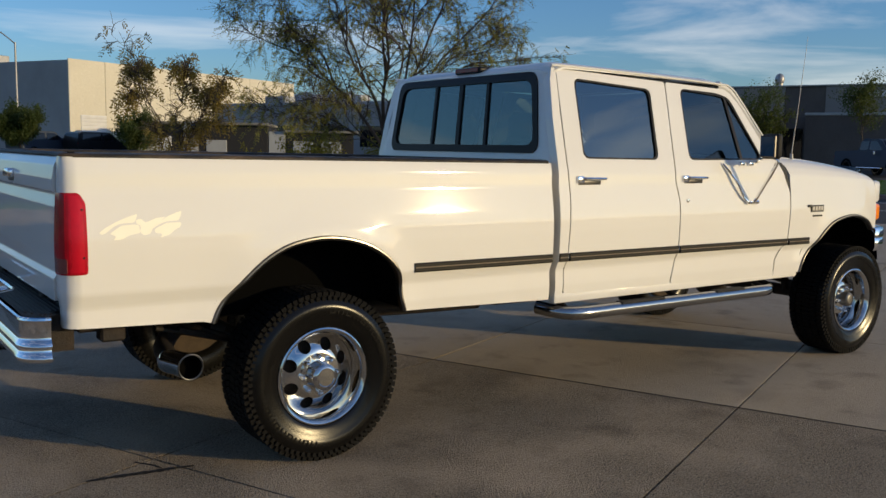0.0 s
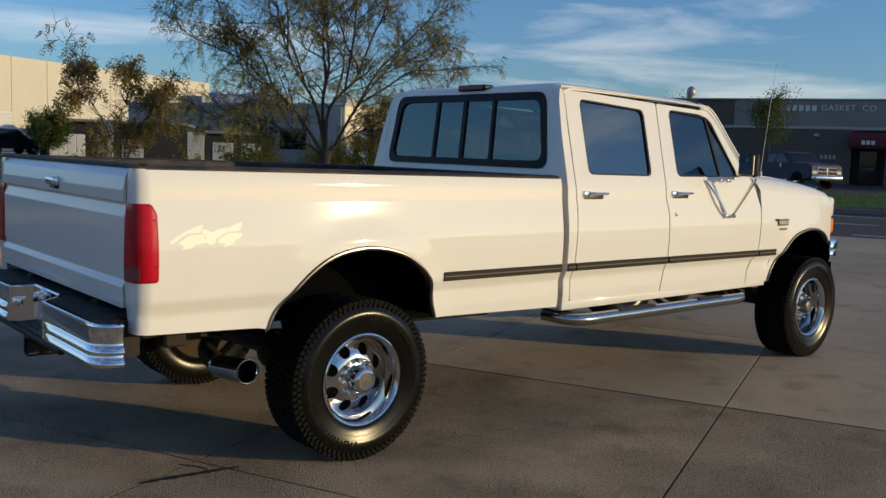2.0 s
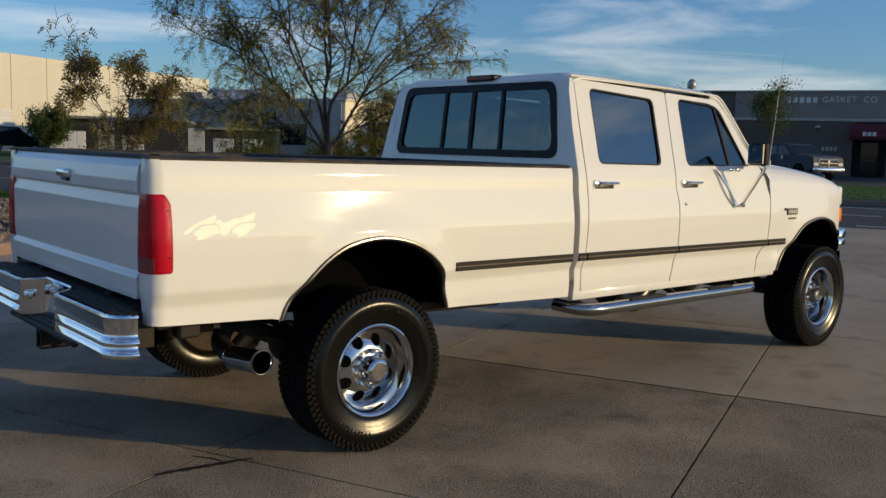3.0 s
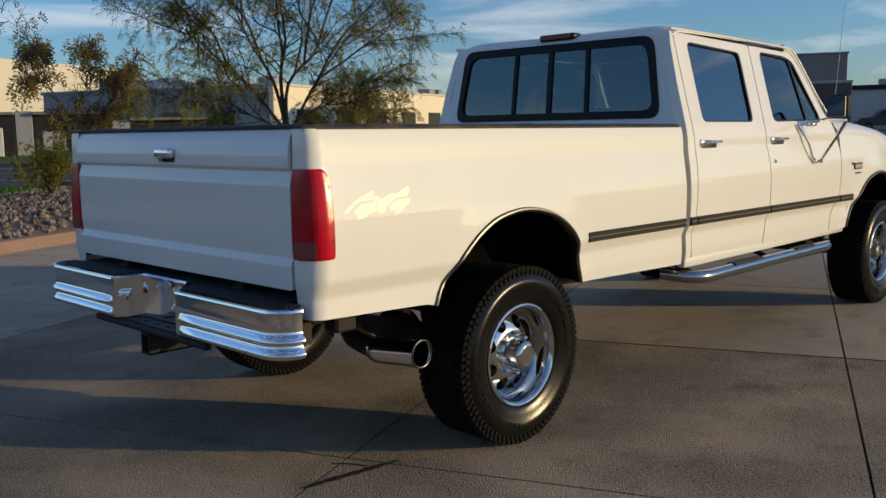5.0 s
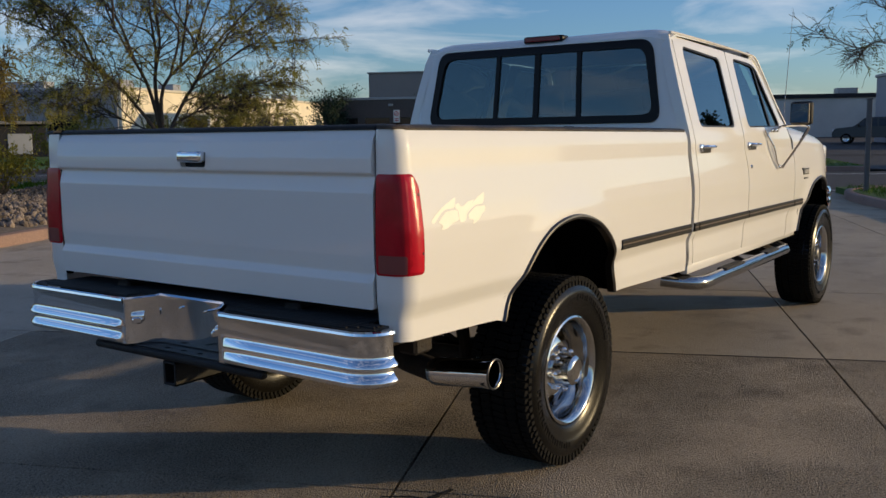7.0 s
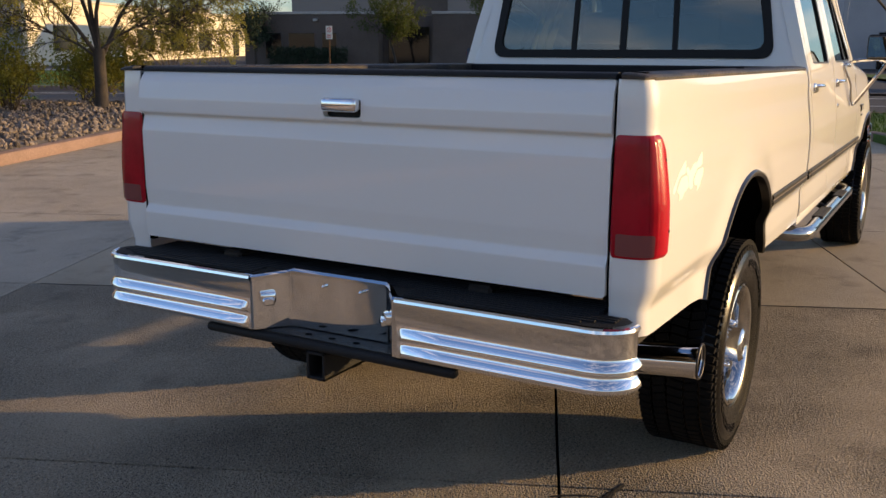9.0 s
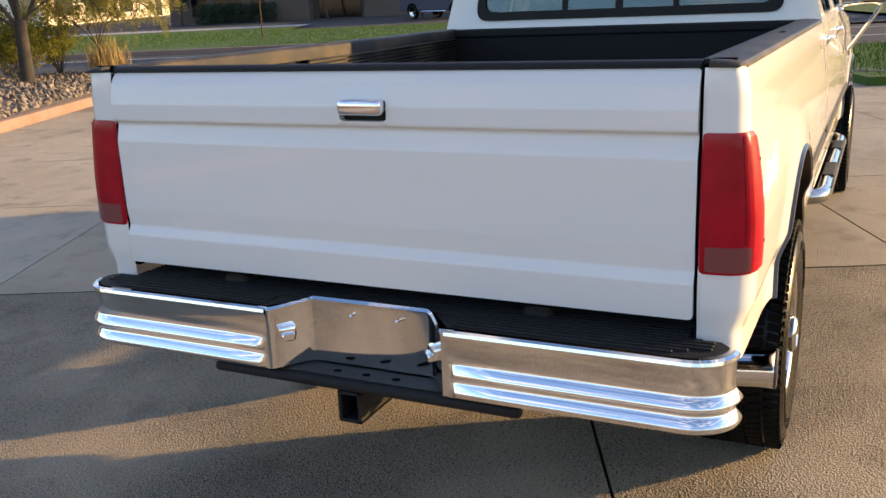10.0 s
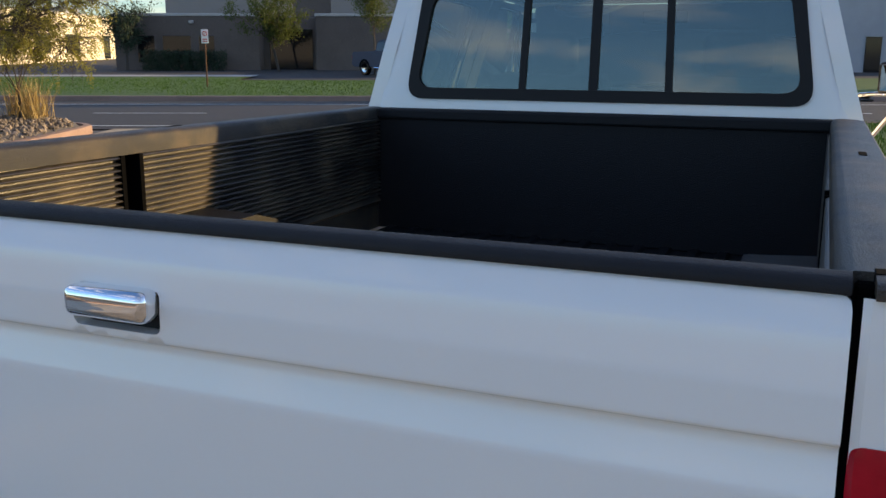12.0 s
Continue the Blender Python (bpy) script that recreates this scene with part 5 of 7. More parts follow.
# running gear
bm = bmesh.new()
tube(bm, [(0, -0.75, AX), (0, 0.75, AX)], 0.05, 12)
bmesh.ops.create_uvsphere(bm, u_segments=14, v_segments=8, radius=0.118, matrix=pose(0.0, -0.18, AX))
part("rear_axle", bm, M["under"], truck, "dark dirty rear axle", smooth=True)
bm = bmesh.new()
tube(bm, [(4.277, -0.75, AX), (4.277, 0.75, AX)], 0.045, 12)
bmesh.ops.create_uvsphere(bm, u_segments=14, v_segments=8, radius=0.15, matrix=pose(4.277, 0.25, AX))
part("front_axle", bm, M["under"], truck, smooth=True)
for sgn in (-1, 1):
    bm = bmesh.new()
    box(bm, -1.10, 4.5, sgn * 0.47 - 0.04, sgn * 0.47 + 0.04, 0.62, 0.80, 0.01)
    part("frame_rail", bm, M["under"], truck)
    for x0 in (0.0, 4.277):
        bm = bmesh.new()
        for k in range(4):
            ln = 0.62 - 0.11 * k
            tube(bm, curve_points([(x0 - ln, sgn * 0.52, 0.60 - 0.012 * k), (x0, sgn * 0.52, 0.47 - 0.012 * k), (x0 + ln, sgn * 0.52, 0.60 - 0.012 * k)], 4), 0.012, 6)
        part("leaf_spring", bm, M["under"], truck)
        bm = bmesh.new()
        tube(bm, [(x0 - 0.12, sgn * 0.54, 0.42), (x0 - 0.20, sgn * 0.54, 0.80)], 0.03, 10)
        part("damper", bm, M["under"], truck)
    # inner wheel arches, near-black: the arches' shade is put into the colour
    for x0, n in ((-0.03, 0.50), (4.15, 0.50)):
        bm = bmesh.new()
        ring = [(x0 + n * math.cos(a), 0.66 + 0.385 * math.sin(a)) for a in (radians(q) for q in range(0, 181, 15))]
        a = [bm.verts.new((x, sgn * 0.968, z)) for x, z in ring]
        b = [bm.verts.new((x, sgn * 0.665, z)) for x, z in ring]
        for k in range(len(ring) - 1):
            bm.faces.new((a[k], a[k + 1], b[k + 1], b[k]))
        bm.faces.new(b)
        part("wheel_arch_liner", bm, M["soot_and_shade"], truck, smooth=True)
bm = bmesh.new()
box(bm, -0.98, 1.38, -0.58, 0.58, 0.80, 0.89)
part("bed_underside", bm, M["under"], truck)
bm = bmesh.new()
box(bm, -0.95, -0.45, -0.42, 0.42, 0.60, 0.80, 0.04, 2)
part("fuel_tank", bm, M["under"], truck)
bm = bmesh.new()
box(bm, -1.04, -0.93, -0.86, 0.86, 0.68, 0.75, 0.01)
box(bm, -0.96, -0.86, -0.90, -0.82, 0.64, 0.70, 0.01)
part("rear_crossmember", bm, M["under"], truck, "dark rear crossmember")
bm = bmesh.new()
box(bm, 1.5, 3.6, -0.32, 0.32, 0.48, 0.72, 0.05, 2)
part("gearbox", bm, M["under"], truck)
# exhaust
bm = bmesh.new()
tube(bm, curve_points([(1.2, -0.55, 0.58), (0.45, -0.52, 0.60), (0.0, -0.50, 0.70), (-0.42, -0.44, 0.62), (-0.58, -0.52, 0.53), (-0.638, -0.75, 0.498)], 6), 0.045, 14)
part("exhaust_pipe", bm, M["under"], truck, smooth=True)
bm = bmesh.new()
e0, e1 = Vector((-0.640, -0.735, 0.496)), Vector((-0.628, -1.012, 0.521))
d = (e1 - e0).normalized()
u = Vector((0, 0, 1))
u = (u - d * u.dot(d)).normalized()
w = d.cross(u)
rings = []
for r, along, slanted in ((0.044, 0.0, 0), (0.052, 0.02, 0), (0.052, 0.05, 0), (0.053, 0.23, 1), (0.056, 0.26, 1), (0.0555, 0.27, 1), (0.050, 0.26, 1), (0.048, 0.18, 0), (0.047, 0.08, 0)):
    ring = []
    for k in range(28):
        o = r * (math.cos(k * math.tau / 28) * u + math.sin(k * math.tau / 28) * w)
        p = e0 + d * along + o
        if slanted:
            p += d * 0.10 * o.z
        ring.append(bm.verts.new(p))
    rings.append(ring)
bore = bmesh.new()
for n, (r0, r1) in enumerate(zip(rings, rings[1:])):
    mesh_to = bm
    if n >= 6:
        r0, r1 = ([bore.verts.new(v.co) for v in r] for r in (r0, r1))
        mesh_to = bore
    for k in range(28):
        mesh_to.faces.new((r0[k], r0[(k + 1) % 28], r1[(k + 1) % 28], r1[k]))
bmesh.ops.delete(bm, geom=[v for v in bm.verts if not v.link_faces], context="VERTS")
tip = part("exhaust_tip", bm, M["chrome"], truck, "polished straight-cut exhaust tip", smooth=True)
bm = bmesh.new()
tube(bm, [e0 + d * (0.268 + 0.10 * (0.053 * math.cos(k * math.tau / 32)) * u.z) + 0.053 * (math.cos(k * math.tau / 32) * u + math.sin(k * math.tau / 32) * w) for k in range(33)], 0.0042, 8, caps=False)
part("rolled_edge", bm, M["trim_chrome"], tip, "bright rolled edge", smooth=True)
part("bore", bore, M["soot_and_shade"], tip, "sooty bore", smooth=True)
bm = bmesh.new()
revolve(bm, [(0.001, 0.0), (0.0485, 0.0)], 20)
bmesh.ops.transform(bm, matrix=Matrix.Translation(e0 + d * 0.20) @ d.to_track_quat("Y", "Z").to_matrix().to_4x4(), verts=bm.verts)
part("pipe_soot", bm, M["soot_and_shade"], tip)

# side steps
for sgn in (-1, 1):
    bm = bmesh.new()
    path = curve_points([(1.44, sgn * 0.80, 0.56), (1.50, sgn * 0.93, 0.545), (1.60, sgn * 0.985, 0.540), (1.85, sgn * 0.99, 0.540), (2.4, sgn * 0.99, 0.540), (3.1, sgn * 0.99, 0.540), (3.28, sgn * 0.985, 0.540), (3.37, sgn * 0.93, 0.545), (3.40, sgn * 0.82, 0.56)], 5)
    tube(bm, path, 0.038, 18)
    step = part("side_step", bm, M["step_chrome"], truck, "chrome tubular side step", smooth=True)
    for x0, x1 in ((1.90, 2.26), (2.74, 3.02)):
        bm = bmesh.new()
        box(bm, x0, x1, sgn * 0.99 - 0.030, sgn * 0.99 + 0.030, 0.566, 0.581, 0.006, 2)
        part("tread_pad", bm, M["black"], step, "black rubber tread pad")
    for x in (1.55, 2.45, 3.30):
        bm = bmesh.new()
        tube(bm, [(x, sgn * 0.96, 0.545), (x, sgn * 0.78, 0.62), (x, sgn * 0.50, 0.66)], 0.018, 8)
        part("step_bracket", bm, M["under"], step)

# door mirrors on their chrome arms
for sgn in (-1, 1):
    arm = bmesh.new()
    tube(arm, curve_points([(2.80, sgn * 0.950, 1.372), (2.90, sgn * 0.985, 1.26), (2.97, sgn * 0.988, 1.165), (3.02, sgn * 0.992, 1.132)], 4), 0.0085, 8)
    tube(arm, [(3.02, sgn * 1.0, 1.128), (3.10, sgn * 1.0, 1.132)], 0.010, 8)
    tube(arm, curve_points([(3.07, sgn * 1.0, 1.130), (3.065, sgn * 1.03, 1.17), (3.055, sgn * 1.155, 1.362), (3.05, sgn * 1.165, 1.40)], 4), 0.011, 8)
    tube(arm, curve_points([(3.05, sgn * 1.165, 1.40), (3.06, sgn * 1.12, 1.408), (3.10, sgn * 1.0, 1.402), (3.18, sgn * 0.935, 1.385)], 4), 0.010, 8)
    for x, y, z in ((3.03, 0.992, 1.128), (3.10, 0.992, 1.128), (2.99, 0.950, 1.372), (3.08, 0.950, 1.372)):
        box(arm, x - 0.022, x + 0.022, sgn * y - 0.010, sgn * y + 0.010, z - 0.012, z + 0.012, 0.005, 2)
    bmesh.ops.translate(arm, vec=(0.016, 0, 0), verts=arm.verts)
    mirror = part("mirror_arm", arm, M["chrome"], truck, "chrome tubular mirror bracket", smooth=True)
    bm = bmesh.new()
    box(bm, -0.026, 0.026, -0.074, 0.074, -0.078, 0.078, 0.022, 4, pose(3.066, sgn * 1.122, 1.484, 0, 0, sgn * 12))
    head = part("mirror_head", bm, M["black"], mirror, "black door mirror housing", smooth=True)
    bm = bmesh.new()
    box(bm, -0.036, -0.022, -0.064, 0.064, -0.067, 0.067, 0.003, 2, pose(3.066, sgn * 1.122, 1.484, 0, 0, sgn * 12))
    part("mirror_frame", bm, M["trim_chrome"], head, "bright frame round the mirror glass")
    bm = bmesh.new()
    box(bm, -0.0375, -0.036, -0.058, 0.058, -0.061, 0.061, 0.0, 1, pose(3.066, sgn * 1.122, 1.484, 0, 0, sgn * 12))
    part("mirror_glass", bm, M["mirror"], head)
bm = bmesh.new()
tube(bm, [(3.70, -0.835, 1.405), (3.70, -0.835, 1.44)], 0.012, 10)
tube(bm, [(3.70, -0.835, 1.44), (3.73, -0.845, 1.75), (3.775, -0.86, 2.24)], [0.0035, 0.0025, 0.0012], 6)
part("antenna", bm, M["metal_grey"], truck, "thin steel radio antenna", smooth=True)

# ---- the surroundings: a runs across the street, b along it ----
EA, EB = Vector((0.917, 0.399, 0)), Vector((0.399, -0.917, 0))
PLAN = Matrix(((0.917, 0.399, 0, 0), (0.399, -0.917, 0, 0), (0, 0, 1, 0), (0, 0, 0, 1)))


def ab(a, b, z=0.0):
    return Vector((0.917 * a + 0.399 * b, 0.399 * a - 0.917 * b, z))


def rise(a):
    return max(0.0, 0.0125 * (a - 27.0))


def plan_box(bm, a0, a1, b0, b1, z0, z1, bevel=0.0, seg=1):
    k = len(bm.verts)
    tmp = bmesh.new()
    box(tmp, a0, a1, b0, b1, z0, z1, bevel, seg)
    bmesh.ops.transform(tmp, matrix=PLAN, verts=tmp.verts)
    bmesh.ops.reverse_faces(tmp, faces=tmp.faces)
    mesh = bpy.data.meshes.new("tmp")
    tmp.to_mesh(mesh)
    tmp.free()
    bm.from_mesh(mesh)
    bpy.data.meshes.remove(mesh)
    return bm


def setting(ob, label, category):
    return tagged(ob, label, category, kind="structure")


# ground to the horizon, a little lower than what lies on it
bm = bmesh.new()
aa = [-3000, -400, -100, -40, 0, 17.4, 27.0, 29, 60, 100, 200, 500, 3000]
bb = [-3000, -500, -120, -40, 0, 40, 120, 500, 3000]
grid = [[bm.verts.new(ab(a, b, rise(min(a, 110)) - 0.045)) for b in bb] for a in aa]
for i in range(len(aa) - 1):
    for j in range(len(bb) - 1):
        bm.faces.new((grid[i][j], grid[i][j + 1], grid[i + 1][j + 1], grid[i + 1][j]))
bmesh.ops.recalc_face_normals(bm, faces=bm.faces)
if sum(f.normal.z for f in bm.faces) < 0:
    bmesh.ops.reverse_faces(bm, faces=bm.faces)
setting(part("ground", bm, M["soil"]), "bare grey-brown ground reaching the horizon", "ground")

# street
bm = bmesh.new()
plan_box(bm, 17.42, 28.7, -260, 260, -0.2, -0.012)
setting(part("road", bm, M["asphalt"]), "dark asphalt street with white edge lines", "road")
bm = bmesh.new()
plan_box(bm, 18.25, 18.37, -120, -0.5, -0.013, -0.008)
plan_box(bm, 18.25, 18.37, 2.5, 120, -0.013, -0.008)
plan_box(bm, 26.7, 26.82, -120, 120, -0.013, -0.008)
for k in range(-14, 15):
    plan_box(bm, 22.5, 22.6, k * 9.0, k * 9.0 + 3.0, -0.013, -0.008)
setting(part("road_lines", bm, M["line"]), "worn white road lines", "road marking")
# neighbouring asphalt lot behind the rock bed, and the far pavement
bm = bmesh.new()
plan_box(bm, -60, 17.42, -60, -13.2, -0.2, 0.0)
setting(part("side_lot", bm, M["asphalt"]), "dark asphalt of the neighbouring lot", "road")


def slope_strip(name, a0, a1, b0, b1, z_add, mat, label, category, steps=4):
    bm = bmesh.new()
    rows = []
    for i in range(steps + 1):
        a = a0 + (a1 - a0) * i / steps
        rows.append([bm.verts.new(ab(a, b, rise(a) + z_add)) for b in (b0, b1)] )
    for r0, r1 in zip(rows, rows[1:]):
        bm.faces.new((r0[0], r0[1], r1[1], r1[0]))
    bmesh.ops.recalc_face_normals(bm, faces=bm.faces)
    if bm.faces[:][0].normal.z < 0:
        bmesh.ops.reverse_faces(bm, faces=bm.faces)
    return setting(part(name, bm, mat), label, category)


slope_strip("lawn_far_west", 28.95, 45.0, -75, -9.0, 0.13, M["lawn"], "mown green lawn across the street", "lawn")
slope_strip("lawn_far", 28.95, 41.0, -9.0, 9.0, 0.13, M["lawn"], "mown green lawn across the street", "lawn")
slope_strip("lawn_far_east", 28.95, 44.0, 15.0, 90, 0.13, M["lawn"], "mown green lawn across the street", "lawn")
slope_strip("pavement_far", 41.0, 110.0, -90, 90, 0.05, M["asphalt"], "grey paved yard before the far buildings", "pavement", 8)
slope_strip("drive_far", 28.7, 42.0, 9.0, 15.0, 0.03, M["asphalt"], "asphalt driveway across the street", "road")
slope_strip("walk_far", 45.0, 47.2, -75, -9.0, 0.14, M["tilt_grey"], "pale concrete walk along the far lawn", "pavement")


# kerbs as one swept profile each
def kerb_sweep(name, path, label, width=0.16, height=0.15):
    bm = bmesh.new()
    prof = [(0.0, -0.05), (0.0, 0.11), (0.012, 0.14), (0.035, height), (width, height), (width, -0.05)]
    pts = [Vector((p[0], p[1], 0)) for p in path]
    rows = []
    for i, p in enumerate(pts):
        d = (pts[min(i + 1, len(pts) - 1)] - pts[max(i - 1, 0)]).normalized()
        n = Vector((-d.y, d.x, 0))
        rows.append([bm.verts.new(p + n * o + Vector((0, 0, z))) for o, z in prof])
    for r0, r1 in zip(rows, rows[1:]):
        for k in range(len(prof) - 1):
            bm.faces.new((r0[k], r0[k + 1], r1[k + 1], r1[k]))
    bmesh.ops.recalc_face_normals(bm, faces=bm.faces)
    return setting(part(name, bm, M["kerb"], smooth=True), label, "kerb")


def plan_path(ctrl, n=6):
    return [ab(p.x, p.y) for p in curve_points([(a, b, 0) for a, b in ctrl], n)]


left_edge = plan_path([(-30, -6.72), (-12, -6.72), (0, -6.72), (6, -6.74), (12, -6.78), (15.6, -6.78), (16.8, -7.0), (17.3, -7.9), (17.4, -10.5), (17.4, -13.2)], 6)
kerb_sweep("kerb_left", left_edge, "weathered pinkish concrete kerb round the rock bed")
right_edge = plan_path([(17.4, 40), (17.4, 9.0), (17.3, 7.0), (16.6, 5.8), (15.0, 5.35), (12.5, 5.5), (10.9, 6.1), (10.2, 7.6), (10.1, 12), (10.1, 40)], 6)
kerb_sweep("kerb_right", right_edge, "weathered concrete kerb round the grass island")
bm = bmesh.new()
for b0, b1 in ((-75, 9.0), (15.0, 90)):
    plan_box(bm, 28.68, 28.96, b0, b1, -0.05, 0.152, 0.02, 2)
setting(part("kerb_far", bm, M["kerb"]), "concrete kerb along the far lawn", "kerb")

# rock bed: mounded gravel with loose river rocks
def mound(a, b):
    e = max(0.0, min(1.0, (-6.88 - b) / 1.3)) * max(0.0, min(1.0, (b + 13.2) / 2.0)) * max(0.0, min(1.0, (17.3 - a) / 1.5))
    return 0.11 + 0.26 * e * (2 - e) * 0.8 + 0.03 * math.sin(a * 1.3 + b)


bm = bmesh.new()
A0, A1, B0, B1 = -30.0, 17.3, -13.2, -6.86
na, nb = 70, 16
verts = {}
for i in range(na + 1):
    for j in range(nb + 1):
        a, b = A0 + (A1 - A0) * i / na, B0 + (B1 - B0) * j / nb
        if a > 16.0:
            b = min(b, -6.9 - 0.75 * max(0, a - 16.0) ** 1.6)
        verts[i, j] = bm.verts.new(ab(a, b, mound(a, b)))
for i in range(na):
    for j in range(nb):
        bm.faces.new((verts[i, j], verts[i, j + 1], verts[i + 1, j + 1], verts[i + 1, j]))
bmesh.ops.recalc_face_normals(bm, faces=bm.faces)
if sum(f.normal.z for f in bm.faces) < 0:
    bmesh.ops.reverse_faces(bm, faces=bm.faces)
setting(part("rock_bed", bm, M["mulch"], smooth=True), "mounded gravel planting bed", "planting bed")
slope_strip("lawn_near", -30, 17.0, -13.15, -11.6, 0.30, M["lawn"], "strip of green grass behind the rocks", "lawn")


def stone_field(name, count, region, size, mat, label, category, seed):
    rnd = random.Random(seed)
    base = bmesh.new()
    bmesh.ops.create_icosphere(base, subdivisions=1, radius=1.0)
    bv = np.array([v.co for v in base.verts])
    bf = [[v.index for v in f.verts] for f in base.faces]
    base.free()
    vs, fs = [], []
    for k in range(count):
        a, b = region(rnd)
        s = size * rnd.uniform(0.55, 1.45)
        jit = 1 + np.array([[rnd.uniform(-0.22, 0.22)] for _ in bv])
        m = np.array(Euler((rnd.uniform(0, 6), rnd.uniform(0, 6), rnd.uniform(0, 6))).to_matrix())
        c = np.array(ab(a, b, mound(a, b) + s * 0.25))
        p = (bv * jit * np.array([1.25, 0.9, 0.7]) * s) @ m.T + c
        n = len(vs)
        vs += [tuple(q) for q in p]
        fs += [tuple(n + i for i in f) for f in bf]
    mesh = bpy.data.meshes.new(name)
    mesh.from_pydata(vs, [], fs)
    return tagged(link(name, mesh, mat), label, category, kind="stuff")


def bed_spot(rnd):
    while True:
        a, b = rnd.uniform(-3, 17.0), rnd.uniform(-11.6, -7.0)
        if a < 16.0 or b < -7.05 - 0.8 * (a - 16.0) ** 1.6:
            return a, b


stone_field("river_rocks", 9500, bed_spot, 0.042, M["rock"], "loose brown and grey river rocks in the bed", "rocks", 3)
# right grass island
bm = bmesh.new()
plan_box(bm, 10.3, 17.25, 5.6, 40, -0.05, 0.13)
setting(part("lawn_right", bm, M["lawn"]), "green grass on the kerbed island", "lawn")


def blades(name, count, spot, h, w, mat, label, seed, lean=0.35):
    rnd = np.random.RandomState(seed)
    vs, fs = [], []
    for k in range(count):
        p = spot(rnd)
        ang = rnd.uniform(0, math.tau)
        hh = h * rnd.uniform(0.5, 1.3)
        dx, dy = math.cos(ang) * w, math.sin(ang) * w
        lx, ly = rnd.normal(0, lean * hh, 2)
        n = len(vs)
        vs += [(p[0] - dx, p[1] - dy, p[2]), (p[0] + dx, p[1] + dy, p[2]), (p[0] + lx * 0.4 + dx * 0.7, p[1] + ly * 0.4 + dy * 0.7, p[2] + hh * 0.6), (p[0] + lx * 0.4 - dx * 0.7, p[1] + ly * 0.4 - dy * 0.7, p[2] + hh * 0.6), (p[0] + lx, p[1] + ly, p[2] + hh)]
        fs += [(n, n + 1, n + 2, n + 3), (n + 3, n + 2, n + 4)]
    mesh = bpy.data.meshes.new(name)
    mesh.from_pydata(vs, [], fs)
    return tagged(link(name, mesh, mat), label, "grass", kind="stuff")


def far_spot(r):
    a, b = r.uniform(29.0, 40.8), r.uniform(-30, 9)
    a += 4.0 * r.uniform(0, 1) if b < -9 else 0
    return ab(a, b, rise(a) + 0.12)


blades("far_grass", 42000, far_spot, 0.045, 0.012, M["grass"], "mown grass of the far lawn", 4)
blades("island_grass", 9000, lambda r: ab(r.uniform(10.35, 17.2), r.uniform(5.7, 14), 0.12), 0.09, 0.007, M["grass"], "grass on the kerbed island", 5)
blades("strip_grass", 5000, lambda r: ab(r.uniform(-2, 17.0), r.uniform(-13.1, -11.6), 0.29), 0.12, 0.008, M["grass"], "grass behind the rock bed", 6)


# trees
def leaf_mesh(name, spots, mat, parent, size, droop, seed, per=7, spread=0.16, label=""):
    """Many small blades hung in loose clusters at the given spots."""
    rnd = np.random.RandomState(seed)
    vs, fs = [], []
    for p, dirn in spots:
        ax = np.array(dirn) * 0.7 + np.array([0, 0, -droop]) + rnd.normal(0, 0.3, 3)
        ax /= np.linalg.norm(ax)
        for k in range(per):
            o = np.array(p) + ax * spread * rnd.uniform(-0.2, 1.3) + rnd.normal(0, spread * 0.28, 3)
            d = rnd.normal(0, 1, 3) * 0.6 + np.array([0, 0, -0.7 * droop])
            d /= np.linalg.norm(d)
            q = np.cross(d, rnd.normal(0, 1, 3))
            q /= np.linalg.norm(q) + 1e-9
            L, W = size * rnd.uniform(0.6, 1.4), size * 0.24 * rnd.uniform(0.7, 1.3)
            n = len(vs)
            vs += [tuple(o), tuple(o + d * L * 0.5 + q * W), tuple(o + d * L), tuple(o + d * L * 0.5 - q * W)]
            fs.append((n, n + 1, n + 2, n + 3))
    mesh = bpy.data.meshes.new(name)
    mesh.from_pydata(vs, [], fs)
    ob = link(name, mesh, mat, parent, label)
    return ob


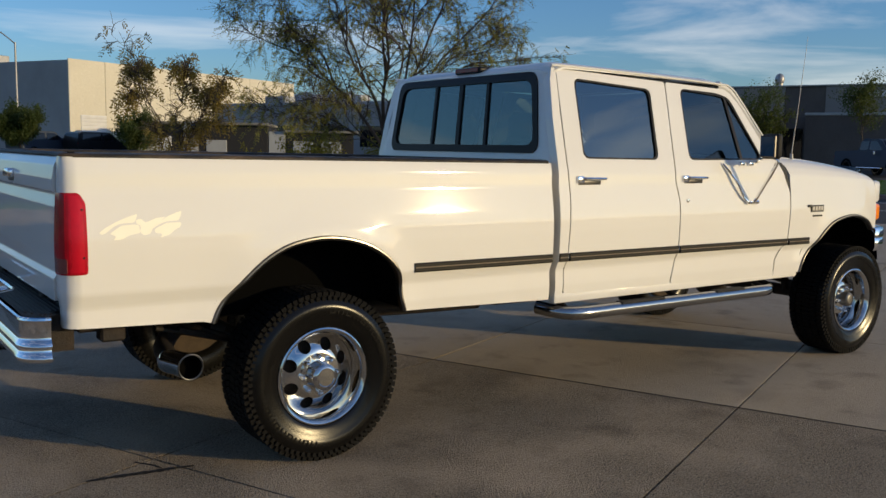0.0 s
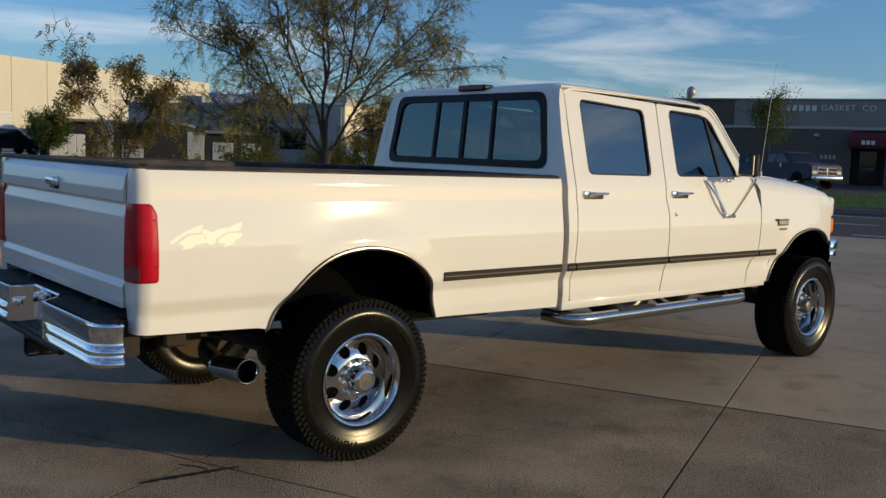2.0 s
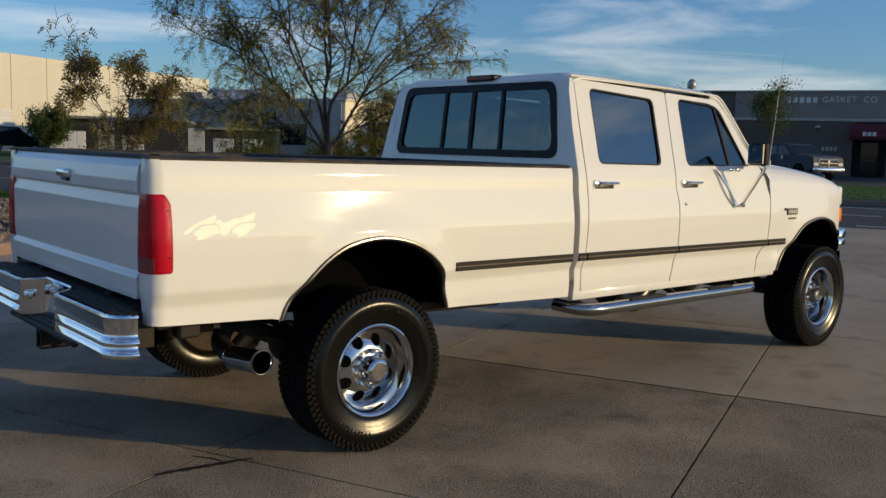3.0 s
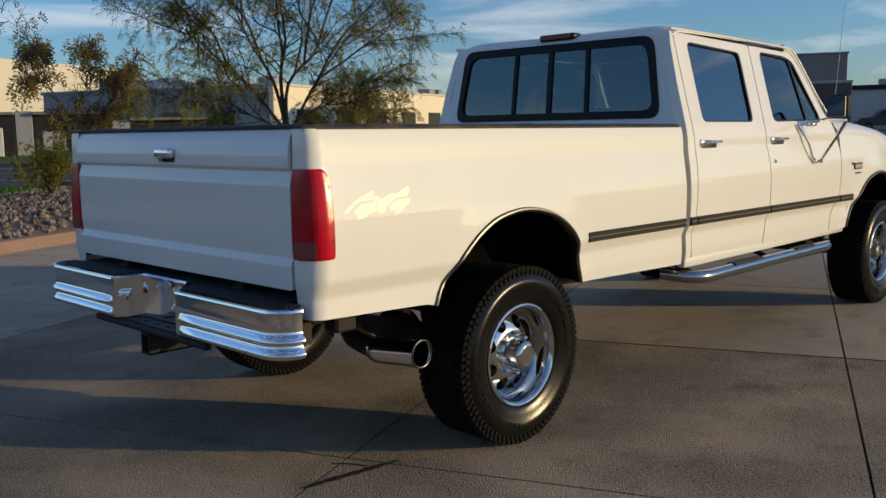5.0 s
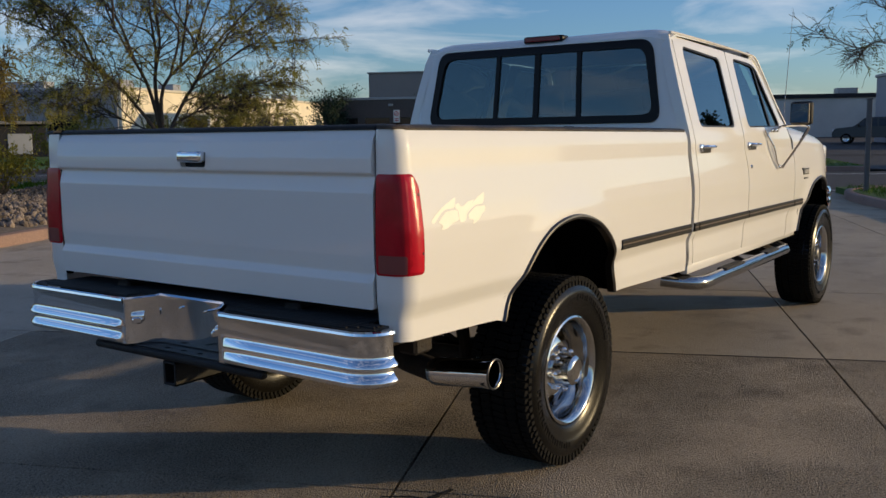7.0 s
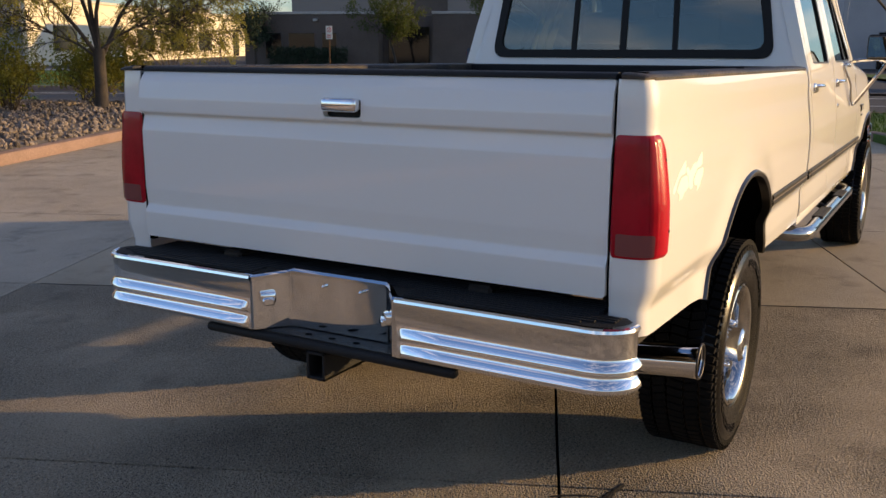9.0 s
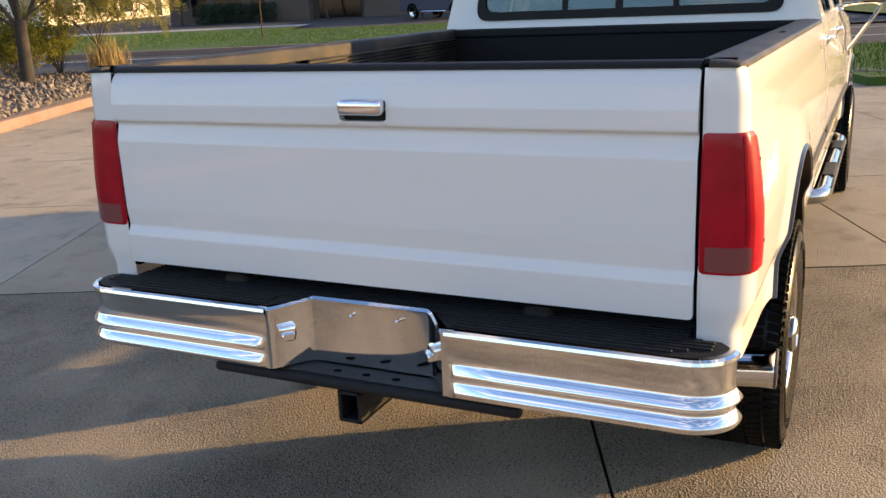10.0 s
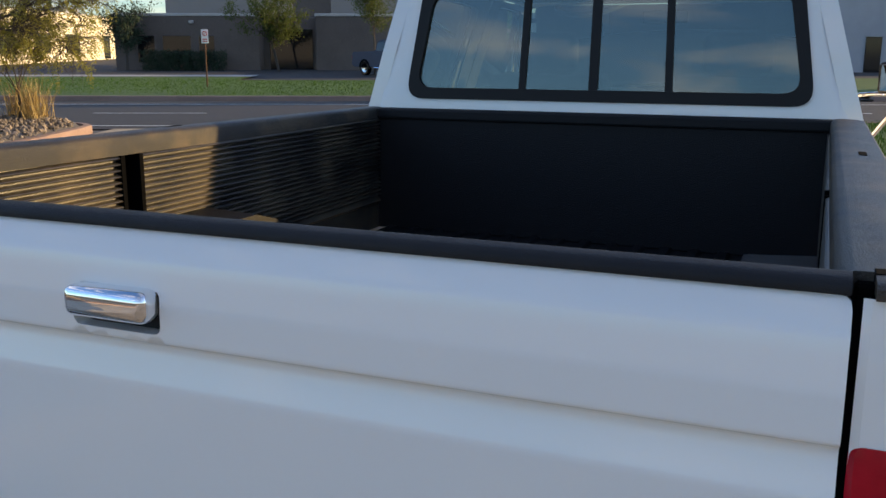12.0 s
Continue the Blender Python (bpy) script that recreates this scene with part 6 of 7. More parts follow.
def tree(name, base, label, height, spread, seed, mat, trunk_r, fork=1.3, stems=5, levels=4, leaf=0.06, per=7, droop=0.8, keep=1.0, lean=(0, 0), leaf_from=2, cluster=0.16, up=0.55):
    t = thing(name, label, "tree", at=base)
    rnd = random.Random(seed)
    bm = bmesh.new()
    spots = []

    def limb(p, d, length, r, level):
        n = 5 if level < 3 else 4
        pts, rad = [p], [r]
        for k in range(n):
            d = (d + Vector((rnd.uniform(-1, 1), rnd.uniform(-1, 1), rnd.uniform(-0.5, 0.7))) * (0.16 + 0.05 * level)).normalized()
            p = p + d * length / n
            pts.append(p)
            rad.append(max(0.0025, r * (1 - 0.62 * (k + 1) / n)))
        tube(bm, pts, rad, 9 if level < 1 else (6 if level < 3 else 4), caps=False)
        if level >= leaf_from:
            for q0, q1 in zip(pts, pts[1:]):
                for f in (0.2, 0.6, 1.0):
                    if rnd.random() < keep:
                        spots.append((q0.lerp(q1, f), d))
        if level < levels:
            kids = (4 if level < 2 else 3) + (rnd.random() < 0.5)
            for c in range(kids):
                i = rnd.randint(max(1, n - 4), n)
                turn = Vector((rnd.uniform(-1, 1), rnd.uniform(-1, 1), rnd.uniform(-0.25, up))).normalized()
                nd = (d * 0.75 + turn * 0.85).normalized()
                limb(pts[i], nd, length * rnd.uniform(0.48, 0.72), rad[i] * 0.72, level + 1)

    top = Vector((lean[0] * fork, lean[1] * fork, fork))
    tube(bm, [(0, 0, -0.15), (0, 0, 0.02), (lean[0] * fork * 0.5 + 0.02, lean[1] * fork * 0.5, fork * 0.5), tuple(top)], [trunk_r * 1.5, trunk_r * 1.12, trunk_r * 0.95, trunk_r * 0.85], 12)
    for k in range(stems):
        a = k * math.tau / stems + rnd.uniform(-0.3, 0.3)
        out = spread / height * rnd.uniform(0.7, 1.25)
        limb(top - Vector((0, 0, rnd.uniform(0, 0.25) * fork)), Vector((math.cos(a) * out, math.sin(a) * out, 1.0)).normalized(), (height - fork) * 0.52, trunk_r * 0.42, 0)
    part("trunk", bm, M["bark"], t, "brown bark trunk and limbs", smooth=True)
    crown = leaf_mesh("crown", spots, mat, t, leaf, droop, seed + 1, per, cluster)
    crown["kind"] = "stuff"
    return t


def spreading_tree(name, base, label, mat, trunk_r, fork, limbs, seed, side, leaf=0.05, leafy=0.6, reach_gain=1.0, twigs=2, hang=0.45):
    """A low-forked open tree: a few long curved limbs to given tips (across, up, depth), side branches, twigs and hanging feathery leaves."""
    t = thing(name, label, "tree", at=base)
    rnd = random.Random(seed)
    across, deep = Vector((side[0], side[1], 0)), Vector((-side[1], side[0], 0))
    bm = bmesh.new()
    spots = []

    def wander(p, d, length, r0, r1, n, sag, wob):
        pts, rad = [p], [r0]
        for k in range(n):
            d = (d + Vector((rnd.uniform(-1, 1), rnd.uniform(-1, 1), rnd.uniform(-1, 1))) * wob + Vector((0, 0, -sag))).normalized()
            p = p + d * length / n
            pts.append(p)
            rad.append(r0 + (r1 - r0) * (k + 1) / n)
        return pts, rad

    def twig(p, d, length):
        pts, rad = wander(p, d, length, 0.0055, 0.002, 4, 0.05, 0.28)
        tube(bm, pts, rad, 3, caps=False)
        for q0, q1 in zip(pts[1:], pts[2:]):
            for f in (0.0, 0.5):
                if rnd.random() < leafy:
                    spots.append((q0.lerp(q1, f), (q1 - q0).normalized()))

    def branch(p, d, length, r):
        pts, rad = wander(p, d, length, r, 0.005, 6, 0.02, 0.22)
        tube(bm, pts, rad, 5, caps=False)
        for i in range(1, 7):
            for c in range(twigs if i > 2 else 1):
                turn = Vector((rnd.uniform(-1, 1), rnd.uniform(-1, 1), rnd.uniform(-0.6, 0.7))).normalized()
                way = (pts[i] - pts[i - 1]).normalized()
                twig(pts[i], (way * 0.7 + turn * 0.8).normalized(), rnd.uniform(0.25, 0.55) * (0.4 + 0.6 * reach_gain))

    top = Vector((0.02, 0, fork))
    tube(bm, [(0, 0, -0.2), (0, 0, 0.03), (0.03, 0.01, fork * 0.5), tuple(top)], [trunk_r * 1.5, trunk_r * 1.1, trunk_r * 0.95, trunk_r * 0.9], 12)
    stems = []
    for x, z, y, r, *fork_at in limbs:
        tip = top + across * x + deep * y + Vector((0, 0, z))
        start = top - Vector((0, 0, rnd.uniform(0.0, 0.3)))
        if fork_at:
            stem = stems[fork_at[0]]
            start = stem[round(fork_at[1] * (len(stem) - 1))]
        reach = tip - start
        bend = Vector((rnd.uniform(-1, 1), rnd.uniform(-1, 1), 0)) * 0.11 * reach.length
        q1 = start.lerp(tip, 0.25) + Vector((0, 0, 0.07 * reach.length)) - bend * 0.3
        q2 = start.lerp(tip, 0.52) + bend * 0.9 + Vector((0, 0, (0.10 if z < 2.2 else 0.02) * reach.length))
        q3 = start.lerp(tip, 0.78) + Vector((rnd.uniform(-1, 1), rnd.uniform(-1, 1), rnd.uniform(-0.2, 1))) * 0.07 * reach.length
        pts = curve_points([start, q1, q2, q3, tip], 4)
        n = len(pts)
        stems.append(pts)
        tube(bm, pts, [r * 0.8 * (1 - 0.86 * i / (n - 1)) for i in range(n)], 8, caps=False)
        for i in range(3 if fork_at else 4, n):
            way = (pts[i] - pts[i - 1]).normalized()
            for c in range(1 if i < 7 or rnd.random() < 0.35 else 2):
                turn = Vector((rnd.uniform(-1, 1), rnd.uniform(-1, 1), rnd.uniform(-0.25, 0.6))).normalized()
                branch(pts[i], (way * 0.8 + turn * 0.75).normalized(), rnd.uniform(0.55, 1.1) * reach_gain * (1.25 - 0.5 * i / n) * min(1.0, 0.55 + 0.15 * reach.length), max(0.007, r * 0.4 * (1 - 0.8 * i / n)))
    part("trunk", bm, M["bark"], t, "brown bark trunk and limbs", smooth=True)
    # leaves: drooping midribs with small leaflets on both sides
    rs = np.random.RandomState(seed + 1)
    vs, fs = [], []
    for p, d in spots:
        o = np.array(p)
        ax = np.array(d) * 0.8 + rs.normal(0, 0.45, 3) + np.array([0, 0, -hang])
        ax /= np.linalg.norm(ax)
        L = rs.uniform(0.10, 0.19)
        q = np.cross(ax, rs.normal(0, 1, 3))
        q /= np.linalg.norm(q) + 1e-9
        for k in range(5):
            c = o + ax * L * (0.15 + 0.2 * k) + np.array([0, 0, -0.012 * k * k * 0.4])
            for sg in (-1, 1):
                w = q * sg * 0.85 + ax * 0.55 + rs.normal(0, 0.15, 3)
                e = c + w * leaf * rs.uniform(0.7, 1.2)
                h = ax * leaf * 0.24
                m = len(vs)
                vs += [tuple(c), tuple((c + e) / 2 + h), tuple(e), tuple((c + e) / 2 - h)]
                fs.append((m, m + 1, m + 2, m + 3))
    mesh = bpy.data.meshes.new("crown")
    mesh.from_pydata(vs, [], fs)
    link("crown", mesh, mat, t)["kind"] = "stuff"
    return t


# stems first; a limb with a fork names its stem and how far along it leaves
LOCUST_LIMBS = ((-2.0, 1.9, 0.2, 0.052), (-1.1, 3.2, -0.4, 0.055), (-0.2, 3.6, 0.3, 0.06), (0.7, 3.3, -0.3, 0.055), (1.7, 2.4, 0.4, 0.052), (1.5, 0.6, -0.2, 0.032), (-1.5, 0.45, 0.2, 0.032),
                (-3.5, 2.8, 0.5, 0.034, 0, 0.40), (-2.7, 3.6, -0.6, 0.034, 0, 0.55), (-2.3, 2.5, 0.9, 0.024, 0, 0.75), (-1.9, 4.2, 0.3, 0.034, 1, 0.35), (-0.9, 4.6, -1.0, 0.03, 1, 0.6), (-0.3, 5.0, 0.9, 0.036, 2, 0.35), (0.4, 4.9, -0.3, 0.034, 2, 0.5),
                (1.0, 4.7, -1.0, 0.034, 3, 0.4), (1.8, 4.2, 0.4, 0.034, 3, 0.5), (2.5, 3.4, -0.4, 0.034, 4, 0.35), (3.1, 2.0, 0.6, 0.032, 4, 0.45), (2.5, 2.6, 1.1, 0.022, 4, 0.7), (2.6, 0.95, -0.6, 0.022, 5, 0.5), (2.3, 0.3, 0.4, 0.018, 5, 0.6),
                (-2.6, 0.75, -0.4, 0.022, 6, 0.45), (-1.7, 1.2, -0.8, 0.02, 6, 0.3), (0.5, 3.6, -2.0, 0.034, 3, 0.3), (-0.6, 3.4, 2.1, 0.034, 2, 0.3))
spreading_tree("honey_locust_tree", ab(13.2, -8.3, 0.33), "honey locust tree with sparse yellow-green autumn leaves", M["leaf"], 0.12, 1.15, LOCUST_LIMBS, 17, (0.8, -0.6), leaf=0.055, leafy=0.14, twigs=3)
spreading_tree("young_yellow_tree", ab(15.75, -7.95, 0.28), "slender young tree with yellow-green autumn leaves", M["shrub"], 0.028, 0.75,
               ((-0.7, 1.3, 0.1, 0.014), (-0.3, 1.6, -0.3, 0.014), (0.25, 1.45, 0.3, 0.014), (0.6, 1.0, -0.2, 0.012), (-0.9, 0.7, -0.3, 0.012), (0.1, 0.9, 0.5, 0.011)), 23, (0.75, -0.66), leaf=0.05, leafy=0.3, reach_gain=0.55, twigs=1)
spreading_tree("young_locust_tree", (3.25, 10.5, 0.33), "young locust tree with drooping green-brown leaves", M["leaf_olive"], 0.035, 0.75,
               ((-1.12, 2.15, 0.0, 0.017), (0.0, 1.5, 0.15, 0.016), (0.85, 1.42, -0.1, 0.015), (-0.7, 1.15, -0.2, 0.011, 0, 0.35), (-0.75, 1.62, 0.25, 0.010, 0, 0.5), (0.28, 1.62, -0.2, 0.010, 1, 0.6), (0.5, 1.2, 0.3, 0.010, 2, 0.5),
                (0.75, 0.75, -0.2, 0.010, 2, 0.25), (0.2, 0.6, 0.3, 0.010), (-0.35, 0.6, -0.3, 0.010)), 41, (0.76, -0.65), leaf=0.07, leafy=0.075, reach_gain=0.27, twigs=1, hang=0.9)
spreading_tree("bare_street_tree", ab(17.0, 7.6, 0.12), "thin street tree nearly bare of leaves", M["leaf_green"], 0.06, 1.9,
               ((-3.1, 1.2, -2.6, 0.034), (-0.5, 2.9, 0.3, 0.036), (0.9, 2.6, -0.4, 0.034), (1.8, 1.6, 0.3, 0.03), (-1.9, 2.0, -1.7, 0.026, 0, 0.4), (-2.2, 0.75, -2.4, 0.018, 0, 0.6), (-1.0, 1.5, -1.7, 0.024, 0, 0.3), (-0.2, 2.4, -1.2, 0.024, 1, 0.4)),
               31, (0.40, -0.917), leaf=0.06, leafy=0.02, reach_gain=0.7, twigs=1)


def conifer(base, label, height, spread, seed):
    """A spruce: straight trunk, whorls of slightly drooping boughs and short needle sprays."""
    t = thing("conifer_tree", label, "tree", at=base)
    rnd = random.Random(seed)
    bm = bmesh.new()
    tube(bm, [(0, 0, -0.3), (0, 0, height * 0.5), (0, 0, height)], [height * 0.016, height * 0.010, 0.01], 8)
    spots = []
    z = height * 0.1
    while z < height * 0.98:
        f = 1 - z / height
        for k in range(rnd.randint(6, 9)):
            a, r = rnd.uniform(0, math.tau), spread * (f ** 0.8) * rnd.uniform(0.6, 1.15) + 0.1
            tip = Vector((math.cos(a) * r, math.sin(a) * r, z - 0.16 * r + rnd.uniform(-0.1, 0.25)))
            root = Vector((0, 0, z))
            tube(bm, [root, root.lerp(tip, 0.5) + Vector((0, 0, 0.05 * r)), tip], [0.03 * f + 0.01, 0.018 * f + 0.006, 0.004], 4, caps=False)
            for c in range(max(3, int(r / 0.13))):
                p = root.lerp(tip, 0.15 + 0.85 * rnd.random())
                spots.append((p, (tip - root).normalized()))
        z += 0.30
    part("trunk", bm, M["bark"], t, "straight brown trunk and boughs", smooth=True)
    leaf_mesh("needles", spots, M["needle"], t, 0.28, 0.4, seed, 8, 0.26)["kind"] = "stuff"
    return t


conifer(Vector((42.5, -12.3, 0.2)), "tall dark green spruce across the street", 9.5, 1.7, 81)
street_post = thing("steel_post", "plain dark grey steel post on the grass verge", "post", at=ab(15.7, 5.86, 0.08))
bm = bmesh.new()
box(bm, -0.045, 0.045, -0.045, 0.045, -0.2, 1.9, 0.008, 2, pose(0, 0, 0, 0, 1.5, 23))
part("shaft", bm, M["post_grey"], street_post)
bm = bmesh.new()
box(bm, -0.055, 0.055, -0.055, 0.055, 1.89, 1.915, 0.008, 2, pose(0, 0, 0, 0, 1.5, 23))
part("cap", bm, M["post_grey"], street_post)


def shrub(base, r, h, seed, mat=M["shrub"], label="yellow-green shrub in the rock bed"):
    t = thing("shrub", label, "shrub", "shrubs in the beds", base)
    rnd = random.Random(seed)
    bm = bmesh.new()
    spots = []
    for k in range(26):
        a, o = rnd.uniform(0, math.tau), rnd.uniform(0.2, 1.0)
        tip = Vector((math.cos(a) * r * o, math.sin(a) * r * o, h * rnd.uniform(0.55, 1.05) * (1 - 0.35 * o * o)))
        pts = [Vector((0, 0, -0.05)), tip * 0.5 + Vector((0, 0, 0.12 * h)), tip]
        tube(bm, pts, [0.010, 0.006, 0.002], 4, caps=False)
        for f in (0.35, 0.5, 0.6, 0.7, 0.8, 0.9, 1.0):
            spots.append((pts[1].lerp(tip, f * 2 - 1) if f > 0.5 else pts[0].lerp(pts[1], f * 2), Vector((0, 0, 1))))
    part("stem", bm, M["bark"], t)
    leaf_mesh("foliage", spots, mat, t, 0.075, 0.5, seed, 11, 0.15)["kind"] = "stuff"
    return t


for k, (a, b, r, h) in enumerate(((14.2, -8.9, 0.9, 1.3), (15.2, -9.4, 1.0, 1.5), (12.3, -9.6, 1.0, 1.2), (13.4, -10.4, 1.1, 1.5), (16.2, -10.2, 0.9, 1.5), (11.2, -10.6, 0.9, 1.1), (8.3, -10.2, 0.8, 1.0), (15.9, -8.9, 0.7, 1.35))):
    shrub(ab(a, b, mound(a, b)), r, h, 40 + k)
for k, (a, b) in enumerate(((16.2, -7.75), (16.4, -8.3), (15.75, -7.75))):
    t = thing("ornamental_grass", "clump of dry straw-coloured ornamental grass", "grass", "dry grass clumps", ab(a, b, mound(a, b) - 0.02))
    ob = blades("grass_blades", 120, lambda r: r.normal(0, 0.10, 3) * np.array([1, 1, 0]), 0.75, 0.006, M["straw"], "", 60 + k, 0.24)
    for key in ("label", "category"):
        if key in ob:
            del ob[key]
    ob.parent = t


# buildings
def wall_box(parent, name, a0, a1, b0, b1, z0, z1, mat, label="", bevel=0.02):
    bm = bmesh.new()
    plan_box(bm, a0, a1, b0, b1, z0, z1, bevel)
    return part(name, bm, mat, parent, label)


zb = rise(57.5) + 0.05
brown = thing("brown_office_building", "low brown office building with a taupe upper wall and lettering", "building")
F = 57.5
# lower storey with a recessed entrance between two wings
wall_box(brown, "wall", F, F + 12, -20.0, -10.8, zb - 0.3, 3.80, M["brown"], "dark brown lower wall")
wall_box(brown, "wall", F + 1.6, F + 12, -10.8, -7.2, zb - 0.3, 3.80, M["brown"])
wall_box(brown, "wall", F, F + 12, -7.2, 1.0, zb - 0.3, 3.80, M["brown"])
wall_box(brown, "wall", F, F + 12, 2.9, 5.2, zb - 0.3, 3.80, M["brown"])
wall_box(brown, "wall", F + 0.8, F + 12, 1.0, 2.9, zb - 0.3, 3.80, M["dark_wall"])
wall_box(brown, "parapet_cap", F - 0.06, F + 0.35, -20.05, -10.75, 3.80, 3.98, M["cap"], "pale metal parapet cap")
wall_box(brown, "parapet_cap", F - 0.06, F + 0.35, -7.25, 5.25, 3.80, 3.98, M["cap"], "pale metal parapet cap")
wall_box(brown, "upper_wall", F + 2.0, F + 12, -17.2, -8.9, 3.80, 5.75, M["taupe"], "taupe upper wall")
wall_box(brown, "upper_wall", F + 2.1, F + 12, -8.9, -6.4, 3.80, 5.75, M["brown"])
wall_box(brown, "upper_wall", F + 2.0, F + 12, -6.4, 5.0, 3.80, 5.75, M["taupe"], "taupe upper wall")
wall_box(brown, "roof", F + 1.9, F + 12.1, -17.3, 5.1, 5.75, 5.84, M["cap"])
for b0, b1 in ((-18.6, -17.4), (-17.0, -15.1), (-14.7, -13.6)):
    wf = wall_box(brown, "window", F - 0.02, F + 0.15, b0, b1, zb + 0.5, zb + 2.15, M["window_dark"], "dark tinted office window")
    for q in (b0, b1 - 0.07):
        wall_box(wf, "window_frame", F - 0.05, F + 0.1, q, q + 0.07, zb + 0.45, zb + 2.2, M["brown"])
wall_box(brown, "entrance", F + 1.55, F + 1.75, -10.4, -7.6, zb, zb + 2.6, M["window_dark"], "dark glazed entrance")
dr = wall_box(brown, "door", F + 0.74, F + 0.9, 1.45, 2.45, zb, zb + 2.1, M["window_dark"], "dark glass entrance door")
wall_box(dr, "door_bar", F + 0.70, F + 0.75, 1.6, 2.3, zb + 1.0, zb + 1.05, M["metal_grey"])
bm = bmesh.new()
aw = [(F - 0.9, zb + 2.25), (F - 0.95, zb + 2.45), (F - 0.75, zb + 2.9), (F - 0.4, zb + 3.15), (F, zb + 3.25), (F, zb + 2.25)]
ends = [[bm.verts.new(ab(a, b, z)) for a, z in aw] for b in (0.85, 3.0)]
for k in range(len(aw)):
    bm.faces.new((ends[0][k], ends[0][(k + 1) % len(aw)], ends[1][(k + 1) % len(aw)], ends[1][k]))
bm.faces.new(ends[0])
bm.faces.new(ends[1])
bmesh.ops.recalc_face_normals(bm, faces=bm.faces)
awn = part("awning", bm, M["awning"], brown, "maroon fabric door awning")
for k in range(3):
    bm = bmesh.new()
    plan_box(bm, F - 1.0, F - 0.94, 1.55 + 0.27 * k, 1.75 + 0.27 * k, zb + 2.48, zb + 2.72)
    part("logo_bar", bm, M["letter"], awn)
for k in range(4):
    bm = bmesh.new()
    plan_box(bm, F - 0.03, F, -0.75 + 0.24 * k, -0.60 + 0.24 * k, zb + 1.55, zb + 1.80)
    part("number_bar", bm, M["cap"], brown)
for b in (-15.2, -1.2):
    bm = bmesh.new()
    plan_box(bm, F - 0.22, F, b, b + 0.30, 3.35, 3.52, 0.03)
    part("wall_lamp", bm, M["cap"], brown, "small wall lamp")
# sign on the upper wall
for k in range(7):
    bm = bmesh.new()
    b0 = -3.98 + 0.40 * k
    plan_box(bm, F + 1.93, F + 2.0, b0, b0 + 0.27, 5.02, 5.40, 0.02)
    part("letter_bar", bm, M["letter"], brown)


def facade_words(words, size, a, b, z, mat, parent, spacing):
    m = Matrix.Translation(ab(a, b, z)) @ Matrix(((0.399, 0, -0.917, 0), (-0.917, 0, -0.399, 0), (0, 1, 0, 0), (0, 0, 0, 1)))
    return flat_text(words, size, mat, parent, m, "letters", 0.03, 0.0, spacing, "pale raised letters")


facade_words("GASKET", 0.52, F + 1.95, -0.02, 5.23, M["letter"], brown, 1.12)
facade_words("CO", 0.52, F + 1.95, 1.78, 5.23, M["letter"], brown, 1.15)
# roof units
for a, b, w, h in ((F + 5, -9.9, 0.8, 1.0),):
    bm = bmesh.new()
    if w < 1:
        bmesh.ops.create_uvsphere(bm, u_segments=14, v_segments=10, radius=0.36, matrix=Matrix.Translation(ab(a, b, 6.45)) @ Matrix.Diagonal((0.9, 0.9, 1.15, 1)))
        tube(bm, [ab(a, b, 5.8), ab(a, b, 6.4)], 0.25, 12)
        part("roof_vent", bm, M["metal_grey"], brown, "round grey roof vent", smooth=True)
    else:
        plan_box(bm, a, a + 1.2, b, b + w, 5.8, 5.8 + h, 0.04)
        part("roof_unit", bm, M["metal_grey"], brown)
# hedge before the windows
hedge = thing("hedge", "dark clipped hedge under the office windows", "hedge", at=ab(F - 1.0, -15.4, zb))
rnd = random.Random(8)
spots = [(Vector((0.399 * q + 0.917 * w, -0.917 * q + 0.399 * w, rnd.uniform(0.0, 1.15))), Vector((0, 0, 1))) for q, w in ((rnd.uniform(-2.6, 2.6), rnd.uniform(-0.5, 0.4)) for _ in range(1500))]
leaf_mesh("foliage", spots, M["needle"], hedge, 0.11, 0.2, 9, 6, 0.12)["kind"] = "stuff"

# neighbouring wing to the right, pale walls
zp = rise(55) + 0.05
pale = thing("pale_warehouse", "long pale grey warehouse with a flat roof", "building")
wall_box(pale, "wall", 55.0, 65, 18.0, 70, zp - 0.3, 4.95, M["pale"], "pale grey wall")
wall_box(pale, "parapet_cap", 54.9, 65.1, 17.9, 70.1, 4.95, 5.15, M["cap"])
for b in (20.2, 27.0, 34.0):
    d = wall_box(pale, "door", 54.93, 55.05, b, b + 1.0, zp, zp + 2.15, M["window_dark"], "dark glazed door")
    wall_box(d, "door_frame", 54.90, 54.97, b - 0.08, b + 1.08, zp + 2.15, zp + 2.25, M["metal_grey"])
for b in (22.6, 29.0):
    wall_box(pale, "window", 54.93, 55.05, b, b + 2.2, zp + 0.9, zp + 2.1, M["window_dark"], "dark window")
zg = rise(84) + 0.05
grey = thing("grey_warehouse", "long low grey warehouse with a dark roof edge", "building")
wall_box(grey, "wall", 84.0, 110, 2.0, 90, zg - 0.4, 4.25, M["tilt_pale"], "pale grey wall")
wall_box(grey, "roof_edge", 83.8, 110.2, 1.8, 90.2, 4.25, 4.62, M["dark_wall"], "dark roof edge")
for b in (9.0, 20.0, 24.5):
    wall_box(grey, "roof_unit", 87, 88.6, b, b + 1.8, 4.62, 5.25, M["metal_grey"])

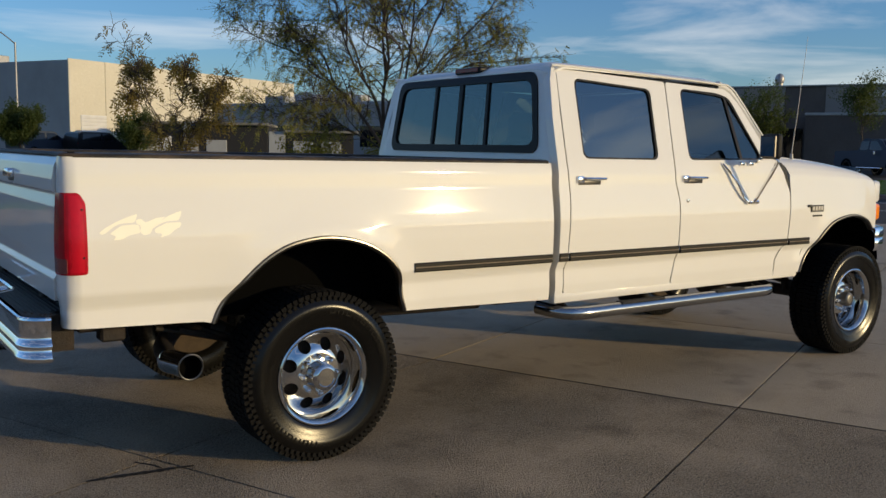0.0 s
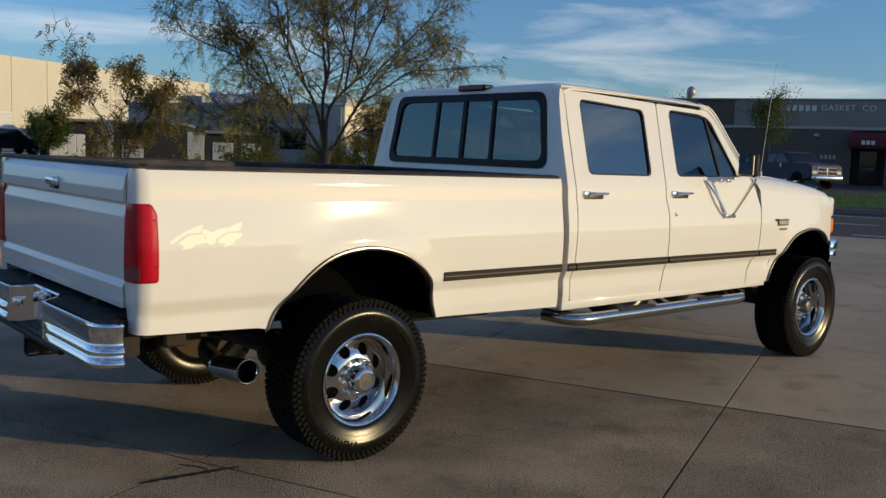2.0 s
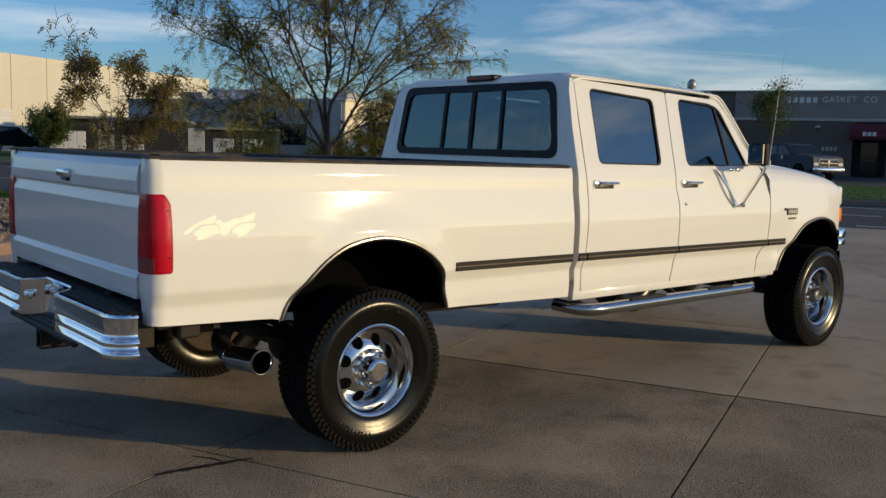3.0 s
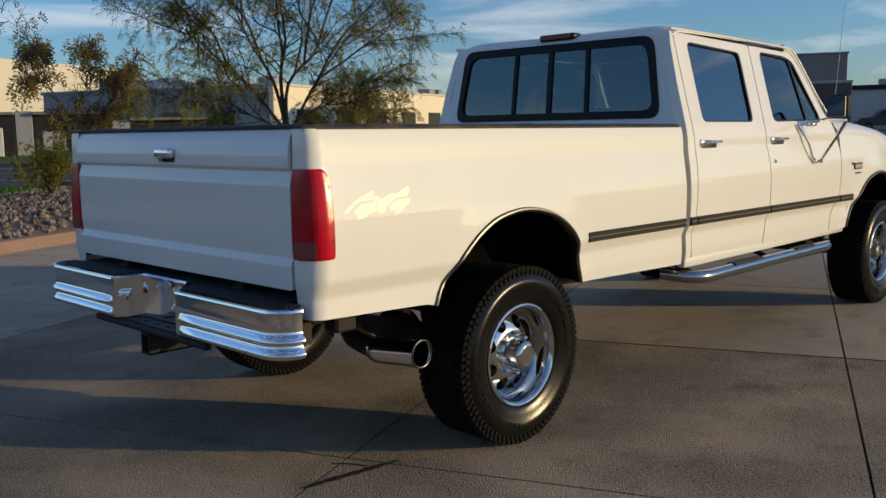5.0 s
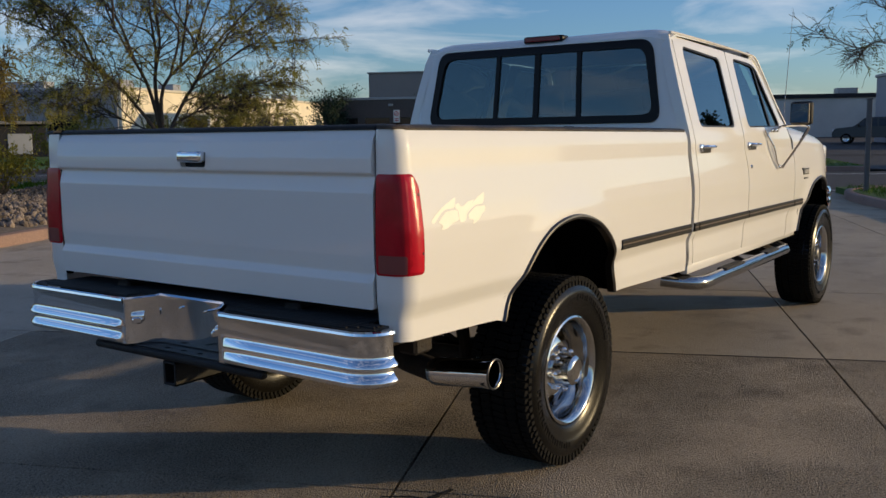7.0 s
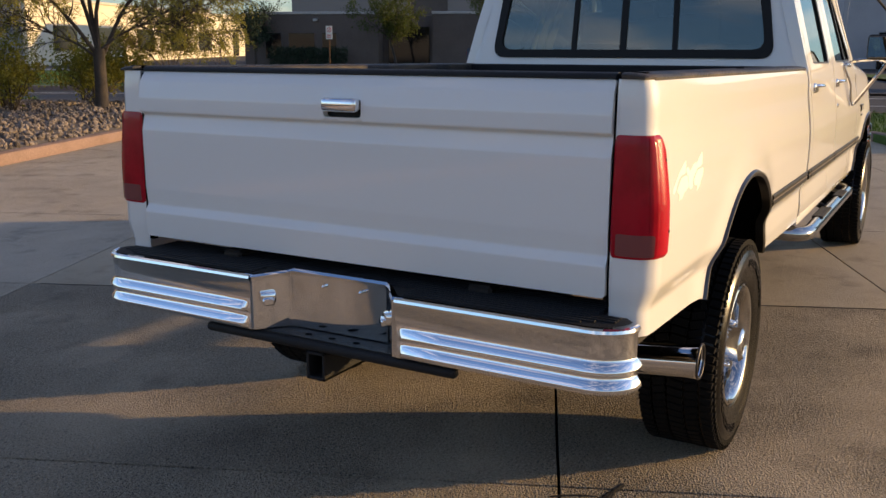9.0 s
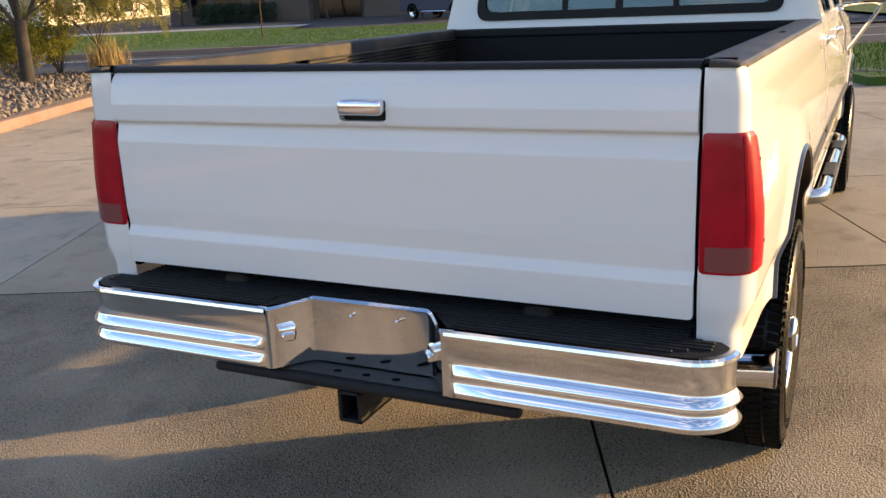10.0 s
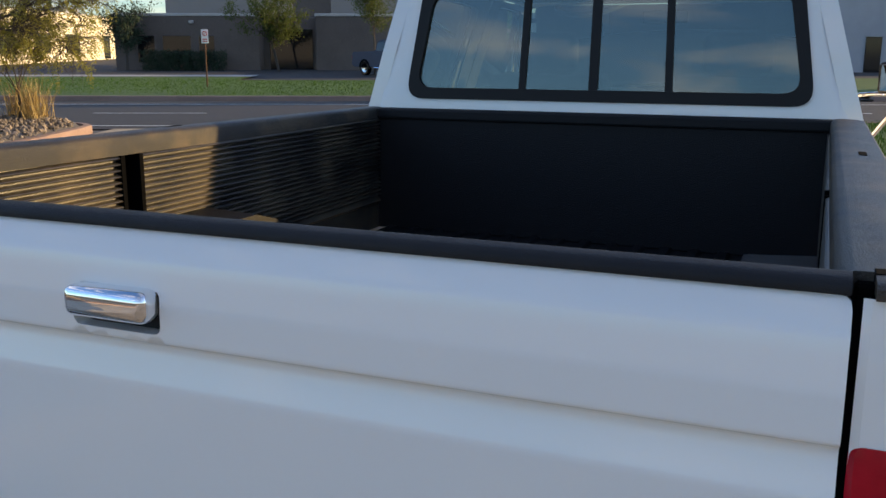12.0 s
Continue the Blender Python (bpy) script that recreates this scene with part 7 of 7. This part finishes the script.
# cream building lit by the sun; its wing's shade is put into the grey
def block(parent, name, p0, p1, depth, z0, z1, mat, label=""):
    """A wall block whose front runs from p0 to p1 and that reaches back by depth."""
    p0, p1 = Vector((*p0, 0)), Vector((*p1, 0))
    d = (p1 - p0).normalized()
    n = Vector((-d.y, d.x, 0)) * depth
    bm = bmesh.new()
    base = [p0, p1, p1 + n, p0 + n]
    lo = [bm.verts.new((q.x, q.y, z0)) for q in base]
    hi = [bm.verts.new((q.x, q.y, z1)) for q in base]
    bm.faces.new(lo[::-1])
    bm.faces.new(hi)
    for k in range(4):
        bm.faces.new((lo[k], lo[(k + 1) % 4], hi[(k + 1) % 4], hi[k]))
    bmesh.ops.recalc_face_normals(bm, faces=bm.faces)
    bmesh.ops.bevel(bm, geom=bm.edges[:], offset=0.03, segments=1, affect="EDGES")
    return part(name, bm, mat, parent, label)


def along(p0, p1, s, out=0.0):
    p0, p1 = Vector((*p0, 0)), Vector((*p1, 0))
    d = (p1 - p0).normalized()
    q = p0 + d * s + Vector((d.y, -d.x, 0)) * out
    return (q.x, q.y)


cream = thing("cream_commercial_building", "long cream stucco building in full sun", "building")
C0, C1 = (36.0, 52.0), (74.0, 66.5)
block(cream, "wall", C0, C1, 14, 0.2, 4.75, M["cream"], "cream stucco wall")
block(cream, "roof_edge", along(C0, C1, -0.15, 0.12), along(C0, C1, 40.8, 0.12), 14.3, 4.75, 4.95, M["tilt"])
for s in (3, 9, 15, 21, 27, 35.5):
    d = block(cream, "door" if s > 30 else "window", along(C0, C1, s, 0.03), along(C0, C1, s + (1.6 if s > 30 else 3.0), 0.03), 0.2, 0.9 if s > 30 else 1.4, 3.1, M["window_dark"], "dark opening")
for s, w in ((4.5, 1.8), (12, 1.2), (34, 1.4), (36.5, 1.0)):
    block(cream, "roof_unit", along(C0, C1, s, -3), along(C0, C1, s + w, -3), 1.4, 4.95, 5.75, M["metal_grey"], "grey rooftop unit")
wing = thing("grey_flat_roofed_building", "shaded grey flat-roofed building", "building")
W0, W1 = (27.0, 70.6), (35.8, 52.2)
block(wing, "wall", W0, W1, 13, 0.2, 4.6, M["tilt_grey"], "wall with the shade put into its grey")
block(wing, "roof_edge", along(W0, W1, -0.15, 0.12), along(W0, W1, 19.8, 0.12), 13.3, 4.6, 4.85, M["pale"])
for s in (2, 6, 11, 15):
    block(wing, "window", along(W0, W1, s, 0.03), along(W0, W1, s + 2.4, 0.03), 0.2, 1.4, 3.0, M["window_dark"], "dark window")
for s, w in ((3.0, 2.2), (10.0, 1.3), (12.2, 0.8)):
    block(wing, "roof_unit", along(W0, W1, s, -3), along(W0, W1, s + w, -3), 1.4, 4.85, 5.6, M["pale"], "grey rooftop unit")
shed = thing("dark_low_building", "low dark-sided building with pale wall ends behind the trees", "building")
S0, S1 = (16.6, 53.6), (22.9, 50.1)
for s0, s1, z1, mat, name in ((-1.7, 1.6, 2.62, "dark_wall", "wall"), (1.65, 2.6, 2.88, "pale", "wall"), (2.65, 7.0, 2.62, "dark_wall", "wall"), (7.05, 8.1, 2.3, "pale", "wall"), (8.15, 12.5, 2.2, "dark_wall", "wall")):
    block(shed, name, along(S0, S1, s0), along(S0, S1, s1), 8, 0.1, z1, M[mat], "pale wall end" if mat == "pale" else "dark siding")
for s0, s1, z1 in ((-1.9, 1.62, 2.66), (2.62, 7.03, 2.66), (8.1, 12.8, 2.24)):
    block(shed, "roof", along(S0, S1, s0, 0.35), along(S0, S1, s1, 0.35), 8.6, z1, z1 + 0.18, M["roofing"])
for s0 in (3.1, 8.6, 10.4):
    block(shed, "shutter", along(S0, S1, s0, 0.05), along(S0, S1, s0 + 1.3, 0.05), 0.2, 0.5, 1.7, M["pale"], "pale shutter")
encl = thing("white_enclosure", "white panelled enclosure beside the dark building", "fence")
for k in range(4):
    block(encl, "panel", along(S0, S1, -1.03 + 0.525 * k, 0.7), along(S0, S1, -0.52 + 0.525 * k, 0.7), 0.08, 0.2, 1.9, M["white_wall"])
# tilt-up warehouse
ware = thing("concrete_warehouse", "tall tan concrete warehouse with panel joints", "building")
K0, K1 = (17.9, 82.1), (47.5, 97.6)
length = math.dist(K0, K1)
# core sides greyer and darker than the front panels: shade in the colour
block(ware, "core", along(K0, K1, 0.1, -0.15), along(K0, K1, length - 0.1, -0.15), 40, 0.2, 8.75, M["tilt_grey"], "concrete wall with shade put into its grey")
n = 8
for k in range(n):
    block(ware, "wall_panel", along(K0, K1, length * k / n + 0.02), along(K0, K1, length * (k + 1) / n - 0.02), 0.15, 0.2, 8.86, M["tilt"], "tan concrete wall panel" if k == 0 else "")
d = block(ware, "roll_up_door", along(K0, K1, 1.2, 0.05), along(K0, K1, 4.2, 0.05), 0.12, 0.9, 3.9, M["white_wall"], "white roll-up door")
for k in range(9):
    block(d, "door_slat", along(K0, K1, 1.22, 0.08), along(K0, K1, 4.18, 0.08), 0.05, 0.95 + 0.33 * k, 1.2 + 0.33 * k, M["white_wall"])
block(ware, "roof_unit", (13, 92), (15, 93), 2, 8.75, 9.6, M["metal_grey"])
lamp_post = thing("street_lamp", "tall grey street lamp with one arm", "lamp post", at=(10.0, 62.0, 0.35))
bm = bmesh.new()
tube(bm, [(0, 0, -0.4), (0, 0, 3), (0, 0, 7.6)], [0.11, 0.085, 0.06], 10)
part("pole", bm, M["metal_grey"], lamp_post, smooth=True)
bm = bmesh.new()
tube(bm, curve_points([(0, 0, 7.5), (-0.8, 0.3, 8.2), (-2.1, 0.6, 8.9)], 4), 0.04, 8)
arm = part("arm", bm, M["metal_grey"], lamp_post, smooth=True)
bm = bmesh.new()
box(bm, -2.7, -2.0, 0.5, 0.75, 8.85, 9.0, 0.05, 2)
part("lamp_head", bm, M["pale"], arm)

# mountains far off
bm = bmesh.new()
rows = []
for i in range(90):
    az = radians(40 + i * 0.45)
    ridge = 95 + 52 * math.exp(-((math.degrees(az) - 62.5) / 3.2) ** 2) + 26 * noise.noise(Vector((i * 0.21, 3.1, 0))) + 9 * noise.noise(Vector((i * 0.9, 8.0, 0)))
    fade = min(1.0, i / 8) * min(1.0, (89 - i) / 8)
    rows.append([bm.verts.new((math.cos(az) * r, math.sin(az) * r, z * fade - 3 + (0 if k in (0, 5) else 7 * noise.noise(Vector((i * 0.6, k * 1.7, 1)))))) for k, (r, z) in enumerate(((1800, 0), (1950, ridge * 0.35), (2100, ridge * 0.62), (2250, ridge * 0.85), (2400, ridge), (2700, 0)))])
for r0, r1 in zip(rows, rows[1:]):
    for k in range(5):
        bm.faces.new((r0[k], r0[k + 1], r1[k + 1], r1[k]))
bmesh.ops.recalc_face_normals(bm, faces=bm.faces)
setting(part("backdrop", bm, M["snow"], smooth=True), "distant snow-dusted blue mountains", "mountains")

# no-parking sign on the far lawn
sign = thing("no_parking_sign", "white and red no-parking sign on a rusty post", "sign", at=ab(34.6, -8.8, rise(34.6) + 0.1))
bm = bmesh.new()
tube(bm, [(0, 0, -0.3), (0, 0, 2.25)], 0.03, 6)
part("post", bm, M["rust"], sign)
m = pose(0, 0, 0, 0, 0, 34)
bm = bmesh.new()
box(bm, -0.045, -0.035, -0.135, 0.135, 1.72, 2.26, 0.002, 1, m)
plate = part("plate", bm, M["sign_white"], sign, "white sign plate")
bm = bmesh.new()
ring = [m @ Vector((-0.048, 0.085 * math.cos(k * math.tau / 20), 2.10 + 0.085 * math.sin(k * math.tau / 20))) for k in range(21)]
tube(bm, ring, 0.014, 5)
tube(bm, [m @ Vector((-0.048, -0.06, 2.16)), m @ Vector((-0.048, 0.06, 2.04))], 0.012, 5)
part("symbol", bm, M["sign_red"], plate)
for z in (1.78, 1.86):
    bm = bmesh.new()
    box(bm, -0.049, -0.045, -0.09, 0.09, z, z + 0.04, 0.0, 1, m)
    part("bar", bm, M["sign_red"], plate)


# parked vehicles: body from a side profile, with glass, wheels and lamps
def vehicle(name, label, m, mat, profile, glass, length, width, wheels_x, wheel_r, pickup=False):
    v = tagged(new(name), label, "car")
    v.matrix_basis = m

    def extrude(prof, hw, inset, bev):
        bm = bmesh.new()
        lo = [bm.verts.new((x, -(hw - inset * max(0.0, z - 1.0)), z)) for x, z in prof]
        hi = [bm.verts.new((x, hw - inset * max(0.0, z - 1.0), z)) for x, z in prof]
        for k in range(len(prof)):
            q = (k + 1) % len(prof)
            bm.faces.new((lo[k], lo[q], hi[q], hi[k]))
        bm.faces.new(lo[::-1])
        bm.faces.new(hi)
        bmesh.ops.recalc_face_normals(bm, faces=bm.faces)
        bmesh.ops.bevel(bm, geom=[e for e in bm.edges if e.calc_face_angle(0) > 0.5], offset=bev, segments=2, affect="EDGES")
        return bm
    body = part("body", extrude(profile, width / 2, 0.18, 0.05), mat, v, smooth=True)
    for gl in glass:
        part("window", extrude(gl, width / 2 + 0.006, 0.18, 0.01), M["window_dark"], body)
    for x in wheels_x:
        for sgn in (-1, 1):
            bm = bmesh.new()
            revolve(bm, [(wheel_r * 0.62, -0.11), (wheel_r * 0.9, -0.12), (wheel_r, -0.09), (wheel_r, 0.09), (wheel_r * 0.9, 0.12), (wheel_r * 0.62, 0.11)], 24, (x, sgn * (width / 2 - 0.10), wheel_r))
            tyre = part("tyre", bm, M["rubber"], v, smooth=True)
            bm = bmesh.new()
            revolve(bm, [(0.002, sgn * 0.09), (wheel_r * 0.2, sgn * 0.10), (wheel_r * 0.3, sgn * 0.06), (wheel_r * 0.58, sgn * 0.085), (wheel_r * 0.64, sgn * 0.115)], 24, (x, sgn * (width / 2 - 0.10), wheel_r))
            part("rim", bm, M["polished"], tyre, smooth=True)
    front = length / 2
    for sgn in (-1, 1):
        bm = bmesh.new()
        box(bm, front - 0.16, front - 0.01, sgn * (width / 2 - 0.26) - 0.17, sgn * (width / 2 - 0.26) + 0.17, 0.78, 0.95, 0.03, 2)
        part("head_lamp", bm, M["lamp_glass"], v)
        bm = bmesh.new()
        box(bm, -front - 0.0, -front + 0.1, sgn * (width / 2 - 0.12) - 0.08, sgn * (width / 2 - 0.12) + 0.08, 0.85, 1.05, 0.02, 2)
        part("tail_lamp", bm, M["lens"], v)
        bm = bmesh.new()
        box(bm, 0.62, 0.74, sgn * (width / 2 + 0.12) - 0.09, sgn * (width / 2 + 0.12) + 0.09, 1.08, 1.28, 0.03, 2)
        part("door_mirror", bm, M["chrome"] if pickup else mat, v)
    if pickup:
        bm = bmesh.new()
        ws = [bm.verts.new((x + 0.012, y, z + 0.012)) for x, y, z in ((0.70, -0.68, 1.82), (1.20, -0.80, 1.40), (1.20, 0.80, 1.40), (0.70, 0.68, 1.82))]
        low = [bm.verts.new(v.co - Vector((0.03, 0, 0.03))) for v in ws]
        bm.faces.new(ws)
        for k in range(4):
            bm.faces.new((ws[k], low[k], low[(k + 1) % 4], ws[(k + 1) % 4]))
        bmesh.ops.recalc_face_normals(bm, faces=bm.faces)
        part("windscreen", bm, M["window_dark"], v, "dark windscreen")
        # flat near-black half-discs on the body stand for the arches' shade
        for sgn in (-1, 1):
            for x in (-1.75, 1.82):
                bm = bmesh.new()
                arc = [(x + 0.47 * math.cos(q), 0.42 + 0.47 * math.sin(q)) for q in (radians(d) for d in range(0, 181, 15))]
                pts = [bm.verts.new((px, sgn * (width / 2 + 0.004), pz)) for px, pz in arc]
                bm.faces.new(pts if sgn > 0 else pts[::-1])
                part("wheel_arch", bm, M["soot_and_shade"], body)
        bm = bmesh.new()
        box(bm, front - 0.06, front + 0.02, -0.62, 0.62, 0.72, 1.12, 0.05, 2)
        grille = part("grille", bm, M["chrome"], v, "chrome grille")
        for z0, z1 in ((0.76, 0.90), (0.94, 1.08)):
            for sgn in (-1, 1):
                bm = bmesh.new()
                box(bm, front + 0.01, front + 0.028, min(sgn * 0.05, sgn * 0.56), max(sgn * 0.05, sgn * 0.56), z0, z1)
                part("grille_mesh", bm, M["seal"], grille)
        bm = bmesh.new()
        box(bm, front - 0.05, front + 0.10, -0.95, 0.95, 0.46, 0.70, 0.06, 3)
        part("front_bumper", bm, M["chrome"], v, "chrome bumper", smooth=True)
        for sgn in (-1, 1):
            bm = bmesh.new()
            tube(bm, [(-0.9, sgn * 0.98, 0.42), (1.0, sgn * 0.98, 0.42)], 0.04, 8)
            part("side_step", bm, M["chrome"], v)
    return v


ram_profile = [(-2.9, 0.55), (-2.9, 1.27), (-0.95, 1.31), (-0.93, 1.35), (-0.80, 1.84), (-0.5, 1.92), (0.45, 1.90), (0.65, 1.86), (1.25, 1.36), (2.5, 1.31), (2.84, 1.20), (2.9, 0.60), (2.4, 0.45), (-2.6, 0.45)]
ram_glass = [[(-0.80, 1.32), (-0.74, 1.78), (-0.12, 1.80), (-0.12, 1.32)], [(-0.03, 1.32), (-0.03, 1.80), (0.48, 1.79), (1.02, 1.32)]]
heading = -113.5
c = Vector((43.9, 20.9))
vehicle("parked_pickup", "slate grey pickup truck with a chrome grille, parked across the street", pose(c.x, c.y, rise(0.917 * c.x + 0.399 * c.y) + 0.06, 0, 0, heading), M["car_grey"], ram_profile, ram_glass, 5.8, 1.98, (-1.75, 1.82), 0.40, True)
# windscreen and roof glass of the parked pickup come with its profile; smaller cars follow
car_profile = [(-2.3, 0.40), (-2.32, 0.92), (-1.75, 1.02), (-1.05, 1.42), (0.15, 1.45), (0.95, 1.02), (2.05, 0.88), (2.3, 0.62), (2.28, 0.34), (-2.2, 0.34)]
car_glass = [[(-1.45, 1.06), (-1.0, 1.37), (-0.42, 1.40), (-0.42, 1.05)], [(-0.34, 1.05), (-0.34, 1.40), (0.12, 1.40), (0.74, 1.05)]]
suv_profile = [(-2.3, 0.45), (-2.35, 1.05), (-2.2, 1.62), (-1.9, 1.72), (0.3, 1.70), (1.0, 1.10), (2.1, 1.0), (2.3, 0.7), (2.28, 0.40), (-2.2, 0.40)]
suv_glass = [[(-2.0, 1.14), (-1.85, 1.60), (-0.5, 1.62), (-0.5, 1.14)], [(-0.4, 1.14), (-0.4, 1.62), (0.26, 1.60), (0.78, 1.14)]]
for kind, prof, gl, x, y, turn, mat in (("parked_suv", suv_profile, suv_glass, 15.3, 62.0, 20, "car_black"), ("parked_car", car_profile, car_glass, 18.9, 63.5, 20, "car_black"), ("parked_suv", suv_profile, suv_glass, 11.8, 63.0, 24, "car_grey")):
    vehicle(kind, {"car_black": "black", "car_grey": "dark grey"}[mat] + " car parked near the warehouse", pose(x, y, 0.42, 0, 0, turn), M[mat], prof, gl, 4.6, 1.85, (-1.4, 1.42), 0.34)
for kind, prof, gl, a, b, turn, mat in (("parked_suv", suv_profile, suv_glass, 60, 16.6, 95, "car_black"), ("parked_car", car_profile, car_glass, 61, 20.0, 98, "car_black"), ("parked_suv", suv_profile, suv_glass, 51.0, 20.6, 200, "car_white"), ("parked_suv", suv_profile, suv_glass, 80, 9, 120, "car_black")):
    p = ab(a, b)
    vehicle(kind, {"car_black": "black", "car_white": "white"}[mat] + " car parked before the warehouse", pose(p.x, p.y, rise(a) + 0.06, 0, 0, turn), M[mat], prof, gl, 4.6, 1.85, (-1.4, 1.42), 0.34)

# waste container by the far wall
bin_at = (49.9, 11.8)
dumpster = thing("waste_container", "dark grey steel waste container by the far wall", "container", at=(bin_at[0], bin_at[1], rise(50.5) + 0.05))
bm = bmesh.new()
box(bm, -0.6, 0.6, -0.9, 0.9, 0.08, 1.15, 0.03, 2)
for k in range(4):
    box(bm, -0.63, -0.6, -0.8 + 0.5 * k, -0.72 + 0.5 * k, 0.15, 1.1)
part("body", bm, M["post_grey"], dumpster)
bm = bmesh.new()
box(bm, -0.62, 0.62, -0.92, 0.92, 1.15, 1.20, 0.015, 2, pose(0, 0, 0, 0, -2, 0))
part("lid", bm, M["black"], dumpster)

# small trees across the street
tree("street_tree", ab(51.0, -3.1, rise(51)), "young broad-leaved tree before the office", 6.0, 0.45, 71, M["leaf_green"], 0.05, fork=2.2, stems=4, levels=2, leaf=0.12, per=6, keep=0.5, leaf_from=1, cluster=0.35, up=0.9)
tree("street_tree", ab(55.0, -9.2, rise(55)), "leaning young tree by the office entrance", 5.9, 3.4, 72, M["leaf_green"], 0.08, fork=1.7, stems=6, levels=2, leaf=0.15, per=7, keep=0.42, leaf_from=1, cluster=0.35, up=0.9, lean=(-0.25, 0.1))
tree("street_tree", ab(56.0, -18.8, rise(55)), "dark leafy tree at the office corner", 5.2, 2.0, 73, M["needle"], 0.09, fork=1.2, stems=6, levels=2, leaf=0.14, per=7, keep=0.38, leaf_from=1, cluster=0.4, up=0.9)
tree("street_tree", (14.3, 50.1, 0.3), "bushy tree near the warehouse", 3.3, 1.3, 74, M["leaf_green"], 0.06, fork=0.8, stems=6, levels=2, leaf=0.13, per=8, keep=0.8, leaf_from=1, cluster=0.35, up=0.9)
tree("street_tree", (9.0, 56.0, 0.35), "green tree before the warehouse", 3.6, 1.8, 75, M["leaf_green"], 0.08, fork=0.9, stems=6, levels=2, leaf=0.15, per=12, keep=1.0, leaf_from=1, cluster=0.35, up=0.9)

# crack sealant and the concrete slabs, last
def tar(name, path, w, label):
    bm = bmesh.new()
    rnd = random.Random(len(path))
    pts = curve_points([(*p, 0.0) for p in path], 8)
    rows = []
    for i, p in enumerate(pts):
        d = (pts[min(i + 1, len(pts) - 1)] - pts[max(i - 1, 0)]).normalized()
        n = Vector((-d.y, d.x, 0))
        ww = w * (0.35 + 0.65 * math.sin(math.pi * min(1, (i + 1) / len(pts)))) * rnd.uniform(0.75, 1.25)
        rows.append([bm.verts.new(p + n * ww * k + Vector((0, 0, 0.0042 - 0.003 * abs(k)))) for k in (-1, -0.3, 0.4, 1)])
    for r0, r1 in zip(rows, rows[1:]):
        for k in range(3):
            bm.faces.new((r0[k], r1[k], r1[k + 1], r0[k + 1]))
    bmesh.ops.recalc_face_normals(bm, faces=bm.faces)
    if bm.faces[:][0].normal.z < 0:
        bmesh.ops.reverse_faces(bm, faces=bm.faces)
    return setting(part(name, bm, M["sealant"]), label, "crack")


tar("crack_seal", [(-0.985, -0.69), (-0.86, -0.70), (-0.72, -0.72), (-0.62, -0.73), (-0.53, -0.745)], 0.020, "dark tar sealant over a crack")
tar("crack_seal_branch", [(-0.74, -0.56), (-0.69, -0.63), (-0.66, -0.70)], 0.008, "thin dark crack in the concrete")

rag = random.Random(77)
tar("joint_seal", [ab(1.59 + rag.uniform(-0.003, 0.003), -3.0 + 0.11 * k).xy for k in range(140)], 0.009, "ragged dark seal in the wide joint")
paving = setting(new("pavement"), "grey broom-finished concrete slabs with dark joints", "pavement")
a_lines = [-0.825 + 2.415 * k for k in range(-9, 8)] + [17.40]
b_lines = [-6.72, -3.06, 0.25, 2.305, 4.4, 6.8, 9.6, 12.4, 15.4, 18.6, 22.0]
shared = {}
for i in range(len(a_lines) - 1):
    for j in range(len(b_lines) - 1):
        w, h = a_lines[i + 1] - a_lines[i], b_lines[j + 1] - b_lines[j]
        if b_lines[j] > 5.3 and a_lines[i] > 10.5:
            continue
        smooth = a_lines[i] > 1.0
        kind = "concrete_pale" if b_lines[j] < -6.0 else ("concrete_smooth" if smooth else "concrete")
        key = (round(w, 3), round(h, 3), kind)
        if key not in shared:
            bm = bmesh.new()
            g, k = 0.0055, 0.0055
            box(bm, -w / 2 + g, w / 2 - g, -h / 2 + k, h / 2 - k, -0.10, 0.0, 0.0012)
            mesh = bpy.data.meshes.new("slab")
            bm.to_mesh(mesh)
            bm.free()
            mesh.materials.append(M[kind])
            shared[key] = mesh
        ob = new("slab", shared[key])
        ob.parent = paving
        ob.matrix_basis = Matrix.Translation(ab((a_lines[i] + a_lines[i + 1]) / 2, (b_lines[j] + b_lines[j + 1]) / 2)) @ Matrix.Rotation(math.atan2(0.399, 0.917), 4, "Z")
bm = bmesh.new()
plan_box(bm, -22.6, 17.4, -6.74, 22, -0.06, -0.022)
setting(part("joint_filler", bm, M["sealant"]), "dark joint filler under the slabs", "joint")

# plain unseen building added behind the camera, closing off the low sky
rear_row = thing("rear_warehouse", "plain grey block added unseen behind the lot", "building")
block(rear_row, "wall", (-62.0, 60.0), (-68.0, -70.0), 12, -0.1, 4.5, M["tilt_grey"], "plain grey wall")
